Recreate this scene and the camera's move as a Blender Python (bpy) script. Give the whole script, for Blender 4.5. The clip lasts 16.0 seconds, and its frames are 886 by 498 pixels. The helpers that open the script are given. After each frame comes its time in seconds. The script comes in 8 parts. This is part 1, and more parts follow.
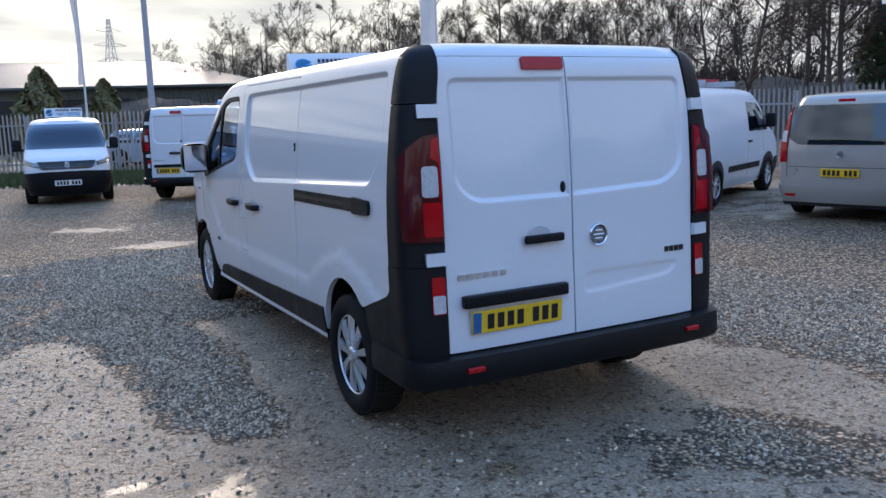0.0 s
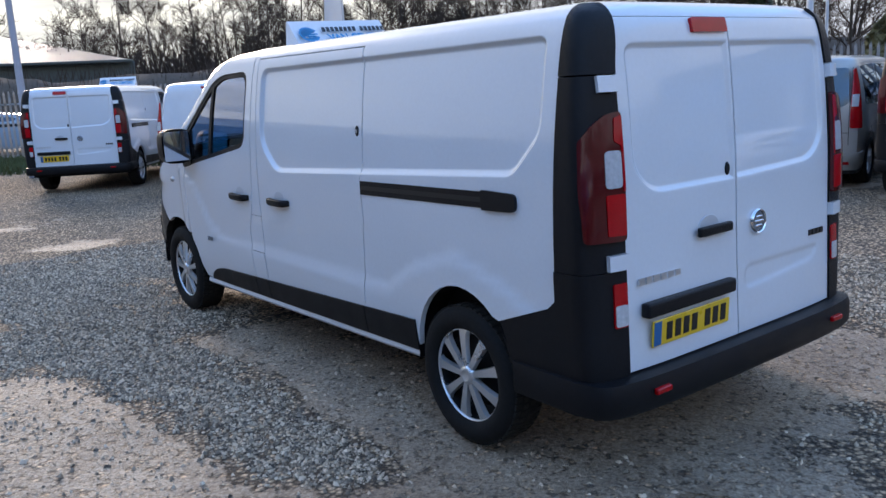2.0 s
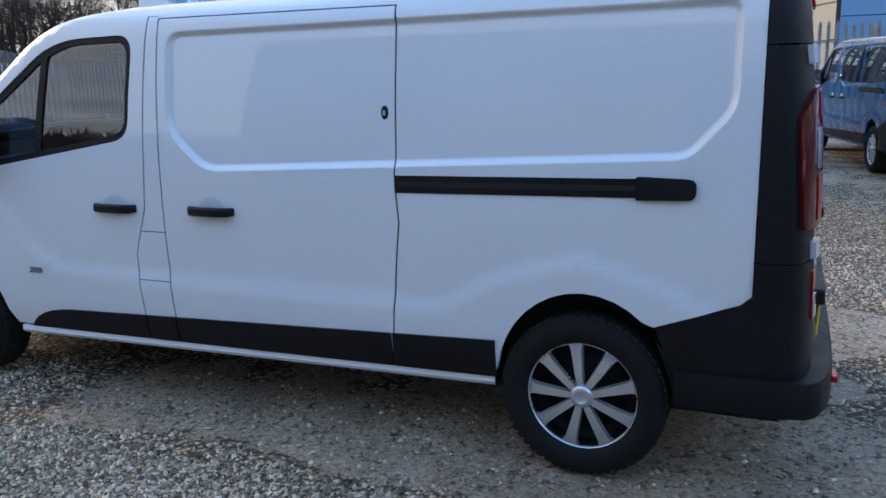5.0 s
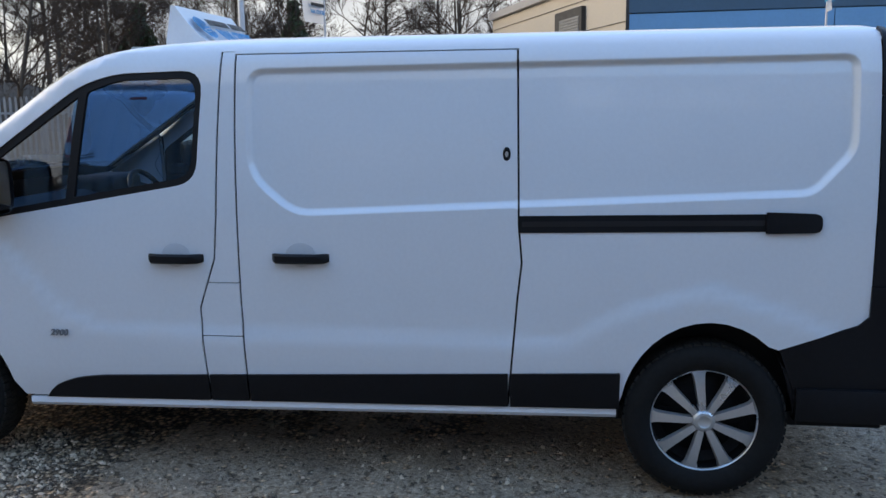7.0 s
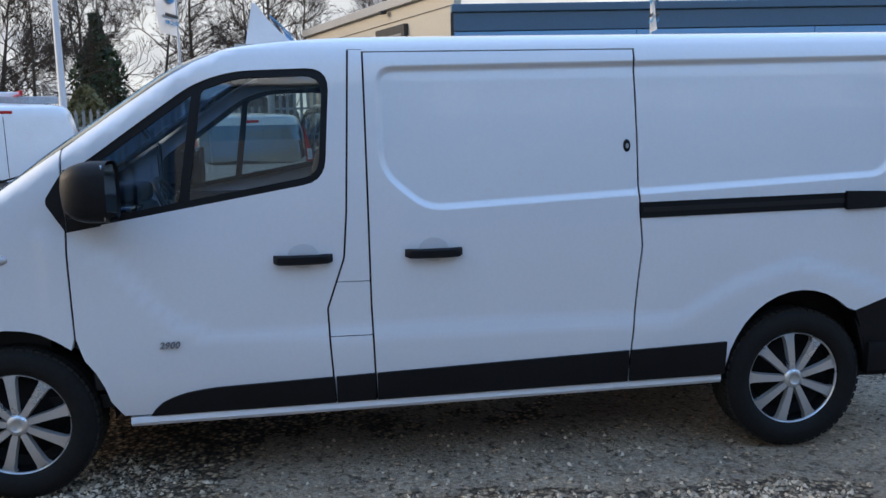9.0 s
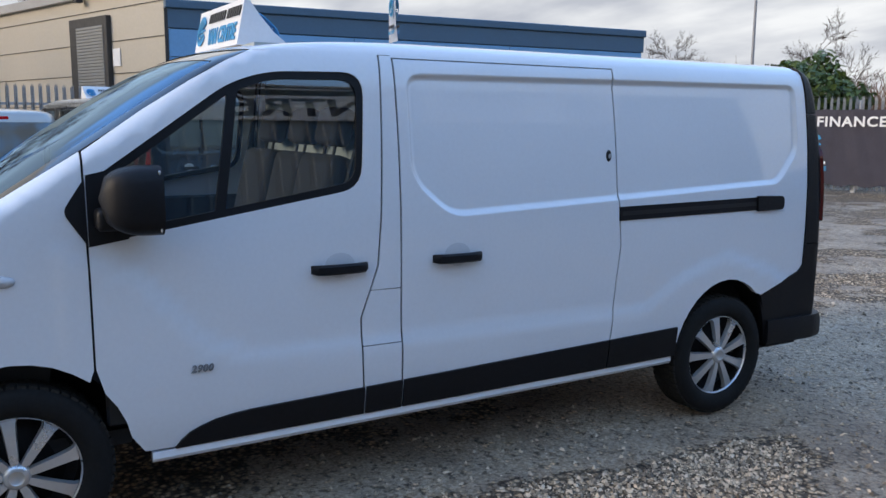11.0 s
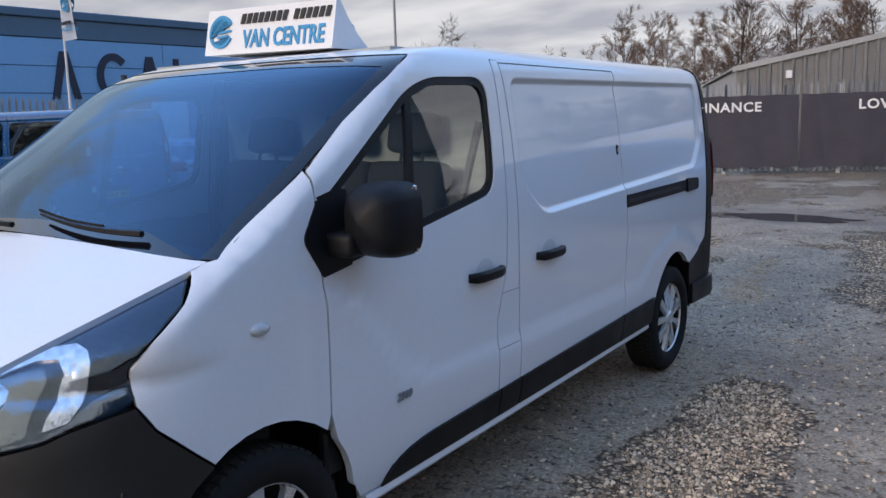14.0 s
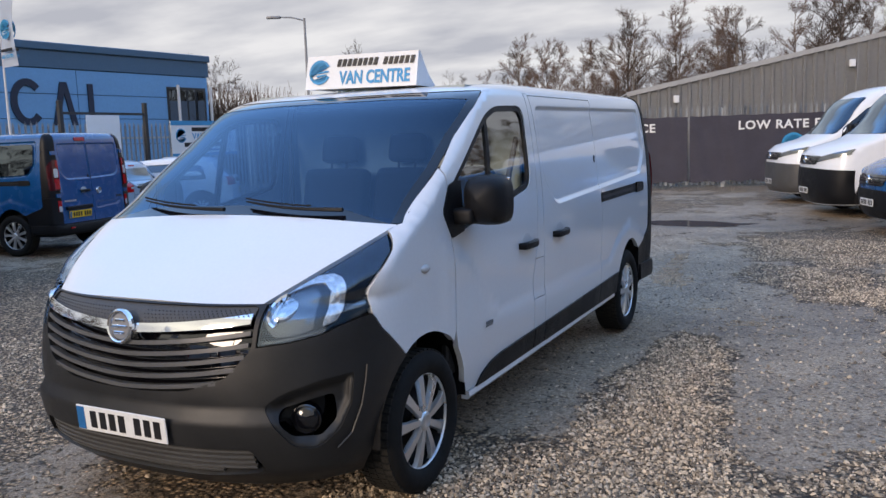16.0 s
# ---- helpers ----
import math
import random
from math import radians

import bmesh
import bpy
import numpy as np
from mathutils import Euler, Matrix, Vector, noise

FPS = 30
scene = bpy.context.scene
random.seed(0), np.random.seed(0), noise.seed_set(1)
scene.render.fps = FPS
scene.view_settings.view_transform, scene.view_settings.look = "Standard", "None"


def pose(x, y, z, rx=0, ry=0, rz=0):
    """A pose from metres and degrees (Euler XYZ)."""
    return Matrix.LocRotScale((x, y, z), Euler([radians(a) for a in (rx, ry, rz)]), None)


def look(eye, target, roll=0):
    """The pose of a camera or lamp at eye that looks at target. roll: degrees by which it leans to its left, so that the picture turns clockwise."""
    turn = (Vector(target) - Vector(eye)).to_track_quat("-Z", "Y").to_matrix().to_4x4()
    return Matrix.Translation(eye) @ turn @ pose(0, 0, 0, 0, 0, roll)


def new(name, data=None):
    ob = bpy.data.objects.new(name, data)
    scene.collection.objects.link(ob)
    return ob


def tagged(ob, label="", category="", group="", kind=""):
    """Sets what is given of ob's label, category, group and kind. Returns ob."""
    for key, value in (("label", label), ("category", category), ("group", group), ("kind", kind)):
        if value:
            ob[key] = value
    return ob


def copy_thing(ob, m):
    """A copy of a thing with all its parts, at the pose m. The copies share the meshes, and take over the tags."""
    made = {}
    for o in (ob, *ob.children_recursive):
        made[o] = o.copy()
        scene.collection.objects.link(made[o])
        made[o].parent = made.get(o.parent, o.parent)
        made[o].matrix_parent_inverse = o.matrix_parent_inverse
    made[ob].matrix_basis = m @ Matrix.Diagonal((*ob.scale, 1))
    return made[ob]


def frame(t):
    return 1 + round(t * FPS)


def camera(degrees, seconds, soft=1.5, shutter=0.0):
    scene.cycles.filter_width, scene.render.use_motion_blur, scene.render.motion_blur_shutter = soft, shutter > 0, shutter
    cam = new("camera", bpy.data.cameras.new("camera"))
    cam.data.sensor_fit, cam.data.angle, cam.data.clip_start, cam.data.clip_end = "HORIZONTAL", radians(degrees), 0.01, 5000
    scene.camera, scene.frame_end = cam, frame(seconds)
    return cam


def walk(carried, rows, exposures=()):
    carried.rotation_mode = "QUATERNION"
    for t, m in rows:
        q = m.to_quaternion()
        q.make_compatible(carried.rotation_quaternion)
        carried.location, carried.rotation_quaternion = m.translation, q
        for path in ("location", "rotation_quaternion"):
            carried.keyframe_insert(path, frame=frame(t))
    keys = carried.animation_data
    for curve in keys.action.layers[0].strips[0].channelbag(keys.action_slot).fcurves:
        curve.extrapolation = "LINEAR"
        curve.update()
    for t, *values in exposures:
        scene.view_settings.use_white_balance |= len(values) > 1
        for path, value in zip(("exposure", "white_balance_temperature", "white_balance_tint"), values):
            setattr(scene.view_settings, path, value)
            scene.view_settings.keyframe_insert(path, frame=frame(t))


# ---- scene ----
cam = camera(56.3, 16.0)
PATH = [
    (0, (0.01, -0.138, 1.613), (0.933, 1.607, 1.294), -1.8),
    (0.5, (-0.167, 0.251, 1.626), (0.833, 1.944, 1.259), -1.9),
    (1, (-0.46, 0.527, 1.635), (0.628, 2.162, 1.254), -2.1),
    (1.5, (-0.606, 0.823, 1.632), (0.516, 2.433, 1.245), -2.7),
    (2, (-0.675, 1.137, 1.667), (0.516, 2.695, 1.274), -3.0),
    (2.5, (-0.878, 1.468, 1.663), (0.48, 2.887, 1.285), -2.3),
    (3, (-0.992, 1.848, 1.65), (0.46, 3.169, 1.269), -2.3),
    (3.2, (-1.028, 2.01, 1.657), (0.459, 3.293, 1.278), -2.3),
    (5.3, (-1.519, 3.477, 1.61), (0.312, 4.158, 1.183), -1.3),
    (5.5, (-1.558, 3.604, 1.618), (0.289, 4.24, 1.192), -1.3),
    (6, (-1.555, 3.969, 1.606), (0.335, 4.47, 1.188), -1.7),
    (6.5, (-1.663, 4.309, 1.628), (0.268, 4.669, 1.255), -1.0),
    (7, (-1.795, 4.641, 1.631), (0.161, 4.895, 1.297), -0.6),
    (7.5, (-1.814, 4.998, 1.605), (0.154, 5.163, 1.291), -0.7),
    (8, (-1.924, 5.344, 1.603), (0.052, 5.331, 1.294), -0.4),
    (8.5, (-2.009, 5.707, 1.569), (-0.037, 5.539, 1.277), -0.4),
    (8.7, (-1.989, 5.851, 1.558), (-0.02, 5.661, 1.264), -0.8),
    (10.8, (-1.65, 7.387, 1.592), (0.121, 6.509, 1.288), 0.3),
    (11, (-1.58, 7.504, 1.588), (0.153, 6.551, 1.293), 0.4),
    (11.5, (-1.28, 7.732, 1.59), (0.423, 6.723, 1.3), -0.6),
    (12, (-1.011, 8.034, 1.597), (0.624, 6.922, 1.296), -0.8),
    (12.5, (-0.722, 8.282, 1.613), (0.827, 7.054, 1.308), -1.7),
    (13, (-0.408, 8.446, 1.627), (1.012, 7.072, 1.313), -2.2),
    (13.5, (-0.196, 8.734, 1.621), (0.973, 7.142, 1.304), -1.5),
    (14, (-0.208, 9.086, 1.631), (0.93, 7.471, 1.324), -1.6),
    (14.5, (-0.245, 9.445, 1.659), (0.868, 7.809, 1.365), -2.3),
    (15, (-0.201, 9.861, 1.636), (0.825, 8.167, 1.359), -2.3),
    (15.5, (-0.258, 10.297, 1.625), (0.736, 8.583, 1.357), -2.2),
    (16, (-0.213, 10.709, 1.617), (0.711, 8.954, 1.357), -2.0),
]
walk(cam, [(t, look(eye, target, roll)) for t, eye, target, roll in PATH],
     exposures=((0.0, 0.25, 6480, 18), (0.5, 0.43, 6530, 18), (1.5, 0.39, 6550, 18), (2.5, 0.31, 6590, 18), (3.0, 0.26, 6620, 18), (5.5, 0.48, 6900, 14), (6.5, 0.46, 7010, 14), (7.0, 0.30, 7000, 14), (8.5, 0.40, 6990, 14), (11.0, 0.30, 6830, 15), (12.5, 0.26, 6830, 15), (14.0, 0.03, 6850, 18), (16.0, 0.12, 6950, 18)))

# ---- daylight: low winter sun behind thin broken cloud ----
SUN_EL, SUN_AZ = radians(18), radians(11)     # azimuth from +y towards +x
world = bpy.data.worlds.new("sky")
scene.world = world
world.use_nodes = True
wn, wl = world.node_tree.nodes, world.node_tree.links
wn.clear()
w_out = wn.new("ShaderNodeOutputWorld")
w_bg = wn.new("ShaderNodeBackground")
w_sky = wn.new("ShaderNodeTexSky")
w_sky.sky_type, w_sky.sun_disc = 'NISHITA', False
w_sky.sun_elevation, w_sky.sun_rotation = SUN_EL, SUN_AZ
w_sky.air_density, w_sky.dust_density = 1.3, 0.6
w_co = wn.new("ShaderNodeTexCoord")


def sky_math(op, a, b):
    x = wn.new("ShaderNodeMath")
    x.operation = op
    for k, v in enumerate((a, b)):
        if isinstance(v, (int, float)):
            x.inputs[k].default_value = v
        else:
            wl.new(v, x.inputs[k])
    return x.outputs[0]


# the cloud sheet, laid flat overhead and so drawn together towards the horizon
w_xyz = wn.new("ShaderNodeSeparateXYZ")
wl.new(w_co.outputs["Generated"], w_xyz.inputs[0])
w_z = sky_math('ADD', sky_math('MAXIMUM', w_xyz.outputs["Z"], 0.0), 0.16)
w_map = wn.new("ShaderNodeCombineXYZ")
wl.new(sky_math('DIVIDE', w_xyz.outputs["X"], w_z), w_map.inputs[0])
wl.new(sky_math('MULTIPLY', sky_math('DIVIDE', w_xyz.outputs["Y"], w_z), 1.5), w_map.inputs[1])
w_noise = wn.new("ShaderNodeTexNoise")
w_noise.inputs["Scale"].default_value = 0.85
w_noise.inputs["Detail"].default_value = 9
w_noise.inputs["Roughness"].default_value = 0.60
w_noise.inputs["Distortion"].default_value = 0.5
w_ramp = wn.new("ShaderNodeValToRGB")
w_ramp.color_ramp.elements[0].position, w_ramp.color_ramp.elements[1].position = 0.46, 0.58
w_shade = wn.new("ShaderNodeTexNoise")
w_shade.inputs["Scale"].default_value = 1.5
w_shade.inputs["Detail"].default_value = 7
w_dark = wn.new("ShaderNodeValToRGB")
w_dark.color_ramp.elements[0].position, w_dark.color_ramp.elements[0].color = 0.34, (2.75, 3.10, 3.55, 1)
w_dark.color_ramp.elements[1].position, w_dark.color_ramp.elements[1].color = 0.66, (4.75, 5.15, 5.35, 1)
w_mix = wn.new("ShaderNodeMix")
w_mix.data_type = 'RGBA'
wl.new(w_map.outputs["Vector"], w_noise.inputs["Vector"])
wl.new(w_map.outputs["Vector"], w_shade.inputs["Vector"])
# the cloud thickens towards the sun and the horizon
w_dot = wn.new("ShaderNodeVectorMath")
w_dot.operation = 'DOT_PRODUCT'
wl.new(w_co.outputs["Generated"], w_dot.inputs[0])
w_dot.inputs[1].default_value = (math.sin(SUN_AZ) * math.cos(SUN_EL), math.cos(SUN_AZ) * math.cos(SUN_EL), math.sin(SUN_EL))
w_near = sky_math('MULTIPLY', sky_math('MAXIMUM', sky_math('SUBTRACT', w_dot.outputs["Value"], 0.45), 0.0), 0.55)
w_low = sky_math('MAXIMUM', sky_math('SUBTRACT', 0.36, sky_math('MULTIPLY', w_xyz.outputs["Z"], 0.75)), -0.30)
w_cover = sky_math('ADD', sky_math('ADD', w_noise.outputs["Fac"], w_near), w_low)
wl.new(w_cover, w_ramp.inputs["Fac"])
wl.new(w_shade.outputs["Fac"], w_dark.inputs["Fac"])
wl.new(w_ramp.outputs["Color"], w_mix.inputs["Factor"])
w_gain = wn.new("ShaderNodeVectorMath")
w_gain.operation = 'MULTIPLY'
w_gain.inputs[1].default_value = (1.95, 2.45, 3.05)
w_clear = wn.new("ShaderNodeVectorMath")        # thin haze dulls the gaps low down
w_clear.operation = 'SCALE'
wl.new(w_sky.outputs["Color"], w_clear.inputs[0])
wl.new(sky_math('MINIMUM', sky_math('ADD', sky_math('MULTIPLY', w_xyz.outputs["Z"], 1.5), 0.30), 1.25), w_clear.inputs["Scale"])
wl.new(w_clear.outputs["Vector"], w_gain.inputs[0])
wl.new(w_gain.outputs["Vector"], w_mix.inputs["A"])
w_glow = wn.new("ShaderNodeValToRGB")
w_glow.color_ramp.elements[0].position, w_glow.color_ramp.elements[0].color = 0.08, (1, 1, 1, 1)
w_glow.color_ramp.elements[1].position, w_glow.color_ramp.elements[1].color = 0.30, (1.55, 1.45, 1.18, 1)
wl.new(w_near, w_glow.inputs["Fac"])
w_warm = wn.new("ShaderNodeMix")
w_warm.data_type, w_warm.blend_type = 'RGBA', 'MULTIPLY'
w_warm.inputs["Factor"].default_value = 1.0
wl.new(w_dark.outputs["Color"], w_warm.inputs["A"])
wl.new(w_glow.outputs["Color"], w_warm.inputs["B"])
wl.new(w_warm.outputs["Result"], w_mix.inputs["B"])
wl.new(w_mix.outputs["Result"], w_bg.inputs["Color"])
w_bg.inputs["Strength"].default_value = 0.15
wl.new(w_bg.outputs["Background"], w_out.inputs["Surface"])

sun_data = bpy.data.lights.new("sun", 'SUN')
sun_data.energy, sun_data.angle, sun_data.color = 1.95, radians(20), (1.0, 0.87, 0.72)
sun = new("sun", sun_data)
sun.matrix_world = look((0, 0, 0), (-math.sin(SUN_AZ) * math.cos(SUN_EL), -math.cos(SUN_AZ) * math.cos(SUN_EL), -math.sin(SUN_EL)))

# ---- materials ----
def nodes_of(name):
    m = bpy.data.materials.new(name)
    m.use_nodes = True
    n, l = m.node_tree.nodes, m.node_tree.links
    return m, n, l, n["Principled BSDF"]


def surface(name, col, rough=0.5, metal=0.0, coat=0.0, vary=0.12, scale=6.0, fine=60.0, bump=0.0, bump_scale=80.0, rvary=0.08, trans=0.0, ior=1.45, stretch=(1, 1, 1), spec=0.5):
    """A plain surface with broad and fine variation of tone and gloss, and fine relief."""
    m, n, l, b = nodes_of(name)
    co = n.new("ShaderNodeTexCoord")
    mp = n.new("ShaderNodeMapping")
    mp.inputs["Scale"].default_value = stretch
    l.new(co.outputs["Object"], mp.inputs["Vector"])
    n1, n2 = n.new("ShaderNodeTexNoise"), n.new("ShaderNodeTexNoise")
    n1.inputs["Scale"].default_value, n1.inputs["Detail"].default_value = scale, 5
    n2.inputs["Scale"].default_value, n2.inputs["Detail"].default_value = fine, 3
    for t in (n1, n2):
        l.new(mp.outputs["Vector"], t.inputs["Vector"])
    add = n.new("ShaderNodeMath")
    l.new(n1.outputs["Fac"], add.inputs[0])
    l.new(n2.outputs["Fac"], add.inputs[1])
    mr = n.new("ShaderNodeMapRange")
    mr.inputs["From Min"].default_value, mr.inputs["From Max"].default_value = 0.6, 1.4
    mr.inputs["To Min"].default_value, mr.inputs["To Max"].default_value = 1 - vary, 1 + vary
    l.new(add.outputs[0], mr.inputs["Value"])
    mul = n.new("ShaderNodeVectorMath")
    mul.operation = 'SCALE'
    mul.inputs[0].default_value = col[:3]
    l.new(mr.outputs["Result"], mul.inputs["Scale"])
    l.new(mul.outputs["Vector"], b.inputs["Base Color"])
    rr = n.new("ShaderNodeMapRange")
    rr.inputs["From Min"].default_value, rr.inputs["From Max"].default_value = 0.3, 0.7
    rr.inputs["To Min"].default_value, rr.inputs["To Max"].default_value = max(0.0, rough - rvary), min(1.0, rough + rvary)
    l.new(n1.outputs["Fac"], rr.inputs["Value"])
    l.new(rr.outputs["Result"], b.inputs["Roughness"])
    b.inputs["Metallic"].default_value = metal
    b.inputs["Specular IOR Level"].default_value = spec
    b.inputs["Coat Weight"].default_value, b.inputs["Coat Roughness"].default_value = coat, 0.025
    b.inputs["Transmission Weight"].default_value, b.inputs["IOR"].default_value = trans, ior
    if bump:
        bp, bt = n.new("ShaderNodeBump"), n.new("ShaderNodeTexNoise")
        bt.inputs["Scale"].default_value, bt.inputs["Detail"].default_value = bump_scale, 4
        l.new(mp.outputs["Vector"], bt.inputs["Vector"])
        bp.inputs["Strength"].default_value, bp.inputs["Distance"].default_value = bump, 0.004
        l.new(bt.outputs["Fac"], bp.inputs["Height"])
        l.new(bp.outputs["Normal"], b.inputs["Normal"])
    return m


def pane(name, tint, gloss=0.06, gloss_tint=(0.8, 0.8, 0.8)):
    """A thin sheet of glass: clear with a tint, its gloss rising at a slant."""
    m, n, l, b = nodes_of(name)
    n.remove(b)
    tr, gl, mx, lw = n.new("ShaderNodeBsdfTransparent"), n.new("ShaderNodeBsdfGlossy"), n.new("ShaderNodeMixShader"), n.new("ShaderNodeLayerWeight")
    lw.inputs["Blend"].default_value = 0.5
    pw, ma = n.new("ShaderNodeMath"), n.new("ShaderNodeMath")
    pw.operation, ma.operation = 'POWER', 'MULTIPLY_ADD'
    pw.inputs[1].default_value = 3.8
    ma.inputs[1].default_value, ma.inputs[2].default_value = 1 - gloss, gloss
    l.new(lw.outputs["Facing"], pw.inputs[0])
    l.new(pw.outputs[0], ma.inputs[0])
    tr.inputs["Color"].default_value = (*tint, 1)
    gl.inputs["Roughness"].default_value = 0.01
    gl.inputs["Color"].default_value = (*gloss_tint, 1)
    l.new(ma.outputs[0], mx.inputs[0])
    l.new(tr.outputs[0], mx.inputs[1])
    l.new(gl.outputs[0], mx.inputs[2])
    l.new(mx.outputs[0], n["Material Output"].inputs["Surface"])
    return m


PAINT_WHITE = surface("white_paint", (0.715, 0.745, 0.785), 0.36, coat=1.0, vary=0.03, scale=1.5, rvary=0.06)
PAINT_WHITE.node_tree.nodes["Principled BSDF"].inputs["Coat IOR"].default_value = 1.65
PAINT_WHITE2 = surface("white_paint_far", (0.76, 0.78, 0.81), 0.4, coat=0.6, vary=0.05)
PAINT_SILVER = surface("silver_paint", (0.42, 0.41, 0.39), 0.35, metal=0.35, coat=0.8, vary=0.04)
PAINT_BLACK = surface("black_paint", (0.012, 0.013, 0.018), 0.25, coat=1.0, vary=0.1)
PAINT_NAVY = surface("navy_paint", (0.001, 0.075, 0.24), 0.25, coat=1.0, vary=0.08)
PAINT_PALE = surface("pale_blue_paint", (0.30, 0.42, 0.55), 0.35, coat=0.8, vary=0.05)
PLASTIC = surface("black_plastic", (0.0075, 0.008, 0.010), 0.46, spec=0.26, vary=0.25, scale=4, bump=0.25, bump_scale=500, rvary=0.1)
PLASTIC_GREY = surface("grey_plastic", (0.015, 0.015, 0.0155), 0.42, vary=0.2, bump=0.2, bump_scale=400)
BUMPER_GREY = surface("faded_grey_plastic", (0.065, 0.065, 0.067), 0.5, vary=0.2, bump=0.2, bump_scale=400)
PLASTIC_DARK = surface("gloss_black_trim", (0.004, 0.004, 0.006), 0.05, coat=1.0, spec=0.4, rvary=0.02)
RUBBER = surface("tyre_rubber", (0.0085, 0.0083, 0.0082), 0.8, spec=0.3, vary=0.35, scale=12, bump=0.3, bump_scale=150)
# white paint made darker, carrying the shade of the hollow cup
HANDLE_CUP = surface("shaded_white_cup", (0.56, 0.58, 0.61), 0.4, coat=0.8, vary=0.04)
TREAD_DIRT = surface("dusty_tread", (0.026, 0.024, 0.021), 0.95, spec=0.2, vary=0.6, scale=25, fine=120)
SILVER = surface("silver_wheel_paint", (0.62, 0.63, 0.64), 0.32, metal=0.75, vary=0.06)
WHEEL_DARK = surface("dark_steel_wheel", (0.007, 0.007, 0.008), 0.55, vary=0.3, spec=0.25)
CHROME = surface("chrome", (0.85, 0.86, 0.88), 0.08, metal=1.0, vary=0.02, rvary=0.03)
REFLECTOR = surface("lamp_reflector", (0.24, 0.245, 0.25), 0.10, metal=1.0, vary=0.15, scale=14, bump=1.0, bump_scale=16)
FLUTED = surface("fluted_lamp_lens", (0.80, 0.81, 0.83), 0.14, metal=0.85, coat=1.0, vary=0.2, scale=30, bump=1.0, bump_scale=60, stretch=(1, 1, 0.35))
SLAT = surface("satin_black_slat", (0.085, 0.085, 0.086), 0.36, vary=0.15)
LENS_RED = surface("red_lens", (0.44, 0.003, 0.007), 0.12, coat=0.35, spec=0.3, vary=0.2, scale=18, fine=180)
LENS_DEEP = surface("deep_red_lens", (0.085, 0.006, 0.007), 0.10, coat=0.4, spec=0.35, vary=0.2, scale=18, fine=180)
LENS_CLEAR = surface("clear_lens", (0.52, 0.53, 0.55), 0.1, coat=1.0, vary=0.2, scale=40)
GLASS = pane("window_glass", (0.70, 0.80, 0.80), 0.13, (0.95, 0.97, 1.0))
# the reflected sky's blue is put into the gloss colours and the windscreen tint
GLASS_SCREEN = pane("windscreen_glass", (0.15, 0.29, 0.52), 0.10, (0.52, 0.76, 1.0))
GLASS_DARK = pane("privacy_glass", (0.05, 0.06, 0.07), 0.13, (0.7, 0.85, 1.0))
GLASS_LAMP = pane("lamp_cover", (0.90, 0.93, 0.95), 0.08, (0.55, 0.75, 1.0))
PLATE_Y = surface("yellow_plate", (0.80, 0.50, 0.02), 0.3, coat=0.3, vary=0.03)
PLATE_W = surface("white_plate", (0.75, 0.75, 0.74), 0.3, coat=0.3, vary=0.03)
INK = surface("black_print", (0.012, 0.012, 0.014), 0.4)
INK_BLUE = surface("blue_print", (0.015, 0.13, 0.34), 0.4)
PRINT_BLUE = surface("bright_blue_print", (0.03, 0.27, 0.52), 0.45)
SIGN_WHITE = surface("white_sign", (0.76, 0.77, 0.78), 0.4, vary=0.04)
SIGN_RED = surface("red_sign", (0.45, 0.02, 0.03), 0.4, vary=0.05)
FABRIC_SEAT = surface("seat_fabric", (0.026, 0.027, 0.030), 0.9, vary=0.2, bump=0.4, bump_scale=300)
DASH = surface("dashboard_plastic", (0.016, 0.017, 0.019), 0.6, vary=0.2, bump=0.2, bump_scale=300)
CAB_GREY = surface("cab_lining", (0.35, 0.385, 0.37), 0.8, vary=0.1)
GALV = surface("galvanised_steel", (0.42, 0.435, 0.45), 0.55, metal=0.25, vary=0.22, scale=9, fine=40)
POLE = surface("pale_pole_paint", (0.55, 0.56, 0.58), 0.45, vary=0.08)
POLE_MID = surface("dull_pole_paint", (0.33, 0.33, 0.36), 0.5, vary=0.08)
POLE_GREY = surface("grey_pole", (0.22, 0.23, 0.25), 0.5, metal=0.3, vary=0.12)


def cloth(name, col):
    """Thin white cloth that lets light through."""
    m, n, l, b = nodes_of(name)
    n.remove(b)
    d, t, mx = n.new("ShaderNodeBsdfDiffuse"), n.new("ShaderNodeBsdfTranslucent"), n.new("ShaderNodeMixShader")
    co, ns, rp = n.new("ShaderNodeTexCoord"), n.new("ShaderNodeTexNoise"), n.new("ShaderNodeValToRGB")
    ns.inputs["Scale"].default_value = 3.0
    rp.color_ramp.elements[0].color = (*[c * 0.88 for c in col], 1)
    rp.color_ramp.elements[1].color = (*col, 1)
    l.new(co.outputs["Object"], ns.inputs["Vector"])
    l.new(ns.outputs["Fac"], rp.inputs["Fac"])
    l.new(rp.outputs["Color"], d.inputs["Color"])
    l.new(rp.outputs["Color"], t.inputs["Color"])
    mx.inputs[0].default_value = 0.5
    l.new(d.outputs[0], mx.inputs[1])
    l.new(t.outputs[0], mx.inputs[2])
    l.new(mx.outputs[0], n["Material Output"].inputs["Surface"])
    return m


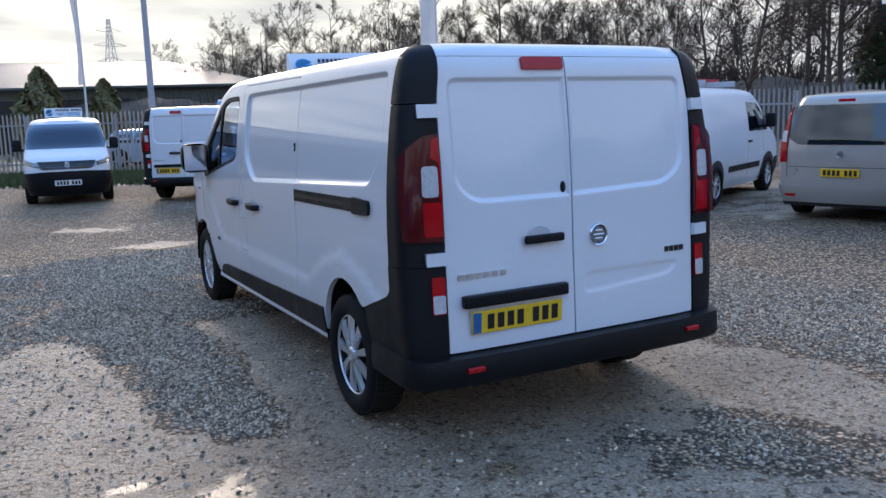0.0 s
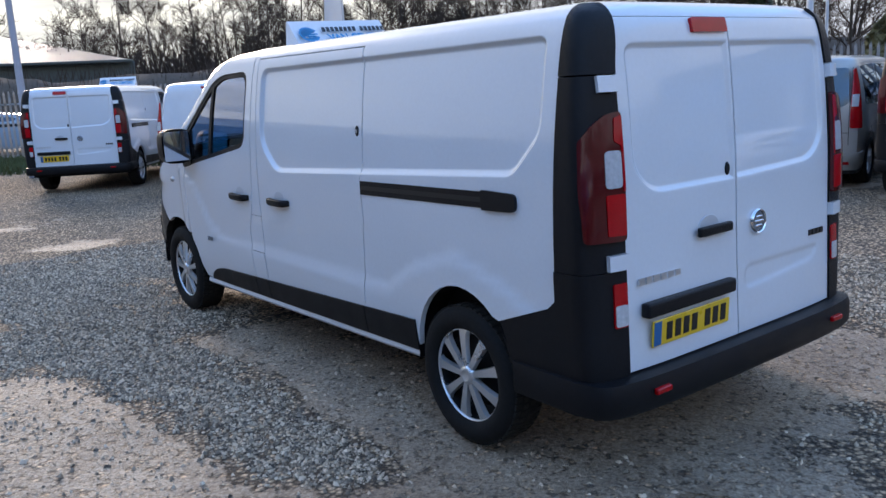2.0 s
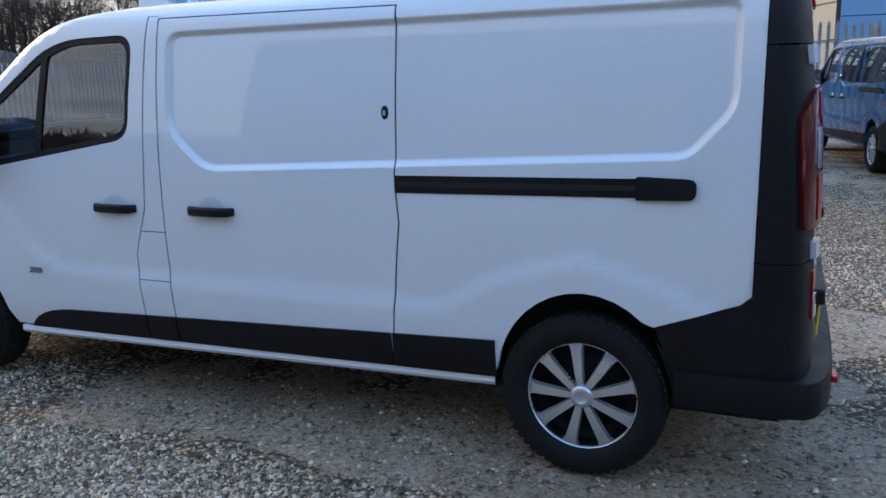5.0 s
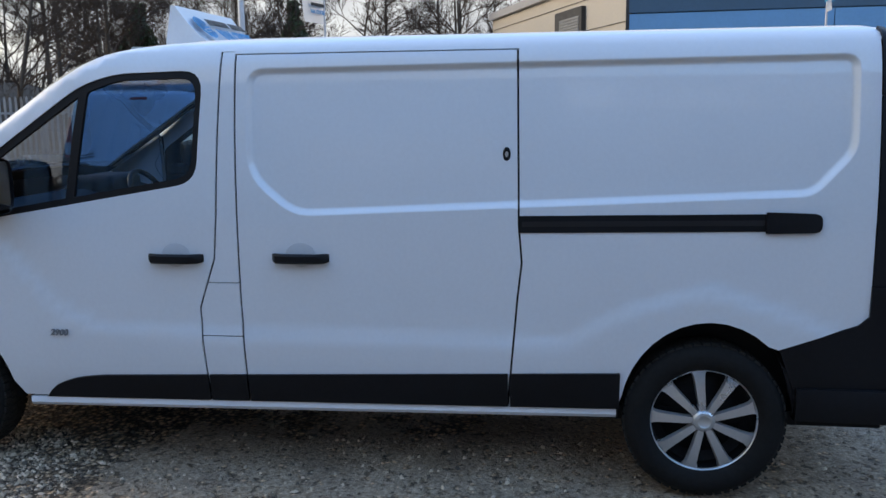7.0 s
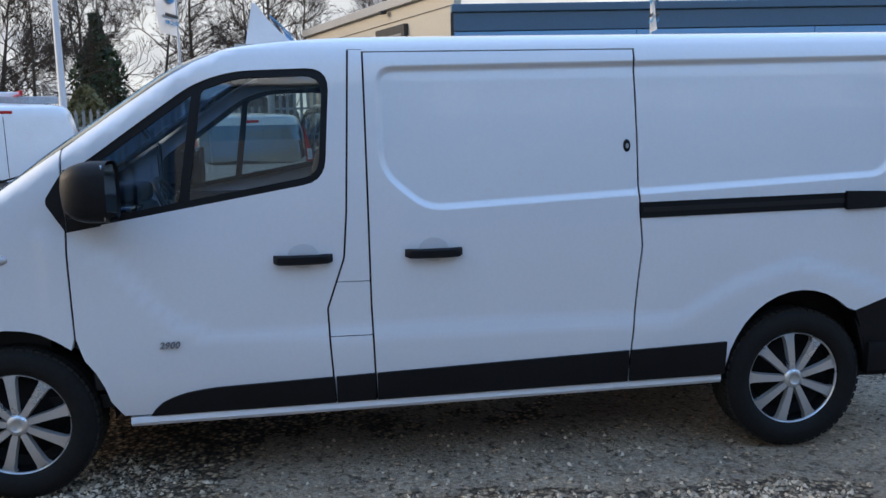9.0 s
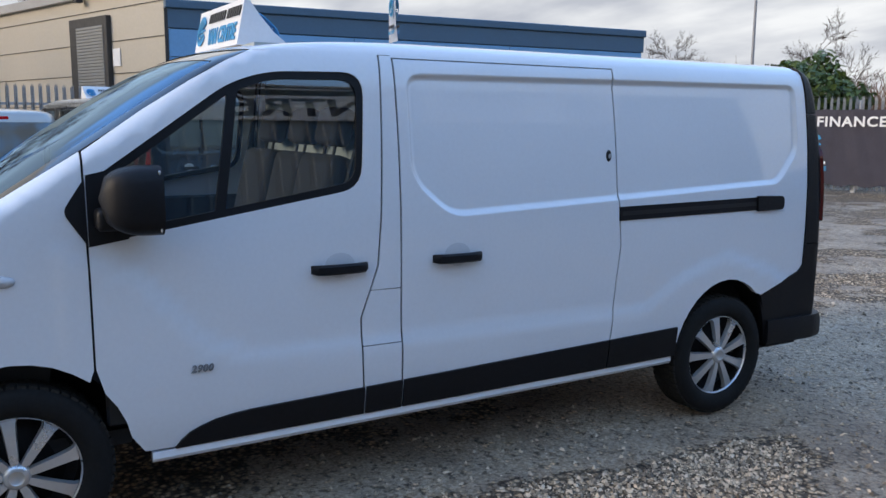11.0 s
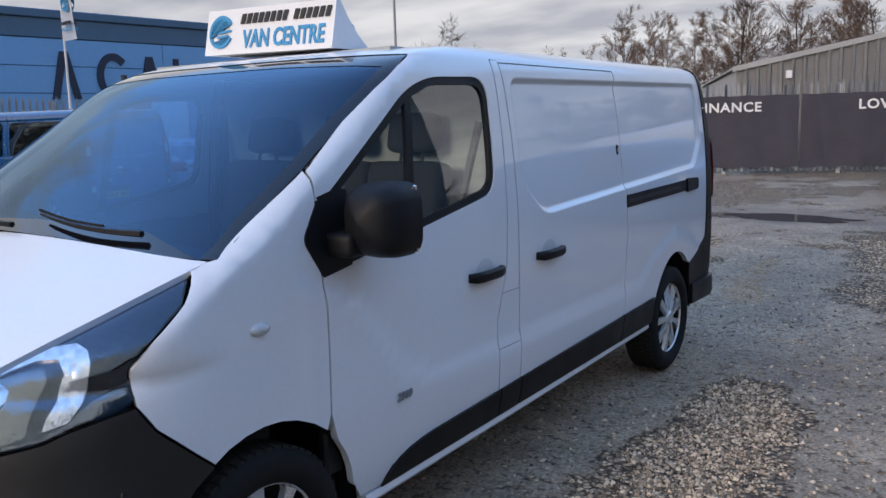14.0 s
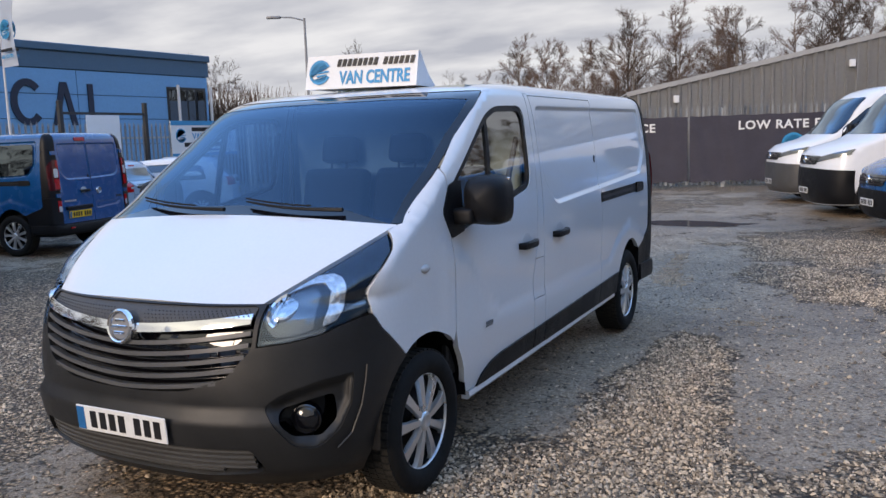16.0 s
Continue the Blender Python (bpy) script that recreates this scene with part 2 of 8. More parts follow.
FLAG = cloth("flag_cloth", (0.80, 0.82, 0.84))
BANNER = surface("banner_mesh", (0.118, 0.112, 0.142), 0.85, vary=0.2, scale=2.0, bump=0.3, bump_scale=60)
CLAD_BLUE = surface("blue_cladding", (0.14, 0.345, 0.60), 0.45, vary=0.07, scale=0.6, fine=12)
CLAD_DEEP = surface("deep_blue_cladding", (0.05, 0.12, 0.20), 0.4, vary=0.08, scale=0.6, fine=12)
CLAD_NAVY = surface("navy_letters", (0.012, 0.022, 0.05), 0.5, vary=0.1)
CLAD_BEIGE = surface("beige_cladding", (0.47, 0.43, 0.36), 0.6, vary=0.06, scale=0.5, fine=10)
CLAD_GREY = surface("grey_profiled_sheet", (0.37, 0.37, 0.37), 0.5, metal=0.1, vary=0.1, scale=0.7, fine=8)
CLAD_GREEN = surface("green_grey_sheet", (0.09, 0.105, 0.095), 0.6, vary=0.15, scale=0.5, fine=8)
ROOF_PALE = surface("weathered_sheet_roof", (0.46, 0.415, 0.35), 0.46, spec=0.6, vary=0.12, scale=0.4, fine=6)
SHUTTER = surface("roller_shutter_steel", (0.24, 0.25, 0.25), 0.5, metal=0.3, vary=0.1)
DOOR_DARK = surface("dark_frame", (0.03, 0.032, 0.035), 0.5)
BARK = surface("bark", (0.072, 0.060, 0.049), 0.9, vary=0.35, scale=5, fine=60, bump=0.6, bump_scale=40)
BARK_PALE = surface("birch_bark", (0.26, 0.22, 0.185), 0.9, vary=0.4, scale=4, fine=50, bump=0.5, bump_scale=40)
TWIG = surface("twigs", (0.058, 0.041, 0.031), 0.9, vary=0.3)
TWIG_RED = surface("reddish_twigs", (0.135, 0.088, 0.064), 0.9, vary=0.3)
IVY = surface("ivy_leaf", (0.032, 0.056, 0.020), 0.5, vary=0.45, scale=3, fine=30)
CONIFER = surface("conifer_leaf", (0.17, 0.155, 0.072), 0.7, vary=0.45, scale=3, fine=30)
SHRUB = surface("evergreen_leaf", (0.06, 0.10, 0.025), 0.5, vary=0.4, scale=3, fine=30)
GRASS = surface("grass_blades", (0.070, 0.088, 0.030), 0.8, vary=0.4, scale=2, fine=30)
BRUSH = surface("dry_scrub", (0.085, 0.065, 0.048), 0.95, vary=0.35, scale=0.3, fine=6, bump=0.8, bump_scale=8)


def ground_material():
    """Loose grey gravel lying in drifts on pale trodden dirt, with damp smooth places; the drifts and the damp come with the mesh."""
    m, n, l, b = nodes_of("gravel_yard")
    co = n.new("ShaderNodeTexCoord")

    def noise_at(scale, detail, rough=0.55, dist=0.0):
        t = n.new("ShaderNodeTexNoise")
        t.inputs["Scale"].default_value, t.inputs["Detail"].default_value = scale, detail
        t.inputs["Roughness"].default_value, t.inputs["Distortion"].default_value = rough, dist
        l.new(co.outputs["Object"], t.inputs["Vector"])
        return t.outputs["Fac"]

    def ramp(fac, *stops):
        r = n.new("ShaderNodeValToRGB")
        while len(r.color_ramp.elements) < len(stops):
            r.color_ramp.elements.new(0.5)
        for e, (p, c) in zip(r.color_ramp.elements, stops):
            e.position, e.color = p, (*c, 1)
        l.new(fac, r.inputs["Fac"])
        return r.outputs["Color"]

    def mix(fac, a, c, kind='MIX'):
        x = n.new("ShaderNodeMix")
        x.data_type, x.blend_type = 'RGBA', kind
        if isinstance(fac, float):
            x.inputs["Factor"].default_value = fac
        else:
            l.new(fac, x.inputs["Factor"])
        l.new(a, x.inputs["A"])
        l.new(c, x.inputs["B"])
        return x.outputs["Result"]

    def sums(a, k, c):
        x = n.new("ShaderNodeMath")
        x.operation = 'MULTIPLY_ADD'
        l.new(a, x.inputs[0])
        x.inputs[1].default_value = k
        l.new(c, x.inputs[2])
        return x.outputs[0]

    def mesh_mask(name):
        a = n.new("ShaderNodeAttribute")
        a.attribute_name = name
        return a.outputs["Fac"]

    def cells(scale):
        v = n.new("ShaderNodeTexVoronoi")
        v.inputs["Scale"].default_value = scale
        l.new(co.outputs["Object"], v.inputs["Vector"])
        return v

    patch, fine, tone = noise_at(3.2, 9, 0.70, 0.4), noise_at(46, 6, 0.7), noise_at(0.8, 6, 0.6, 0.4)
    va, vb = cells(34), cells(78)
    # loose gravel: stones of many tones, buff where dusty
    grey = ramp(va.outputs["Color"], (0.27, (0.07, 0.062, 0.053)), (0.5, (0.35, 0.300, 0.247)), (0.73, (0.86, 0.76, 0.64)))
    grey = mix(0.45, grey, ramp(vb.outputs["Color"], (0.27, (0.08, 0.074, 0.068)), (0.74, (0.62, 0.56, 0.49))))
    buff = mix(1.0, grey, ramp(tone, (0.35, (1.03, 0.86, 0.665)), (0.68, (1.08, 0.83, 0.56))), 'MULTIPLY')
    # shade in the gaps between stones is put into the colour here
    gap_shade = ramp(va.outputs["Distance"], (0.28, (1.20, 1.20, 1.20)), (0.60, (0.20, 0.185, 0.17)))
    buff = mix(1.0, buff, gap_shade, 'MULTIPLY')
    # trodden dirt: fine, smooth and brown with a few set stones
    dirt = ramp(fine, (0.30, (0.165, 0.112, 0.068)), (0.52, (0.370, 0.268, 0.170)), (0.74, (0.64, 0.485, 0.325)))
    dirt = mix(0.38, dirt, ramp(vb.outputs["Color"], (0.28, (0.13, 0.112, 0.094)), (0.72, (0.56, 0.50, 0.42))))
    set_stones = ramp(noise_at(19, 4, 0.6), (0.535, (0, 0, 0)), (0.60, (1, 1, 1)))
    dirt = mix(set_stones, dirt, mix(0.85, dirt, buff))
    dirt = mix(1.0, dirt, ramp(noise_at(1.7, 7, 0.66, 0.5), (0.32, (0.82, 0.785, 0.76)), (0.66, (1.34, 1.29, 1.22))), 'MULTIPLY')
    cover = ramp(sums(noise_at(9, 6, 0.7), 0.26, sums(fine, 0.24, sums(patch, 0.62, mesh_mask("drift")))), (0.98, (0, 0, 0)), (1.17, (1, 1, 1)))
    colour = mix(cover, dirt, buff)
    damp = ramp(sums(patch, 0.5, mesh_mask("damp")), (0.62, (0, 0, 0)), (0.95, (1, 1, 1)))
    colour = mix(1.0, colour, ramp(damp, (0.0, (1, 1, 1)), (1.0, (0.60, 0.575, 0.55))), 'MULTIPLY')
    film = ramp(sums(noise_at(5.0, 8, 0.72, 0.6), 0.9, mesh_mask("wet")), (0.84, (0, 0, 0)), (1.10, (1, 1, 1)))
    colour = mix(1.0, colour, ramp(film, (0.0, (1, 1, 1)), (1.0, (0.62, 0.60, 0.58))), 'MULTIPLY')
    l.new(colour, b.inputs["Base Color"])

    def blend(fac, lo, hi):
        x = n.new("ShaderNodeMix")
        l.new(fac, x.inputs["Factor"])
        for key, v in (("A", lo), ("B", hi)):
            if isinstance(v, float):
                x.inputs[key].default_value = v
            else:
                l.new(v, x.inputs[key])
        return x.outputs["Result"]

    gloss = blend(film, blend(cover, blend(damp, 0.66, 0.48), 0.85), 0.20)
    l.new(gloss, b.inputs["Roughness"])
    l.new(blend(film, 0.6, 0.24), b.inputs["Specular IOR Level"])
    lumps = n.new("ShaderNodeMath")
    lumps.operation = 'MULTIPLY'
    l.new(va.outputs["Distance"], lumps.inputs[0])
    l.new(blend(cover, blend(set_stones, 0.0, -0.6), -1.0), lumps.inputs[1])
    bp = n.new("ShaderNodeBump")
    l.new(blend(film, 1.0, 0.2), bp.inputs["Strength"])
    bp.inputs["Distance"].default_value = 0.028
    l.new(sums(noise_at(24, 7, 0.78), 0.50, sums(fine, 0.34, lumps.outputs[0])), bp.inputs["Height"])
    l.new(bp.outputs["Normal"], b.inputs["Normal"])
    return m


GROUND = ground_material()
PUDDLE = surface("standing_water", (0.05, 0.048, 0.045), 0.03, vary=0.1, rvary=0.02, bump=0.02, bump_scale=8)

# ---- building helpers ----
from mathutils.geometry import delaunay_2d_cdt


def thing(name, m, label, category, group="", kind=""):
    ob = new(name)
    ob.empty_display_size = 0.1
    ob.matrix_basis = m
    return tagged(ob, label, category, group, kind)


def part(name, mesh, material, parent, label="", m=None):
    """Links a bmesh or mesh as one mesh object under a thing or part."""
    if isinstance(mesh, bmesh.types.BMesh):
        data = bpy.data.meshes.new(name)
        mesh.to_mesh(data)
        mesh.free()
    else:
        data = mesh
    if material is not None and not data.materials:
        data.materials.append(material)
    ob = new(name, data)
    ob.parent = parent
    if m is not None:
        ob.matrix_basis = m
    return tagged(ob, label) if label else ob


def smooth(data, angle=35):
    data.shade_smooth()
    data.set_sharp_from_angle(angle=radians(angle))
    return data


def to_mesh(bm, name="mesh", soft=None):
    data = bpy.data.meshes.new(name)
    bm.normal_update()
    bm.to_mesh(data)
    bm.free()
    return smooth(data, soft) if soft else data


def box_bm(x0, x1, y0, y1, z0, z1, bevel=0.0, seg=2, bm=None):
    own = bmesh.new()
    r = bmesh.ops.create_cube(own, size=1.0)
    bmesh.ops.transform(own, matrix=Matrix.Translation(((x0 + x1) / 2, (y0 + y1) / 2, (z0 + z1) / 2)) @ Matrix.Diagonal((x1 - x0, y1 - y0, z1 - z0, 1)), verts=own.verts)
    if bevel:
        bmesh.ops.bevel(own, geom=own.edges[:], offset=bevel, segments=seg, affect='EDGES', profile=0.6)
    if bm is None:
        return own
    tmp = bpy.data.meshes.new("tmp")
    own.to_mesh(tmp)
    own.free()
    bm.from_mesh(tmp)
    bpy.data.meshes.remove(tmp)
    return bm


def prism_bm(poly, depth, axis="z", base=0.0, bm=None):
    """A flat polygon given a depth along an axis."""
    bm = bm or bmesh.new()
    put = {"z": lambda a, b, c: (a, b, c), "y": lambda a, b, c: (a, c, b), "x": lambda a, b, c: (c, a, b)}[axis]
    lo = [bm.verts.new(put(a, b, base)) for a, b in poly]
    hi = [bm.verts.new(put(a, b, base + depth)) for a, b in poly]
    n = len(poly)
    bm.faces.new(lo[::-1])
    bm.faces.new(hi)
    for i in range(n):
        bm.faces.new((lo[i], lo[(i + 1) % n], hi[(i + 1) % n], hi[i]))
    bmesh.ops.recalc_face_normals(bm, faces=bm.faces[:])
    return bm


def lathe_bm(profile, seg=32, axis="x", closed=False):
    """Turns (radius, along) points about an axis."""
    bm = bmesh.new()
    rings = []
    for k in range(seg):
        a = 2 * math.pi * k / seg
        c, s = math.cos(a), math.sin(a)
        put = (lambda r, h: (h, r * c, r * s)) if axis == "x" else (lambda r, h: (r * c, r * s, h))
        rings.append([bm.verts.new(put(r, h)) for r, h in profile])
    n = len(profile)
    for k in range(seg):
        a, b = rings[k], rings[(k + 1) % seg]
        for i in range(n if closed else n - 1):
            bm.faces.new((a[i], a[(i + 1) % n], b[(i + 1) % n], b[i]))
    bmesh.ops.recalc_face_normals(bm, faces=bm.faces[:])
    return bm


def tube_bm(points, radii, sides=6, bm=None, caps=True):
    bm = bm or bmesh.new()
    pts = [Vector(p) for p in points]
    rings, side = [], None
    for i, p in enumerate(pts):
        d = (pts[min(i + 1, len(pts) - 1)] - pts[max(i - 1, 0)]).normalized()
        side = d.orthogonal().normalized() if side is None else (side - d * side.dot(d)).normalized()
        up = d.cross(side)
        r = radii[i] if isinstance(radii, (list, tuple)) else radii
        rings.append([bm.verts.new(p + (side * math.cos(2 * math.pi * k / sides) + up * math.sin(2 * math.pi * k / sides)) * r) for k in range(sides)])
    for a, b in zip(rings, rings[1:]):
        for k in range(sides):
            bm.faces.new((a[k], a[(k + 1) % sides], b[(k + 1) % sides], b[k]))
    if caps:
        bm.faces.new(rings[0][::-1])
        bm.faces.new(rings[-1])
    return bm


def lettering(text, size, depth=0.004, spacing=1.0, shear=0.0):
    """Words as a mesh in Blender's own font: along x, upright in z, centred, facing -y."""
    c = bpy.data.curves.new("text", 'FONT')
    c.body, c.size, c.extrude, c.align_x, c.align_y, c.space_character, c.shear = text, size, depth / 2, 'CENTER', 'CENTER', spacing, shear
    c.resolution_u = 3
    c.offset = size * 0.026
    ob = bpy.data.objects.new("text", c)
    data = bpy.data.meshes.new_from_object(ob)
    bpy.data.objects.remove(ob)
    bpy.data.curves.remove(c)
    data.transform(Matrix.Rotation(radians(90), 4, 'X'))
    return data


def spell(name, data, material, parent, label="", m=None):
    """Links words letter by letter, each one a part."""
    bm = bmesh.new()
    bm.from_mesh(data)
    bmesh.ops.remove_doubles(bm, verts=bm.verts[:], dist=1e-5)
    bm.verts.index_update()
    seen, groups = set(), []
    for v in bm.verts:
        if v.index in seen:
            continue
        stack, group = [v], []
        seen.add(v.index)
        while stack:
            w = stack.pop()
            group.append(w)
            for e in w.link_edges:
                q = e.other_vert(w)
                if q.index not in seen:
                    seen.add(q.index)
                    stack.append(q)
        groups.append(group)
    for group in groups:
        order = {v.index: k for k, v in enumerate(group)}
        faces = {f for v in group for f in v.link_faces}
        d = bpy.data.meshes.new(name)
        d.from_pydata([v.co[:] for v in group], [], [[order[v.index] for v in f.verts] for f in sorted(faces, key=lambda f: f.index)])
        part(name, d, material, parent, label, m)
    bm.free()
    bpy.data.meshes.remove(data)


def table(*rows):
    """A smooth curve through (key, value) rows, with no overshoot."""
    k, v = np.array(rows, float).T
    h = np.diff(k)
    s = np.diff(v) / h
    m = np.zeros(len(k))
    m[0], m[-1] = s[0], s[-1]
    for i in range(1, len(k) - 1):
        m[i] = 0 if s[i - 1] * s[i] <= 0 else (h[i - 1] + h[i]) / (h[i - 1] / s[i] + h[i] / s[i - 1]) if h[i] == h[i - 1] else 3 * (h[i - 1] + h[i]) / ((2 * h[i] + h[i - 1]) / s[i - 1] + (h[i] + 2 * h[i - 1]) / s[i])
    xs = np.linspace(k[0], k[-1], 400)
    j = np.clip(np.searchsorted(k, xs, side="right") - 1, 0, len(h) - 1)
    t = (xs - k[j]) / h[j]
    ys = (1 + 2 * t) * (1 - t) ** 2 * v[j] + t * (1 - t) ** 2 * h[j] * m[j] + t * t * (3 - 2 * t) * v[j + 1] + t * t * (t - 1) * h[j] * m[j + 1]
    return lambda z: np.interp(z, xs, ys)


class Hull:
    """The outer form of a vehicle: half its width at each place along (v) and height (z). v runs from the rear bumper to the nose."""

    def __init__(self, wide, nose, nose_r, tail, tail_r=0.12, nose_n=2.5, tail_n=2.2, relief=None):
        self.wide, self.nose, self.nose_r, self.tail, self.tail_r, self.nose_n, self.tail_n = wide, nose, nose_r, tail, tail_r, nose_n, tail_n
        self.relief, self.slices = relief, {}

    def half(self, v, z):
        r, df, dr = self.nose_r(z), self.nose(z) - v, v - self.tail(z)
        f = 1 - np.clip(df / r, 0, 1)
        g = 1 - np.clip(dr / self.tail_r, 0, 1)
        return self.wide(z) * np.maximum(1 - f ** self.nose_n, 0) ** (1 / self.nose_n) * np.maximum(1 - g ** self.tail_n, 0) ** (1 / self.tail_n)

    def outline(self, z):
        key = round(float(z), 4)
        if key not in self.slices:
            yf, yr, r = float(self.nose(key)), float(self.tail(key)), float(self.nose_r(key))
            t = np.linspace(0, 1, 46)
            front = yf - r * t ** 2.6
            back = yr + self.tail_r * np.linspace(1, 0, 30) ** 2.6
            v = np.concatenate([front, np.linspace(yf - r, yr + self.tail_r, 6)[1:-1], back])
            u = self.half(v, key)
            ds = np.hypot(np.diff(u), np.diff(v))
            self.slices[key] = (u, v, np.concatenate([[0], np.cumsum(ds)]))
        return self.slices[key]

    def side(self, v, z):
        """The left flank at (v, z)."""
        o = self.relief(v, z) if self.relief else 0.0
        return Vector((-(float(self.half(v, z)) + o), v, z))

    def front(self, s, z):
        """s metres round the slice from the nose's middle; minus is the left."""
        u, v, a = self.outline(z)
        return Vector((math.copysign(float(np.interp(abs(s), a, u)), s), float(np.interp(abs(s), a, v)), z))

    def front_u(self, x, z):
        """The front at u = x in front view."""
        u, v, a = self.outline(z)
        k = int(np.argmax(u))
        return Vector((x, float(np.interp(abs(x), u[:k + 1], v[:k + 1])), z))

    def rear(self, s, z):
        u, v, a = self.outline(z)
        q = a[-1] - abs(s)
        return Vector((math.copysign(float(np.interp(q, a, u)), s), float(np.interp(q, a, v)), z))

    def top(self, u, v):
        lo, hi = 0.8, 2.9
        for _ in range(26):
            mid = (lo + hi) / 2
            if self.tail(mid) < v < self.nose(mid) and self.half(v, mid) >= abs(u) and self.wide(mid) > 0.001:
                lo = mid
            else:
                hi = mid
        return Vector((u, v, lo))

    def s_front(self, v, z):
        """How far round the slice from the nose the flank's place (v, z) lies."""
        u, vv, a = self.outline(z)
        return float(np.interp(-v, -vv, a))

    def s_rear(self, v, z):
        return self.outline(z)[2][-1] - self.s_front(v, z)


def dense(poly, step):
    out = []
    for a, b in zip(poly, poly[1:] + poly[:1]):
        n = max(1, int(math.ceil(math.dist(a, b) / step)))
        out += [(a[0] + (b[0] - a[0]) * i / n, a[1] + (b[1] - a[1]) * i / n) for i in range(n)]
    return out


def rounded(poly, r, seg=5):
    """The polygon with its corners rounded."""
    out, n = [], len(poly)
    for i in range(n):
        p, a, b = Vector(poly[i]), Vector(poly[i - 1]), Vector(poly[(i + 1) % n])
        k = r[i] if isinstance(r, (list, tuple)) else r
        d1, d2 = (a - p), (b - p)
        k = min(k, d1.length * 0.49, d2.length * 0.49)
        q1, q2 = p + d1.normalized() * k, p + d2.normalized() * k
        for j in range(seg + 1):
            t = j / seg
            w = q1 * (1 - t) ** 2 + p * 2 * t * (1 - t) + q2 * t * t
            out.append((w.x, w.y))
    return out


def inside(poly, x, y):
    """Which of the places (x, y) lie in the polygon."""
    x, y = np.asarray(x), np.asarray(y)
    hit = np.zeros(x.shape, bool)
    for (x0, y0), (x1, y1) in zip(poly, poly[1:] + poly[:1]):
        c = (y0 > y) != (y1 > y)
        with np.errstate(divide="ignore", invalid="ignore"):
            hit ^= c & (x < (x1 - x0) * (y - y0) / ((y1 - y0) or 1e-12) + x0)
    return hit


def edge_distance(poly, x, y):
    """Signed distance to the polygon's edge, above nought inside."""
    best = 9.0
    for (x0, y0), (x1, y1) in zip(poly, poly[1:] + poly[:1]):
        dx, dy = x1 - x0, y1 - y0
        t = max(0.0, min(1.0, ((x - x0) * dx + (y - y0) * dy) / (dx * dx + dy * dy)))
        best = min(best, math.hypot(x - x0 - t * dx, y - y0 - t * dy))
    return best if inside(poly, x, y) else -best


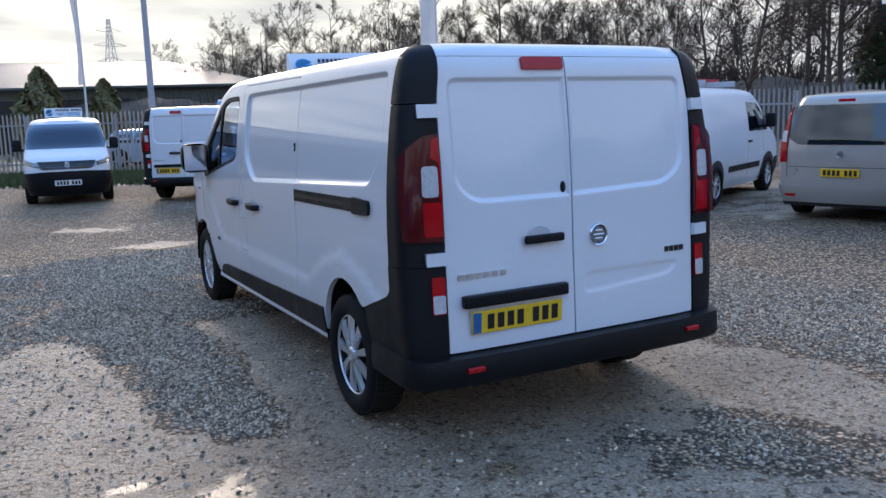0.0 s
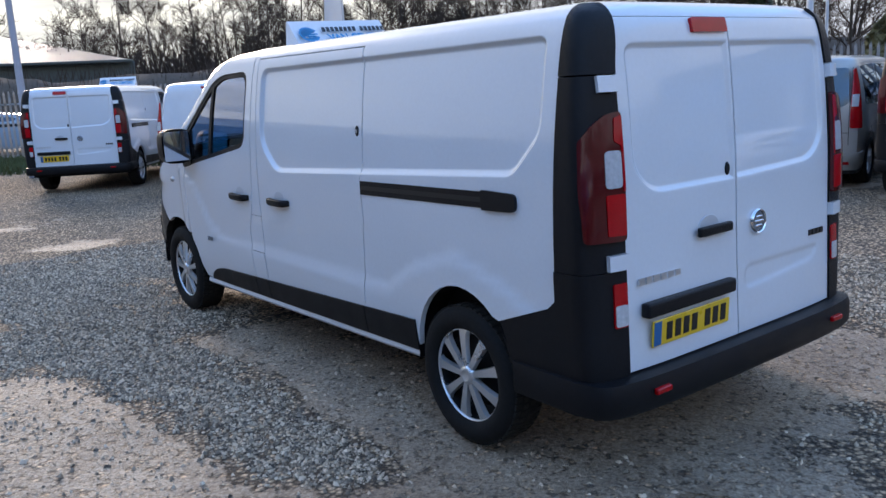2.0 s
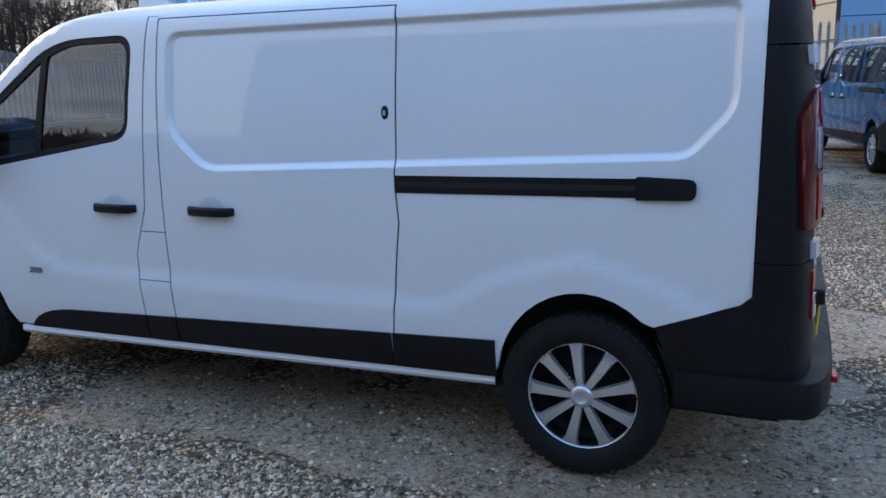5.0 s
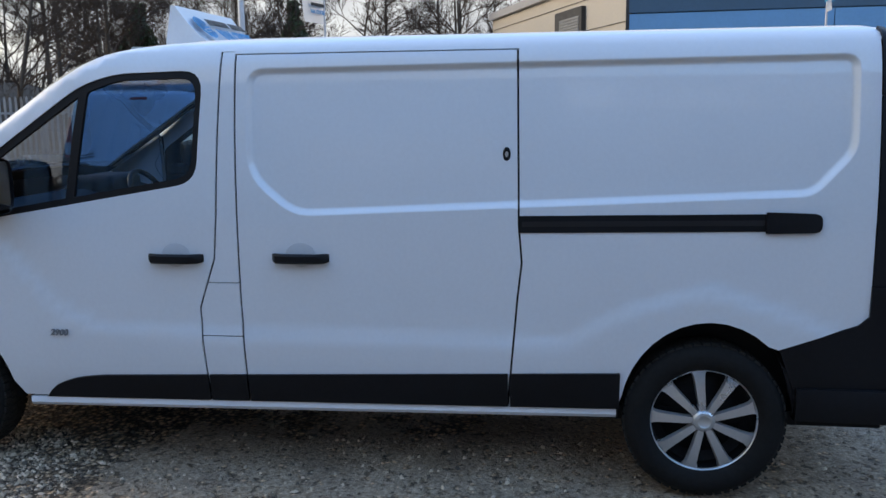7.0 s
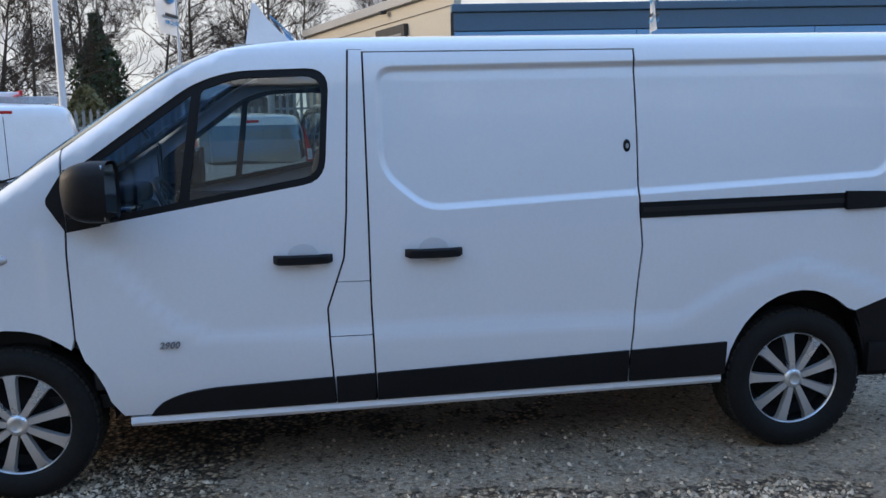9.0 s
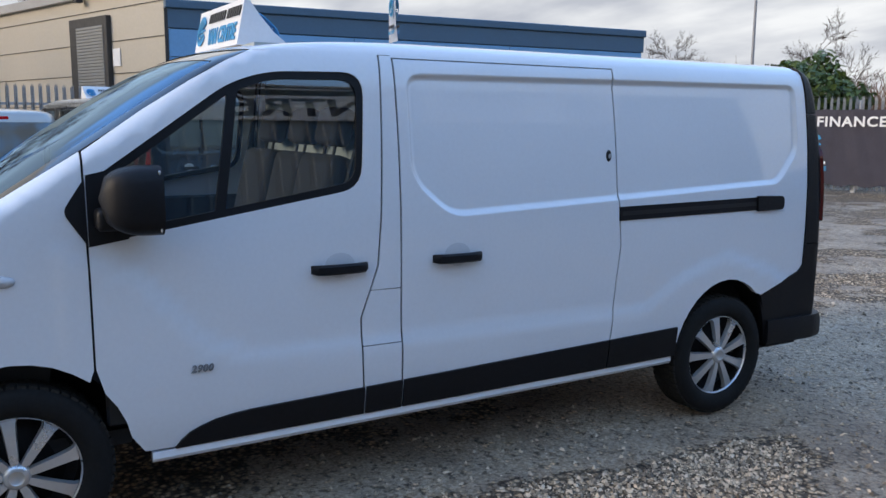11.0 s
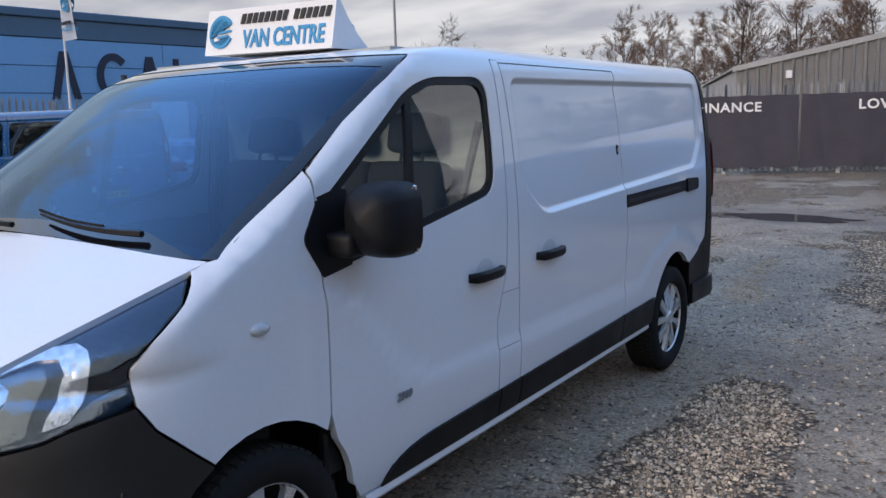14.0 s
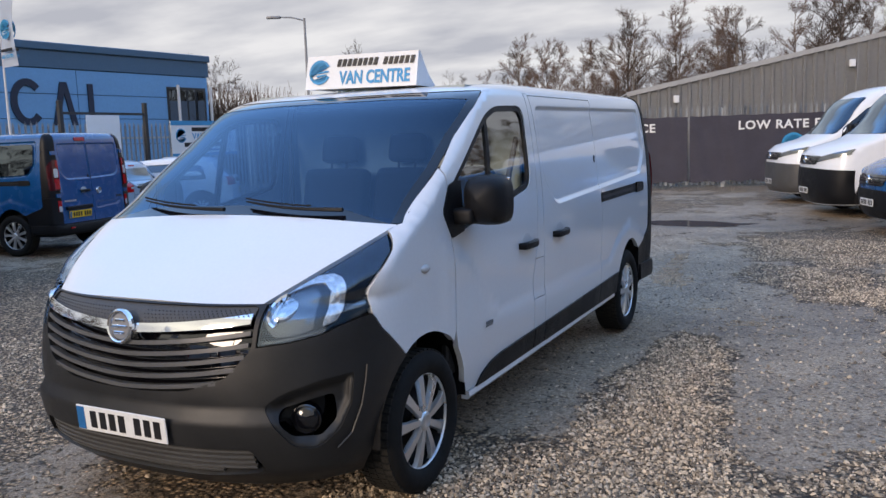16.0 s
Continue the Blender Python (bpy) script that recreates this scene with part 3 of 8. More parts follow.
def sheet(name, poly, fmap, material, parent, holes=(), step=0.05, step2=None, depth=0.02, off=0.0, mirror=False, label="", edge=0.03, core=(0, 2.7, 0.9), extra=(), lean=(1, 0.12, 0.6)):
    """A panel: a polygon laid on a curved form by fmap, with a turned-in rim. mirror: gives the other side too."""
    step2 = step2 or step
    sx = step / step2
    outer = dense([(a, b) for a, b in poly], edge)
    rings = [outer] + [dense(list(h), edge) for h in holes]
    pts, edges = [], []
    for ring in rings:
        k = len(pts)
        pts += ring
        edges += [(k + i, k + (i + 1) % len(ring)) for i in range(len(ring))]
    xs, ys = [p[0] for p in outer], [p[1] for p in outer]
    gx, gy = np.meshgrid(np.arange(min(xs) + step / 2, max(xs), step), np.arange(min(ys) + step2 / 2, max(ys), step2))
    gx, gy = gx.ravel(), gy.ravel()
    ok = inside(outer, gx, gy)
    for h in rings[1:]:
        ok &= ~inside(h, gx, gy)
    ring_pts = np.array(pts)
    if extra:
        ex = np.array(extra)
        ok2 = inside(outer, ex[:, 0], ex[:, 1])
        for h in rings[1:]:
            ok2 &= ~inside(h, ex[:, 0], ex[:, 1])
        for x, y in ex[ok2]:
            if np.min((ring_pts[:, 0] - x) ** 2 + (ring_pts[:, 1] - y) ** 2) > 0.004 ** 2:
                pts.append((float(x), float(y)))
        ring_pts = np.concatenate([ring_pts, ex[ok2]])
    for x, y in zip(gx[ok], gy[ok]):
        if np.min(((ring_pts[:, 0] - x) / sx) ** 2 + (ring_pts[:, 1] - y) ** 2) > (0.35 * step2) ** 2:
            pts.append((float(x), float(y)))
    res = delaunay_2d_cdt([Vector((x, y * sx)) for x, y in pts], edges, [], 0, 1e-6)
    v2 = [(v.x, v.y / sx) for v in res[0]]
    tri = [tuple(f) for f in res[2] if len(f) == 3]
    cx = np.array([sum(v2[i][0] for i in f) / 3 for f in tri])
    cy = np.array([sum(v2[i][1] for i in f) / 3 for f in tri])
    keep = inside(outer, cx, cy)
    for h in rings[1:]:
        keep &= ~inside(h, cx, cy)
    tri = [f for f, k in zip(tri, keep) if k]
    pos, nor = [], []
    e = 0.002
    for a, b in v2:
        p = fmap(a, b)
        n = (fmap(a + e, b) - fmap(a - e, b)).cross(fmap(a, b + e) - fmap(a, b - e))
        n = n.normalized() if n.length > 1e-12 else Vector((0, 0, 1))
        out = Vector(((p.x - core[0]) * lean[0], (p.y - core[1]) * lean[1], (p.z - core[2]) * lean[2]))
        if n.dot(out) < 0:
            n.negate()
        pos.append(p + n * off)
        nor.append(n)
    faces = []
    count = {}
    for f in tri:
        g = (pos[f[1]] - pos[f[0]]).cross(pos[f[2]] - pos[f[0]])
        if g.dot(nor[f[0]] + nor[f[1]] + nor[f[2]]) < 0:
            f = (f[0], f[2], f[1])
        faces.append(f)
        for i in range(3):
            a, b = f[i], f[(i + 1) % 3]
            count[(a, b)] = 1
    base = len(pos)
    if depth:
        rim = [(a, b) for (a, b) in count if (b, a) not in count]
        for a, b in rim:
            k = len(pos)
            t = (pos[b] - pos[a]).normalized()
            side = t.cross(nor[a])
            pos += [pos[a].copy(), pos[b].copy(), pos[b] - nor[b] * depth, pos[a] - nor[a] * depth]
            nor += [side, side, side, side]
            faces.append((k, k + 3, k + 2, k + 1))
    made = []
    for flip in ((False, True) if mirror else (False,)):
        s = -1 if flip else 1
        data = bpy.data.meshes.new(name)
        data.from_pydata([(p.x * s, p.y, p.z) for p in pos], [], [f[::-1] for f in faces] if flip else faces)
        data.shade_smooth()
        data.normals_split_custom_set_from_vertices([(n.x * s, n.y, n.z) for n in nor])
        data.materials.append(material)
        made.append(part(name, data, None, parent, label))
    return made if mirror else made[0]


def sweep(path, normals, profile, name, material, parent, label="", close=True):
    """A (out, up) profile carried along a level path."""
    bm = bmesh.new()
    rings = []
    for p, n in zip(path, normals):
        rings.append([bm.verts.new((p[0] + n[0] * o, p[1] + n[1] * o, z)) for o, z in profile])
    k = len(profile)
    for a, b in zip(rings, rings[1:]):
        for i in range(k):
            bm.faces.new((a[i], a[(i + 1) % k], b[(i + 1) % k], b[i]))
    bm.faces.new(rings[0])
    bm.faces.new(rings[-1][::-1])
    bmesh.ops.recalc_face_normals(bm, faces=bm.faces[:])
    return part(name, to_mesh(bm, name, 40), material, parent, label)


def emblem_bm(r):
    """A plain round emblem of three curved bars, in the x-z plane, facing -y."""
    bm = bmesh.new()
    ring = [(r * math.cos(t), r * math.sin(t)) for t in np.linspace(0.5, 2 * math.pi - 0.4, 22)]
    inner = [(r * 0.8 * math.cos(t), r * 0.8 * math.sin(t)) for t in np.linspace(2 * math.pi - 0.4, 0.5, 22)]
    lo = ring + inner
    f = bm.faces.new([bm.verts.new((x, 0, z)) for x, z in lo])
    for k, (z0, w) in enumerate(((0.30, 0.55), (0.02, 0.80), (-0.26, 0.60))):
        pl = [(-0.35 * r, z0 * r), (w * r, (z0 + 0.10) * r), ((w + 0.1) * r, (z0 - 0.02) * r), (-0.2 * r, (z0 - 0.15) * r)]
        bm.faces.new([bm.verts.new((x, 0, z)) for x, z in pl])
    bmesh.ops.triangulate(bm, faces=bm.faces[:])
    r_ = bmesh.ops.extrude_face_region(bm, geom=bm.faces[:])
    bmesh.ops.translate(bm, vec=(0, -0.004, 0), verts=[g for g in r_["geom"] if isinstance(g, bmesh.types.BMVert)])
    bmesh.ops.recalc_face_normals(bm, faces=bm.faces[:])
    return bm

# ---- the ground ----
def axis_steps(lo, hi, step, far):
    inner = np.arange(lo, hi + step / 2, step)
    grow = [step * 1.6 ** k for k in range(1, 60)]
    out = np.cumsum(grow)
    out = out[out < far]
    return np.concatenate([(lo - out)[::-1], inner, hi + out])


def ground_height(x, y):
    """Gentle unevenness of the yard."""
    h = 0.010 * np.sin(0.7 * x + 1.3) * np.cos(0.9 * y) + 0.007 * np.sin(2.3 * x - 0.7 * y) + 0.005 * np.cos(3.1 * y + 1.7 * x) + 0.003 * np.sin(7.1 * x + 5.3 * y)
    near = np.exp(-(((x - 2.5) / 1.2) ** 2 + ((y - 5.7) / 3.0) ** 2))
    return (h - 0.010) * (1 - near) - 0.002


def lattice(x, y, seed, size):
    """Smooth random values over the plan, one per size metres."""
    r = np.random.default_rng(seed).random((64, 64))
    fx, fy = x / size, y / size
    ix, iy = np.floor(fx).astype(int), np.floor(fy).astype(int)
    tx, ty = fx - ix, fy - iy
    tx, ty = tx * tx * (3 - 2 * tx), ty * ty * (3 - 2 * ty)
    a, b = r[ix % 64, iy % 64], r[(ix + 1) % 64, iy % 64]
    c, d = r[ix % 64, (iy + 1) % 64], r[(ix + 1) % 64, (iy + 1) % 64]
    return (a * (1 - tx) + b * tx) * (1 - ty) + (c * (1 - tx) + d * tx) * ty


def heap(x, y, cx, cy, rx, ry, turn=0.0):
    c, s = math.cos(turn), math.sin(turn)
    u, v = (x - cx) * c + (y - cy) * s, (y - cy) * c - (x - cx) * s
    return np.exp(-((u / rx) ** 2 + (v / ry) ** 2))


def drift_at(x, y):
    """How much loose gravel lies here, 0 to 1."""
    f = -0.02 + 0.28 * lattice(x, y, 1, 2.3) + 0.34 * lattice(x, y, 2, 0.9) + 0.22 * lattice(x, y, 3, 0.37) + 0.16 * lattice(x, y, 4, 0.21)
    f = f + 0.05 / (1 + np.exp(-(y - 10.5) / 0.8))
    known = 0.40 * heap(x, y, 1.10, 4.35, 0.34, 0.66, 0.2) + 0.42 * heap(x, y, 0.90, 5.5, 0.36, 0.75) + 0.36 * heap(x, y, 0.85, 6.5, 0.32, 0.60) + 0.42 * heap(x, y, 1.15, 7.25, 0.70, 0.44) + 0.30 * heap(x, y, 1.0, 8.6, 0.75, 0.9) + 0.34 * heap(x, y, 0.9, 9.8, 1.0, 0.6)
    known = known + 0.34 * heap(x, y, 7.6, 4.8, 3.0, 4.6) + 0.36 * heap(x, y, 4.9, 3.7, 0.6, 1.3) + 0.38 * heap(x, y, 0.5, -2.0, 0.8, 2.4) + 0.30 * heap(x, y, 3.6, 10.6, 2.6, 1.3) + 0.30 * heap(x, y, 6.5, 6.5, 1.6, 1.6) + 0.30 * heap(x, y, 3.3, 2.5, 0.35, 0.5) + 0.25 * heap(x, y, -0.35, 6.9, 0.35, 0.6) + 0.28 * heap(x, y, 2.5, 17.0, 6.0, 4.0)
    trodden = 0.40 * heap(x, y, 1.95, 0.8, 0.95, 2.6) + 0.52 * heap(x, y, 1.66, 4.8, 0.34, 2.0) + 0.40 * heap(x, y, 0.15, 5.0, 0.42, 1.9) + 0.50 * heap(x, y, 0.8, 3.2, 0.9, 0.75) + 0.34 * heap(x, y, 1.30, 6.45, 0.20, 0.36, 0.3) + 0.42 * heap(x, y, 3.9, 3.1, 0.35, 1.0, 0.1) + 0.40 * heap(x, y, 2.1, 11.4, 0.9, 0.40) + 0.28 * heap(x, y, 1.1, 13.8, 1.1, 0.5) + 0.30 * heap(x, y, 2.4, -4.6, 3.0, 1.4)
    return np.clip(f + known - trodden, 0, 1)


PUDDLES = ((2.75, -4.70, 1.9, 0.70, -0.14), (9.2, -2.2, 1.3, 0.4, 0.2))


def damp_dark_at(x, y):
    f = 0.6 * lattice(x, y, 7, 1.9) + 0.4 * lattice(x, y, 8, 0.7)
    k = sum(0.55 * heap(x, y, px, py, rx * 1.7, ry * 2.0, t) for px, py, rx, ry, t in PUDDLES)
    # broad darker, smoother patches, among them behind the van and along its flank
    k = k + 0.12 * heap(x, y, 1.9, 1.4, 1.0, 2.4) + 0.22 * heap(x, y, -0.2, 9.0, 1.0, 0.7) + 0.18 * heap(x, y, 1.75, 5.2, 0.5, 1.8) + 0.10 * heap(x, y, 0.6, 3.4, 0.9, 0.6)
    return np.clip(f * 0.72 + k, 0, 1)


def wet_at(x, y):
    """Thin films of standing rain on the trodden dirt."""
    k = 0.42 * heap(x, y, 0.38, 3.72, 0.26, 0.12, 0.4) + 0.36 * heap(x, y, 0.42, 2.98, 0.20, 0.10, 0.2) + 0.46 * heap(x, y, 1.12, 2.92, 0.30, 0.12, 0.5) + 0.52 * heap(x, y, 1.92, 2.92, 0.26, 0.16, 0.2)
    k = k + 0.44 * heap(x, y, 2.05, -0.3, 0.22, 1.3, 0.1) + 0.42 * heap(x, y, 1.75, 1.5, 0.5, 0.9, 0.4) + 0.42 * heap(x, y, 0.75, 3.4, 0.55, 0.28, 0.5)
    return np.clip(1.4 * k, 0, 1)


gx, gy = axis_steps(-7, 15, 0.10, 1600), axis_steps(-10, 20, 0.10, 1600)
mx, my = np.meshgrid(gx, gy)
mz = ground_height(mx, my)
for px, py, rx, ry, t in PUDDLES:
    mz = mz - 0.045 * heap(mx, my, px, py, rx, ry, t) + 0.010 * heap(mx, my, px, py, rx, ry, t) * (lattice(mx, my, 5, 0.35) - 0.5)
mz = mz + 0.012 * (lattice(mx, my, 11, 0.5) - 0.5) * np.exp(-((mx - 2.5) ** 2 + (my - 5.7) ** 2) / 900)
co = np.stack([mx, my, mz], -1).reshape(-1, 3)
nx, ny = len(gx), len(gy)
ii = (np.arange(ny - 1)[:, None] * nx + np.arange(nx - 1)[None]).ravel()
quads = np.stack([ii, ii + 1, ii + nx + 1, ii + nx], -1)
gm = bpy.data.meshes.new("ground")
gm.from_pydata(co, [], quads)
gm.shade_smooth()
for key, f in (("drift", drift_at), ("damp", damp_dark_at), ("wet", wet_at)):
    at = gm.attributes.new(key, 'FLOAT', 'POINT')
    at.data.foreach_set("value", f(co[:, 0], co[:, 1]).astype(np.float32))
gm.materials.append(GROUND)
ground = tagged(new("ground", gm), "uneven grey gravel yard with trodden mud and damp hollows", "ground", kind="structure")


def puddle(px, py, rx, ry, turn, sunk=-0.022):
    """Still water lying in a hollow; the uneven ground gives it its shore."""
    bm = bmesh.new()
    vs = []
    r = random.Random(int(px * 100))
    wave = [(n, r.uniform(0.4, 1.0) / n ** 0.7, r.uniform(0, 6.28)) for n in (2, 3, 5, 7, 11, 17)]
    for k in range(90):
        a = 2 * math.pi * k / 90
        q = 0.62 + 0.20 * sum(w * math.sin(n * a + f) for n, w, f in wave)
        u, v = max(q, 0.12) * rx * math.cos(a), max(q, 0.12) * ry * math.sin(a)
        vs.append(bm.verts.new((u * math.cos(turn) - v * math.sin(turn), u * math.sin(turn) + v * math.cos(turn), 0)))
    bm.faces.new(vs)
    z = float(ground_height(np.array([px]), np.array([py]))[0]) + sunk
    ob = new("puddle", to_mesh(bm, "puddle"))
    ob.data.materials.append(PUDDLE)
    ob.matrix_basis = Matrix.Translation((px, py, z))
    tagged(ob, "shallow rain puddle in the gravel", "puddle", "rain puddles")


for p in PUDDLES:
    puddle(*p)

# ---- palisade fences ----
def pale_mesh(h):
    """One steel pale: a W-shaped strip with a split, pointed head."""
    w, d = 0.068, 0.018
    xs = [-w / 2, -w / 4, 0, w / 4, w / 2]
    ds = [d * 0.6, 0, d, 0, d * 0.6]
    bm = bmesh.new()
    top = [h - 0.03, h - 0.10, h, h - 0.10, h - 0.03]
    lo = [bm.verts.new((x, -y, 0.06)) for x, y in zip(xs, ds)]
    mid = [bm.verts.new((x, -y, h - 0.16)) for x, y in zip(xs, ds)]
    hi = [bm.verts.new((x * 0.9, -y - 0.012 * (1 if i != 2 else -0.5), z)) for i, (x, y, z) in enumerate(zip(xs, ds, top))]
    for a, b in ((lo, mid), (mid, hi)):
        for i in range(4):
            bm.faces.new((a[i], a[i + 1], b[i + 1], b[i]))
    r = bmesh.ops.solidify(bm, geom=bm.faces[:], thickness=0.004)
    data = bpy.data.meshes.new("pale")
    bm.to_mesh(data)
    bm.free()
    data.materials.append(GALV)
    return data


def palisade(p0, p1, h, label, pitch=0.15):
    """A run of pales on two rails between posts; local x runs along the fence, local -y looks into the yard."""
    a, b = Vector(p0), Vector(p1)
    d = b - a
    L = d.length
    fence = thing("palisade_fence", Matrix.Translation((a.x, a.y, 0)) @ Matrix.Rotation(math.atan2(d.y, d.x), 4, 'Z'), label, "fence", "palisade fences")
    n = int(L / 2.75)
    pm = to_mesh(box_bm(-0.05, 0.05, 0.03, 0.13, -0.1, h - 0.12, 0.006, 1), "post")
    pm.materials.append(GALV)
    for i in range(n + 1):
        part("post", pm, None, fence, "", Matrix.Translation((L * i / n, 0, 0)))
    for z in (0.38, h - 0.42):
        part("rail", to_mesh(box_bm(0, L, 0.002, 0.03, z - 0.025, z + 0.025), "rail"), GALV, fence)
    data = pale_mesh(h)
    k = int(L / pitch)
    for i in range(k):
        lean = 0.35 * math.sin(i * 12.9898)
        part("pale", data, None, fence, "", pose(pitch * (i + 0.5), -0.001, 0.01 * math.sin(i * 7.3), 0, lean, 0))
    return fence


fence_n = palisade((-4.4, 34.7), (17.0, 22.9), 2.12, "galvanised steel palisade fence behind the parked vans")
fence_e = palisade((17.0, 22.9), (17.0, 7.6), 2.05, "galvanised steel palisade fence along the yard")
fence_e2 = palisade((17.0, 7.6), (17.0, -9.5), 2.38, "tall galvanised steel palisade fence before the blue building")
fence_s = palisade((17.0, -9.5), (-12.1, -20.6), 2.40, "galvanised steel palisade fence hung with dark banners")


def banner(s0, s1, words_at, emblem_at, label):
    """A dark mesh banner tied to the yard side of the southern fence; s is metres along it, eastwards from (2.57, -15.03)."""
    m = Matrix.Translation((2.57, -15.03, 0)) @ Matrix.Rotation(math.atan2(-0.357, -0.935), 4, 'Z')
    # local x runs westwards, local -y looks at the fence: turn so that the print faces the yard
    m = Matrix.Translation((2.57 - 0.357 * 0.10, -15.03 + 0.935 * 0.10, 0)) @ Matrix.Rotation(math.atan2(-0.357, -0.935), 4, 'Z')
    b = thing("fence_banner", m, label, "banner", "fence banners")
    x0, x1 = -s1, -s0
    nx, nz = int((x1 - x0) / 0.09), 16

    def fold(x, z):
        t = (z - 0.16) / 1.9
        return -0.012 - 0.022 * math.sin(x * 5.1 + 1.2 * math.sin(x * 1.3) + z * 0.6) * (0.45 + 0.55 * (1 - t)) - 0.012 * math.sin(x * 13 + z * 2.5) * math.sin(x * 0.8) ** 2

    bm = bmesh.new()
    g = [[bm.verts.new((x0 + (x1 - x0) * i / nx, fold(x0 + (x1 - x0) * i / nx, 0.16 + 1.9 * j / nz), 0.16 + 1.9 * j / nz - (0.03 * math.sin(i * 0.9) if j == 0 else 0) - (0.02 * abs(math.sin(i * math.pi / 8)) if j == nz else 0))) for j in range(nz + 1)] for i in range(nx + 1)]
    for i in range(nx):
        for j in range(nz):
            bm.faces.new((g[i][j], g[i + 1][j], g[i + 1][j + 1], g[i][j + 1]))
    r = bmesh.ops.solidify(bm, geom=bm.faces[:], thickness=0.003)
    part("cloth", to_mesh(bm, "cloth", 80), BANNER, b)
    if words_at is not None:
        spell("letter", lettering("LOW RATE FINANCE", 0.34, 0.004, 1.12), SIGN_WHITE, b, "", Matrix.Translation((-words_at, -0.055, 1.74)) @ Matrix.Diagonal((1.06, 1, 1, 1)))
    if emblem_at is not None:
        part("emblem", emblem_bm(0.33), PRINT_BLUE, b, "", Matrix.Translation((-emblem_at, -0.055, 1.17)))
        bm = box_bm(-0.42, -0.02, -0.003, 0.0, -0.035, 0.035)
        box_bm(0.05, 0.42, -0.003, 0.0, -0.035, 0.035, bm=bm)
        part("bar", bm, SIGN_WHITE, b, "", Matrix.Translation((-emblem_at, -0.055, 0.72)))
        spell("letter", lettering("VAN CENTRE", 0.15, 0.003), PRINT_BLUE, b, "", Matrix.Translation((-emblem_at, -0.055, 0.57)))
    return b


banner_a = banner(2.32, 7.9, 5.10, 5.25, "dark mesh finance banner on the palisade fence")
banner_b = banner(-3.9, 2.26, -0.95, -0.62, "dark mesh finance banner on the palisade fence")
banner_c = banner(7.96, 13.4, 10.95, 10.85, "dark mesh finance banner on the palisade fence")
banner_d = banner(-9.8, -3.96, None, None, "plain dark mesh banner on the palisade fence")

# ---- buildings beyond the fences ----
def wall_frame(p, d):
    """Local x along d, local -y outwards to the right of d."""
    return Matrix.Translation((p[0], p[1], 0)) @ Matrix.Rotation(math.atan2(d[1], d[0]), 4, 'Z')


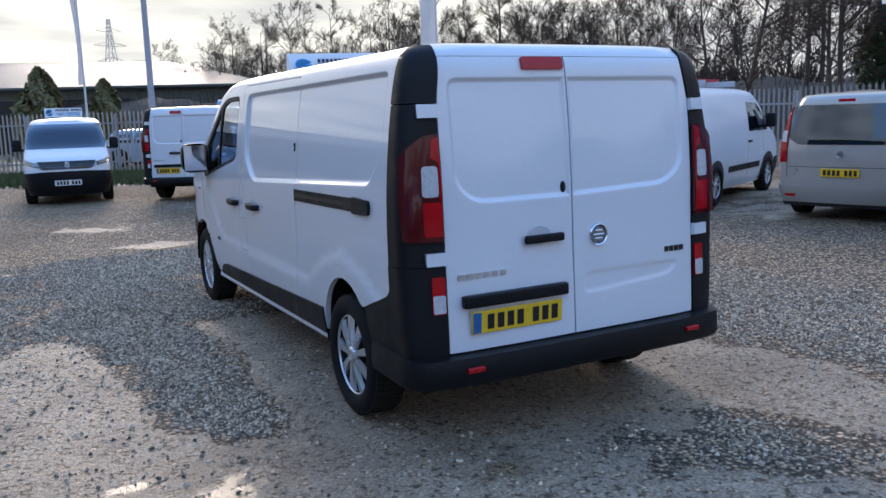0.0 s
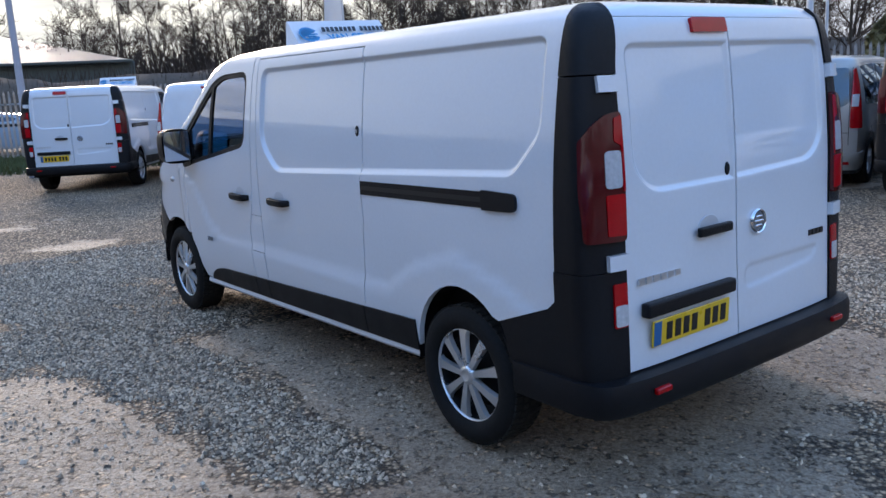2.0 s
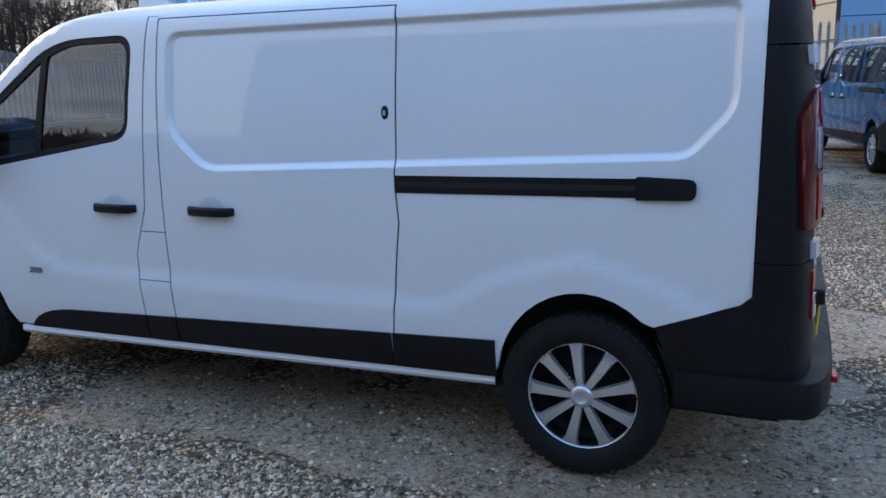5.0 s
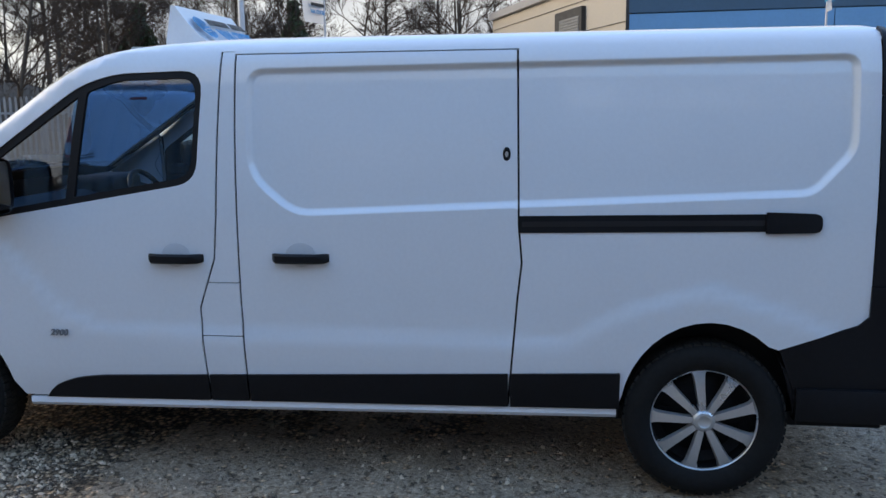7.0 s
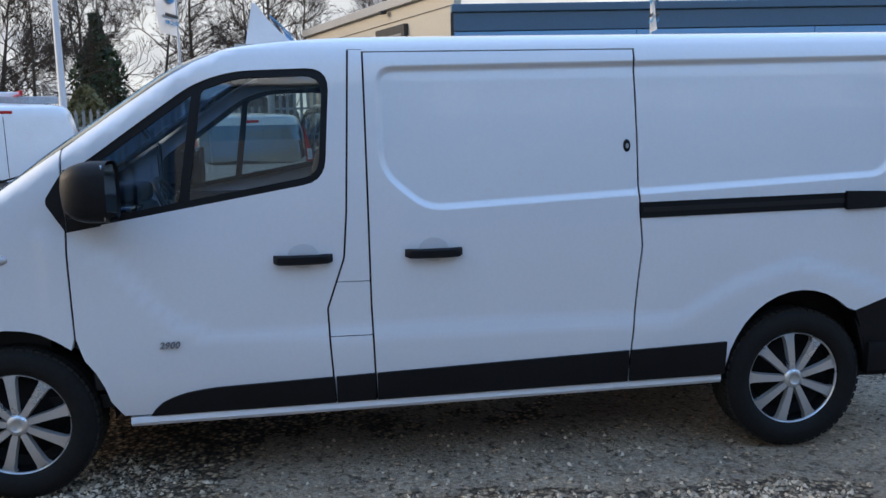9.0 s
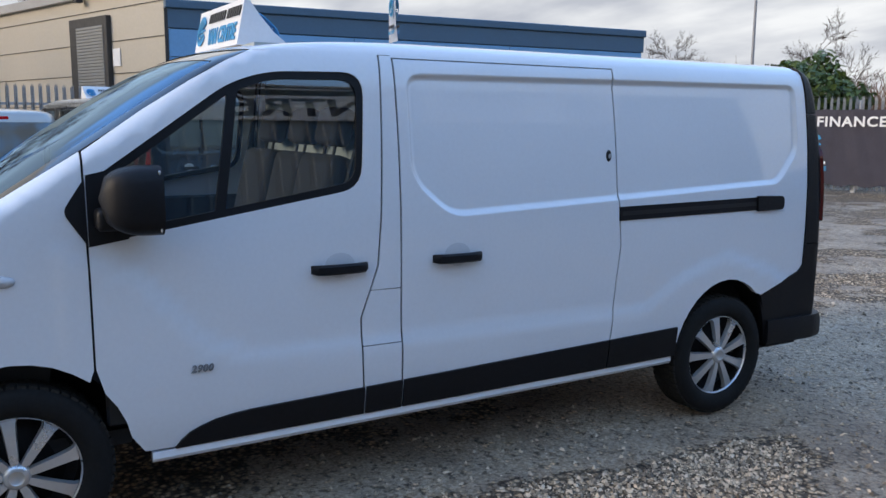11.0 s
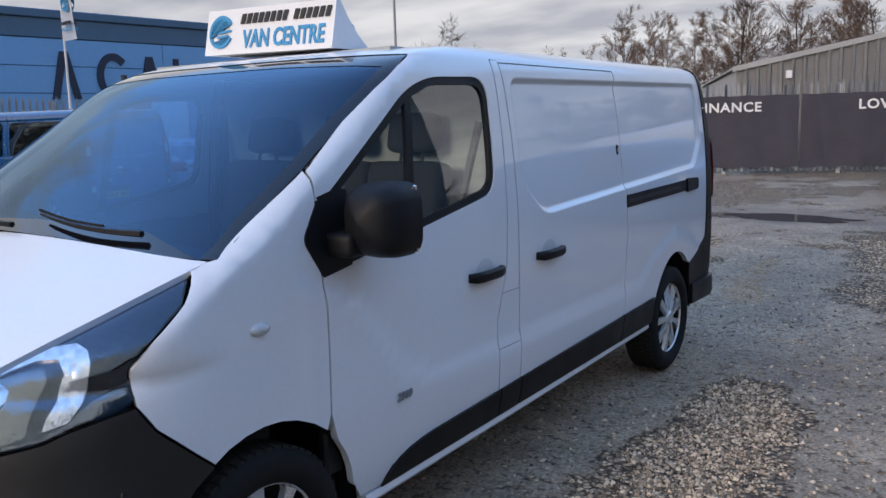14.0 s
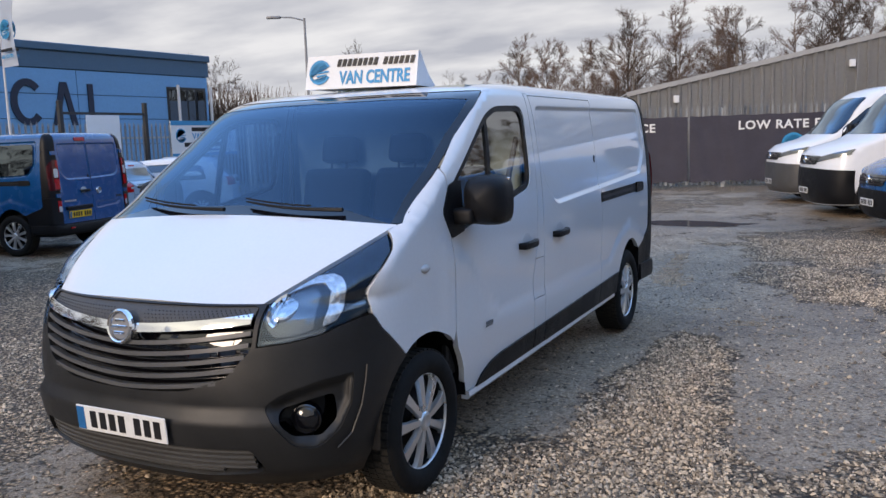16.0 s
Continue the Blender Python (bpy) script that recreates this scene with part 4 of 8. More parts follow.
def blue_unit():
    b = thing("industrial_unit", wall_frame((26.5, 2.15), (-0.0695, -0.9976)), "blue and beige clad industrial unit with dark parapet", "building")
    # local x runs south along the blue front; local -y is west, to the yard: mirror so that -y faces west
    L = 18.7
    part("wall", to_mesh(box_bm(0.0, L, 0.03, 14.0, 0, 5.0), "core"), CLAD_DEEP, b)
    heights = [0.0, 0.95, 1.90, 2.85, 3.72, 4.60]
    k = 0
    for z0, z1 in zip(heights, heights[1:]):
        for x0 in np.arange(0, L - 0.1, 6.233):
            part("panel", to_mesh(box_bm(x0 + 0.012, min(x0 + 6.233, L) - 0.012, -0.03, 0.028, z0 + 0.012, z1 - 0.012, 0.008, 1), "panel"), CLAD_BLUE, b)
    part("fascia", to_mesh(box_bm(-0.05, L + 0.08, -0.05, 0.03, 4.62, 5.22, 0.01, 1), "fascia"), CLAD_DEEP, b, "dark blue fascia")
    part("parapet", to_mesh(box_bm(-0.08, L + 0.14, -0.14, 14.1, 5.23, 5.50, 0.03, 1), "parapet"), CLAD_DEEP, b)
    part("corner_trim", to_mesh(box_bm(-0.10, 0.0, -0.06, 0.06, 0, 5.22), "trim"), DOOR_DARK, b)
    win = part("window", to_mesh(box_bm(16.5, 18.55, -0.045, 0.0, 1.2, 4.15), "window"), DOOR_DARK, b, "tall dark window")
    part("pane", to_mesh(box_bm(16.6, 17.5, -0.06, -0.047, 1.3, 4.05), "pane"), GLASS_DARK, win)
    part("pane", to_mesh(box_bm(17.58, 18.45, -0.06, -0.047, 1.3, 4.05), "pane"), GLASS_DARK, win)
    for x in (16.7, 18.4):
        part("post", to_mesh(lathe_bm([(0.06, 0.0), (0.06, 4.2)], 12, "z"), "post"), POLE, b, "", Matrix.Translation((x, -0.5, 0)))
    # the firm's mark on the wall: four dark plain shapes
    s1 = prism_bm([(8.29, 2.66), (8.52, 2.66), (8.78, 3.75), (9.04, 2.66), (9.27, 2.66), (8.92, 4.2), (8.64, 4.2)], 0.05, "y", -0.09)
    arc = [(10.5 + 0.62 * math.cos(t), 3.42 + 0.80 * math.sin(t)) for t in np.linspace(0.75, 2 * math.pi - 0.75, 20)] + [(10.5 + 0.38 * math.cos(t), 3.42 + 0.56 * math.sin(t)) for t in np.linspace(2 * math.pi - 0.75, 0.75, 20)]
    s2 = prism_bm(arc, 0.05, "y", -0.09)
    s3 = prism_bm([(11.40, 2.62), (11.62, 2.62), (11.90, 3.75), (12.14, 2.62), (12.36, 2.62), (12.02, 4.15), (11.76, 4.15)], 0.05, "y", -0.09)
    s4 = prism_bm([(12.86, 2.62), (13.08, 2.62), (13.08, 4.12), (12.86, 4.12)], 0.05, "y", -0.09)
    for s in (s1, s2, s3, s4):
        part("mark", s, CLAD_NAVY, b, "dark plain shape on the wall")
    # beige flank, running away north-east
    ang = math.atan2(3.45, 9.5) - math.atan2(-0.9976, -0.0695)
    side = part("beige_wall", to_mesh(box_bm(0, 16, -0.3, -0.02, 0, 6.0), "beige"), CLAD_BEIGE, b, "beige clad flank wall", Matrix.Rotation(ang, 4, 'Z'))
    part("verge", to_mesh(box_bm(-0.05, 16.1, -0.36, 0.16, 6.0, 6.35, 0.02, 1), "verge"), CLAD_GREY, side)
    for z in (1.1, 2.2, 3.3, 4.4, 5.5):
        part("joint", to_mesh(box_bm(0, 16, -0.012, 0.004, z - 0.012, z + 0.012), "joint"), DOOR_DARK, side)
    fr = part("door_frame", to_mesh(box_bm(3.7, 6.5, -0.03, 0.16, 0, 5.3, 0.01, 1), "frame"), DOOR_DARK, side, "dark loading-door surround")
    for i in range(46):
        part("slat", to_mesh(box_bm(3.95, 5.95, 0.14, 0.185, 0.02 + 0.108 * i, 0.02 + 0.108 * i + 0.094, 0.012, 1), "slat"), SHUTTER, fr) if i < 46 else None
    part("notice", to_mesh(box_bm(3.1, 3.6, 0.0, 0.02, 3.55, 4.15), "notice"), SIGN_WHITE, side, "white notice")
    lm = part("flood_lamp", to_mesh(box_bm(5.4, 5.7, 0.1, 0.35, 5.85, 5.97, 0.02, 1), "lamp"), DOOR_DARK, side)
    return b


unit = blue_unit()


def grey_shed():
    o = Vector((2.57 + 0.357 * 4, -15.03 - 0.935 * 4, 0))
    m = Matrix.Translation(o) @ Matrix.Rotation(math.atan2(-0.357, -0.935), 4, 'Z')
    s = thing("corrugated_shed", m, "dark grey corrugated metal shed behind the fence", "building")
    # local x runs west along the wall; its top rises westwards
    z_at = lambda x: 2.98 + (x + 3.5) * 0.197 if x < 8 else 5.24 - (x - 8) * 0.197
    bm = bmesh.new()
    x, cols, i = -3.5, [], 0
    pitch = [(0.0, 0.0), (0.20, 0.0), (0.225, 0.060), (0.31, 0.060), (0.335, 0.0)]
    while x < 19.0:
        for a, d in pitch[:-1]:
            cols.append((x + a, -d))
        x += 0.335
    lo = [bm.verts.new((a, y, 0)) for a, y in cols]
    hi = [bm.verts.new((a, y, z_at(a))) for a, y in cols]
    for k in range(len(cols) - 1):
        bm.faces.new((lo[k], lo[k + 1], hi[k + 1], hi[k]))
    bmesh.ops.solidify(bm, geom=bm.faces[:], thickness=-0.02)
    part("wall", bm, CLAD_GREY, s)
    for x0, x1 in ((-3.62, 8.0), (8.0, 19.1)):
        part("verge", prism_bm([(x0, z_at(x0) - 0.10), (x1, z_at(x1) - 0.10), (x1, z_at(x1) + 0.06), (x0, z_at(x0) + 0.06)], 0.22, "y", -0.10), CLAD_GREY, s)
        part("roof", prism_bm([(x0, z_at(x0) - 0.02), (x1, z_at(x1) - 0.02), (x1, z_at(x1) + 0.03), (x0, z_at(x0) + 0.03)], 24.0, "y", 0.12), CLAD_GREY, s)
    part("wall", to_mesh(box_bm(-3.5, -3.3, 0.05, 24, 0, 2.9), "side"), CLAD_GREY, s)
    for x, z in ((3.6, 3.66), (-2.0, 2.72)):
        lm = part("wall_lamp", to_mesh(box_bm(x - 0.09, x + 0.09, -0.16, -0.03, z - 0.12, z + 0.12, 0.02, 1), "lamp"), SIGN_WHITE, s, "white bulkhead lamp")
    return s


shed = grey_shed()


def barn():
    e = Vector((0.0, 60.0, 0))
    m = pose(7.6, 58.5, 0, 0, 0, -15)
    b = thing("barn", m, "long dark green barn with a pale sheet roof", "building")
    # local x along its front, right end at 0
    part("wall", to_mesh(box_bm(-60, 9.2, 0, 0.25, 0, 4.15), "front"), CLAD_GREEN, b)
    part("wall", to_mesh(box_bm(8.95, 9.2, 0.25, 34, 0, 4.1), "end"), CLAD_GREEN, b)
    for x in np.arange(-59, 9, 3.0):
        part("panel", to_mesh(box_bm(x, x + 2.96, -0.05, 0.0, 0.1, 4.1, 0.01, 1), "panel"), CLAD_GREEN, b) if not (-12 < x < -2) else None
    # flat black slab in place of the doorway's shaded inside
    op = part("doorway", to_mesh(box_bm(-9.0, 0.5, -0.07, -0.01, 0, 3.35), "doorway"), INK, b, "black slab for the barn's shaded doorway")
    bm = bmesh.new()
    pts = [(-60.5, -0.6, 4.1), (9.8, -0.6, 4.1), (9.8, 34, 4.1), (-60.5, 34, 4.1), (1.5, 17, 6.9), (-60.5, 17, 6.9)]
    v = [bm.verts.new(p) for p in pts]
    for f in ((0, 1, 4, 5), (1, 2, 4), (2, 3, 5, 4)):
        bm.faces.new([v[i] for i in f])
    bmesh.ops.solidify(bm, geom=bm.faces[:], thickness=0.12)
    part("roof", bm, ROOF_PALE, b, "pale weathered sheet roof")
    part("gutter", to_mesh(box_bm(-60.5, 9.8, -0.75, -0.58, 3.98, 4.14, 0.02, 1), "gutter"), CLAD_GREEN, b)
    return b


barn_ob = barn()


def sales_unit():
    """The unit behind the walked line, whose sign the van's door glass mirrors."""
    b = thing("sales_unit", pose(-10.0, 1.0, 0), "dark clad sales unit with a long white fascia sign", "building")
    bm = bmesh.new()
    y, n = -11.0, 0
    prof = []
    while y < 13.0:
        prof += [(0.0, y), (0.0, y + 0.20), (-0.035, y + 0.23), (-0.035, y + 0.30)]
        y += 0.33
    prof += [(-11.0, 13.0), (-11.0, -11.0)]
    prism_bm(prof, 6.75, "z", -0.05, bm)
    part("wall", bm, CLAD_DEEP, b)
    part("roof", to_mesh(prism_bm([(0.25, 6.70), (0.25, 6.86), (-5.5, 7.7), (-11.25, 6.86), (-11.25, 6.70)], 24.6, "y", -11.3), "roof"), ROOF_PALE, b)
    sign = part("fascia_sign", to_mesh(box_bm(0.02, 0.10, -6.7, 3.3, 5.0, 6.6, 0.01, 1), "sign"), SIGN_WHITE, b, "white fascia board with dark words")
    turn = Matrix.Translation((0.105, 0, 0)) @ Matrix.Rotation(radians(90), 4, 'Z')
    spell("letter", lettering("VAN CENTRE", 1.0, 0.01, 1.02), CLAD_NAVY, sign, "", turn @ Matrix.Translation((-0.78, 0, 5.47)) @ Matrix.Diagonal((1.08, 1, 1, 1)))
    for p, q in ((-4.2, -0.7), (-0.4, 2.8)):
        part("bar", box_bm(p, q, -0.008, 0.0, -0.19, 0.19), INK, sign, "", turn @ Matrix.Translation((0, 0, 6.22)))
    part("emblem", emblem_bm(0.6), CLAD_NAVY, sign, "", turn @ Matrix.Translation((-5.5, 0, 5.8)))
    part("shutter_door", to_mesh(box_bm(0.01, 0.06, 4.0, 8.0, 0, 4.0, 0.01, 1), "door"), SHUTTER, b)
    part("door", to_mesh(box_bm(0.01, 0.05, -3.2, -2.2, 0, 2.1, 0.01, 1), "door"), DOOR_DARK, b)


sales_unit()

# ---- the white panel van ----
VAN_X, VAN_Y = 2.545, 3.017
WHEEL_R = 0.332
SIDE_PRESS = [(2.895, 1.80), (2.895, 1.36), (2.70, 1.195), (0.60, 1.285), (0.445, 1.455), (0.445, 1.82)]
SIDE_PRESS = rounded(SIDE_PRESS, [0.07, 0.10, 0.08, 0.05, 0.06, 0.05])
CREASE = [(4.3, 1.15), (4.02, 1.02), (3.80, 0.76), (3.60, 0.675), (1.55, 0.66), (1.32, 0.80), (0.98, 0.90), (0.66, 0.80), (0.45, 0.70), (0.2, 0.2), (4.3, 0.2)]


def ease(t):
    t = max(0.0, min(1.0, t))
    return t * t * (3 - 2 * t)


def van_relief(v, z):
    o = 0.0
    if 0.35 < v < 3.0 and 1.1 < z < 1.9:
        o -= 0.021 * ease((edge_distance(SIDE_PRESS, v, z) + 0.009) / 0.026)
    if v < 4.4 and z < 1.2:
        o += 0.013 * ease((edge_distance(CREASE, v, z) + 0.04) / 0.08)
    return o


VAN = Hull(
    wide=table((0.20, 0.86), (0.33, 0.915), (0.5, 0.945), (0.75, 0.960), (1.0, 0.965), (1.2, 0.962), (1.45, 0.945), (1.65, 0.920), (1.80, 0.893), (1.88, 0.865), (1.915, 0.83), (1.94, 0.76), (1.955, 0.62), (1.965, 0.38), (1.972, 0.0)),
    nose=table((0.20, 5.20), (0.33, 5.31), (0.5, 5.350), (0.62, 5.358), (0.8, 5.342), (0.93, 5.305), (0.985, 5.255), (1.03, 5.165), (1.09, 5.045), (1.15, 4.920), (1.20, 4.815), (1.25, 4.712), (1.295, 4.627), (1.5, 4.34), (1.7, 4.04), (1.84, 3.80), (1.90, 3.64), (1.94, 3.30), (1.96, 2.7), (1.972, 2.0)),
    nose_r=table((0.20, 0.62), (0.6, 0.68), (0.90, 0.74), (0.975, 0.74), (1.03, 0.52), (1.09, 0.36), (1.16, 0.28), (1.25, 0.235), (1.4, 0.245), (1.6, 0.27), (1.84, 0.21), (1.972, 0.4)),
    tail=table((0.20, 0.135), (0.5, 0.14), (0.75, 0.15), (1.0, 0.16), (1.25, 0.168), (1.5, 0.185), (1.7, 0.205), (1.85, 0.228), (1.915, 0.262), (1.945, 0.33), (1.972, 0.8)),
    tail_r=0.125, tail_n=3.8, relief=van_relief)

def ring_points(poly, offsets, step=0.022):
    """Points along a pressed edge, a little in and out of it."""
    out = []
    pts = dense(poly, step)
    for (x0, y0), (x1, y1), (x2, y2) in zip(pts[-1:] + pts[:-1], pts, pts[1:] + pts[:1]):
        dx, dy = x2 - x0, y2 - y0
        k = math.hypot(dx, dy) or 1
        out += [(x1 - dy / k * o, y1 + dx / k * o) for o in offsets]
    return out


SIDE_RINGS = ring_points(SIDE_PRESS, (-0.024, -0.011, -0.003, 0.004, 0.011, 0.019, 0.030))
# the line between flank and front, from the sill of the windscreen up to the roof: (v, z)
PILLAR = [(4.555, 1.262), (4.40, 1.36), (4.20, 1.49), (3.98, 1.635), (3.80, 1.75), (3.66, 1.83), (3.55, 1.88)]
ARCH_F = [(4.466 + 0.400 * math.cos(a), 0.345 + 0.405 * math.sin(a)) for a in np.linspace(math.pi, 0, 19)]
ARCH_R = [(0.968 + 0.355 * math.cos(a), 0.355 + 0.410 * math.sin(a)) for a in np.linspace(0, math.pi, 19)]


def wheel(parent, x, v, r, side, dark=WHEEL_DARK, bright=SILVER, spokes=9, turn=0.0, rim_r=0.220):
    """Tyre with treads, dark dish and a spoked trim; side -1: its face looks to the left."""
    w = thing("wheel", pose(x, v, r), "", "")
    w.parent = parent
    hub = 0.105
    prof = [(rim_r, -0.085), (rim_r + 0.012, -0.098), (r - 0.065, -0.110), (r - 0.026, -0.101), (r - 0.010, -0.088), (r, -0.066), (r - 0.001, 0.066), (r - 0.010, 0.088), (r - 0.026, 0.101), (r - 0.065, 0.110), (rim_r + 0.012, 0.098), (rim_r, 0.085)]
    bm = lathe_bm(prof, 56, "x", True)
    tyre = part("tyre", to_mesh(bm, "tyre", 50), RUBBER, w)
    bm = bmesh.new()
    for k in range(56):
        a = 2 * math.pi * k / 56
        for j, x0 in enumerate((-0.082, -0.040, 0.004, 0.046)):
            b = box_bm(x0, x0 + 0.037, -0.0135, 0.0135, r - 0.01, r + 0.0015)
            bmesh.ops.transform(b, matrix=Matrix.Rotation(a + 0.03 * (j % 2), 4, 'X'), verts=b.verts)
            tmp = bpy.data.meshes.new("tmp")
            b.to_mesh(tmp)
            b.free()
            bm.from_mesh(tmp)
            bpy.data.meshes.remove(tmp)
    part("tread", bm, TREAD_DIRT, tyre)
    f = side
    rim = part("rim", to_mesh(lathe_bm([(0.02, f * 0.02), (0.10, f * 0.015), (0.17, -f * 0.01), (rim_r - 0.012, f * 0.01), (rim_r - 0.004, f * 0.075), (rim_r + 0.004, f * 0.085), (rim_r + 0.004, -f * 0.06), (rim_r - 0.02, -f * 0.06)], 48, "x"), "rim", 40), dark, w)
    bm = bmesh.new()
    for k in range(spokes):
        a0 = turn + 2 * math.pi * k / spokes
        cuts = [(0.030, 0.011, 0.086), (0.055, 0.017, 0.089), (0.09, 0.019, 0.089), (0.15, 0.0225, 0.087), (rim_r - 0.024, 0.027, 0.083), (rim_r - 0.008, 0.036, 0.078)]
        top, low = [], []
        for rr, h, d in cuts:
            row = []
            for s in (-1, 1):
                for dd, hh in ((d, h * 0.8), (d - 0.022, h)):
                    y, z = rr, s * hh
                    row.append(bm.verts.new((f * dd, y * math.cos(a0) - z * math.sin(a0), y * math.sin(a0) + z * math.cos(a0))))
            top.append(row)
        for a, b in zip(top, top[1:]):
            for i, j in ((1, 0), (0, 2), (2, 3), (3, 1)):
                bm.faces.new((a[i], a[j], b[j], b[i]))
        bm.faces.new((top[0][1], top[0][0], top[0][2], top[0][3]))
        bm.faces.new((top[-1][1], top[-1][3], top[-1][2], top[-1][0]))
    bmesh.ops.recalc_face_normals(bm, faces=bm.faces[:])
    trim = part("wheel_trim", to_mesh(bm, "trim", 40), bright, w, "silver spoked wheel trim")
    part("trim_ring", to_mesh(lathe_bm([(rim_r - 0.006, f * 0.073), (rim_r - 0.005, f * 0.081), (rim_r - 0.001, f * 0.085), (rim_r + 0.003, f * 0.083), (rim_r + 0.002, f * 0.074)], 48, "x", True), "ring", 50), bright, trim)
    part("hub_cap", to_mesh(lathe_bm([(0.0, f * 0.095), (0.022, f * 0.096), (0.026, f * 0.099), (0.036, f * 0.098), (0.044, f * 0.092), (0.050, f * 0.078)], 24, "x"), "cap", 40), bright, trim)
    return w


def number_plate(parent, m, back, w=0.52, h=0.111, chars=(4, 3), blue=True):
    """A plate whose characters are plain bars."""
    p = part("number_plate", to_mesh(box_bm(-w / 2, w / 2, -0.004, 0.004, -h / 2, h / 2, 0.003, 1), "plate"), back, parent, "yellow number plate with dark bars" if back is PLATE_Y else "white number plate with dark bars", m)
    n = sum(chars)
    x0 = -w / 2 + (0.075 if blue else 0.03)
    pitch = (w / 2 - 0.02 - x0) / (n + 0.6)
    for i in range(n):
        x = x0 + pitch * (i + 0.5 + (0.6 if i >= chars[0] else 0))
        if i == 0:
            bar = to_mesh(box_bm(-pitch * 0.32, pitch * 0.32, -0.0065, -0.003, -h * 0.33, h * 0.33), "bar")
        part("bar", bar, INK, p, "", Matrix.Translation((x, 0, 0)))
    if blue:
        part("blue_band", box_bm(-w / 2 + 0.006, -w / 2 + 0.05, -0.0065, -0.003, -h / 2 + 0.006, h / 2 - 0.006), INK_BLUE, p)
    return p


def round_badge(parent, m, r):
    b = part("badge", to_mesh(lathe_bm([(0, 0.012), (r * 0.7, 0.010), (r * 0.78, 0.004)], 32, "z"), "badge", 40), POLE_GREY, parent, "round metal badge with a plain emblem", m)
    part("ring", to_mesh(lathe_bm([(r * 0.80, 0.0), (r * 0.82, 0.016), (r * 0.9, 0.02), (r, 0.012), (r, 0.0)], 32, "z"), "ring", 40), CHROME, b)
    bm = bmesh.new()
    for y0, w in ((-0.35, 0.5), (0.0, 0.75), (0.35, 0.5)):
        box_bm(-r * w * 0.8, r * w * 0.8, r * (y0 - 0.09), r * (y0 + 0.09), 0.008, 0.018, r * 0.05, 1, bm)
    part("emblem", bm, CHROME, b)
    return b


def pull_handle(parent, v, z, length=0.25, thick=0.042):
    """Grab handle with the cup behind it, on the left flank and its twin."""
    for s in (-1, 1):
        base = VAN.side(v, z)
        prof = [(-length / 2, 0), (-length / 2 + 0.02, 0.028), (-length / 4, 0.040), (length / 4, 0.040), (length / 2 - 0.02, 0.030), (length / 2, 0)]
        bm = bmesh.new()
        rows = []
        for a, o in prof:
            hgt = thick / 2 * (0.8 if abs(a) > length * 0.45 else 1)
            rows.append([bm.verts.new((s * (-base.x + o + d), v + a, z + q)) for d, q in ((0.008, -hgt * 0.6), (0.008, hgt * 0.6), (0.0, hgt), (-0.02, hgt * 0.9), (-0.02, -hgt * 0.9), (0.0, -hgt))])
        for a, b in zip(rows, rows[1:]):
            for i in range(6):
                bm.faces.new((a[i], a[(i + 1) % 6], b[(i + 1) % 6], b[i]))
        bm.faces.new(rows[0])
        bm.faces.new(rows[-1][::-1])
        bmesh.ops.recalc_face_normals(bm, faces=bm.faces[:])
        h = part("handle", to_mesh(bm, "handle", 40), PLASTIC, parent[0 if s < 0 else 1], "black pull handle")
        bm = bmesh.new()
        rim_v, mid = [], []
        for k in range(20):
            a = 2 * math.pi * k / 20
            p = VAN.side(v + 0.066 * math.cos(a), z + 0.012 + 0.052 * math.sin(a))
            rim_v.append(bm.verts.new((s * (-p.x + 0.0015), p.y, p.z)))
            q = VAN.side(v + 0.055 * math.cos(a), z + 0.010 + 0.042 * math.sin(a))
            mid.append(bm.verts.new((s * (-q.x + 0.0035), q.y, q.z)))
        for k in range(20):
            bm.faces.new((rim_v[k], rim_v[(k + 1) % 20], mid[(k + 1) % 20], mid[k]))
        c = VAN.side(v, z)
        mc = bm.verts.new((s * (-c.x + 0.001), v, z + 0.008))
        for k in range(20):
            bm.faces.new((mid[k], mid[(k + 1) % 20], mc))
        bmesh.ops.recalc_face_normals(bm, faces=bm.faces[:])
        part("handle_cup", to_mesh(bm, "cup", 60), HANDLE_CUP, h)


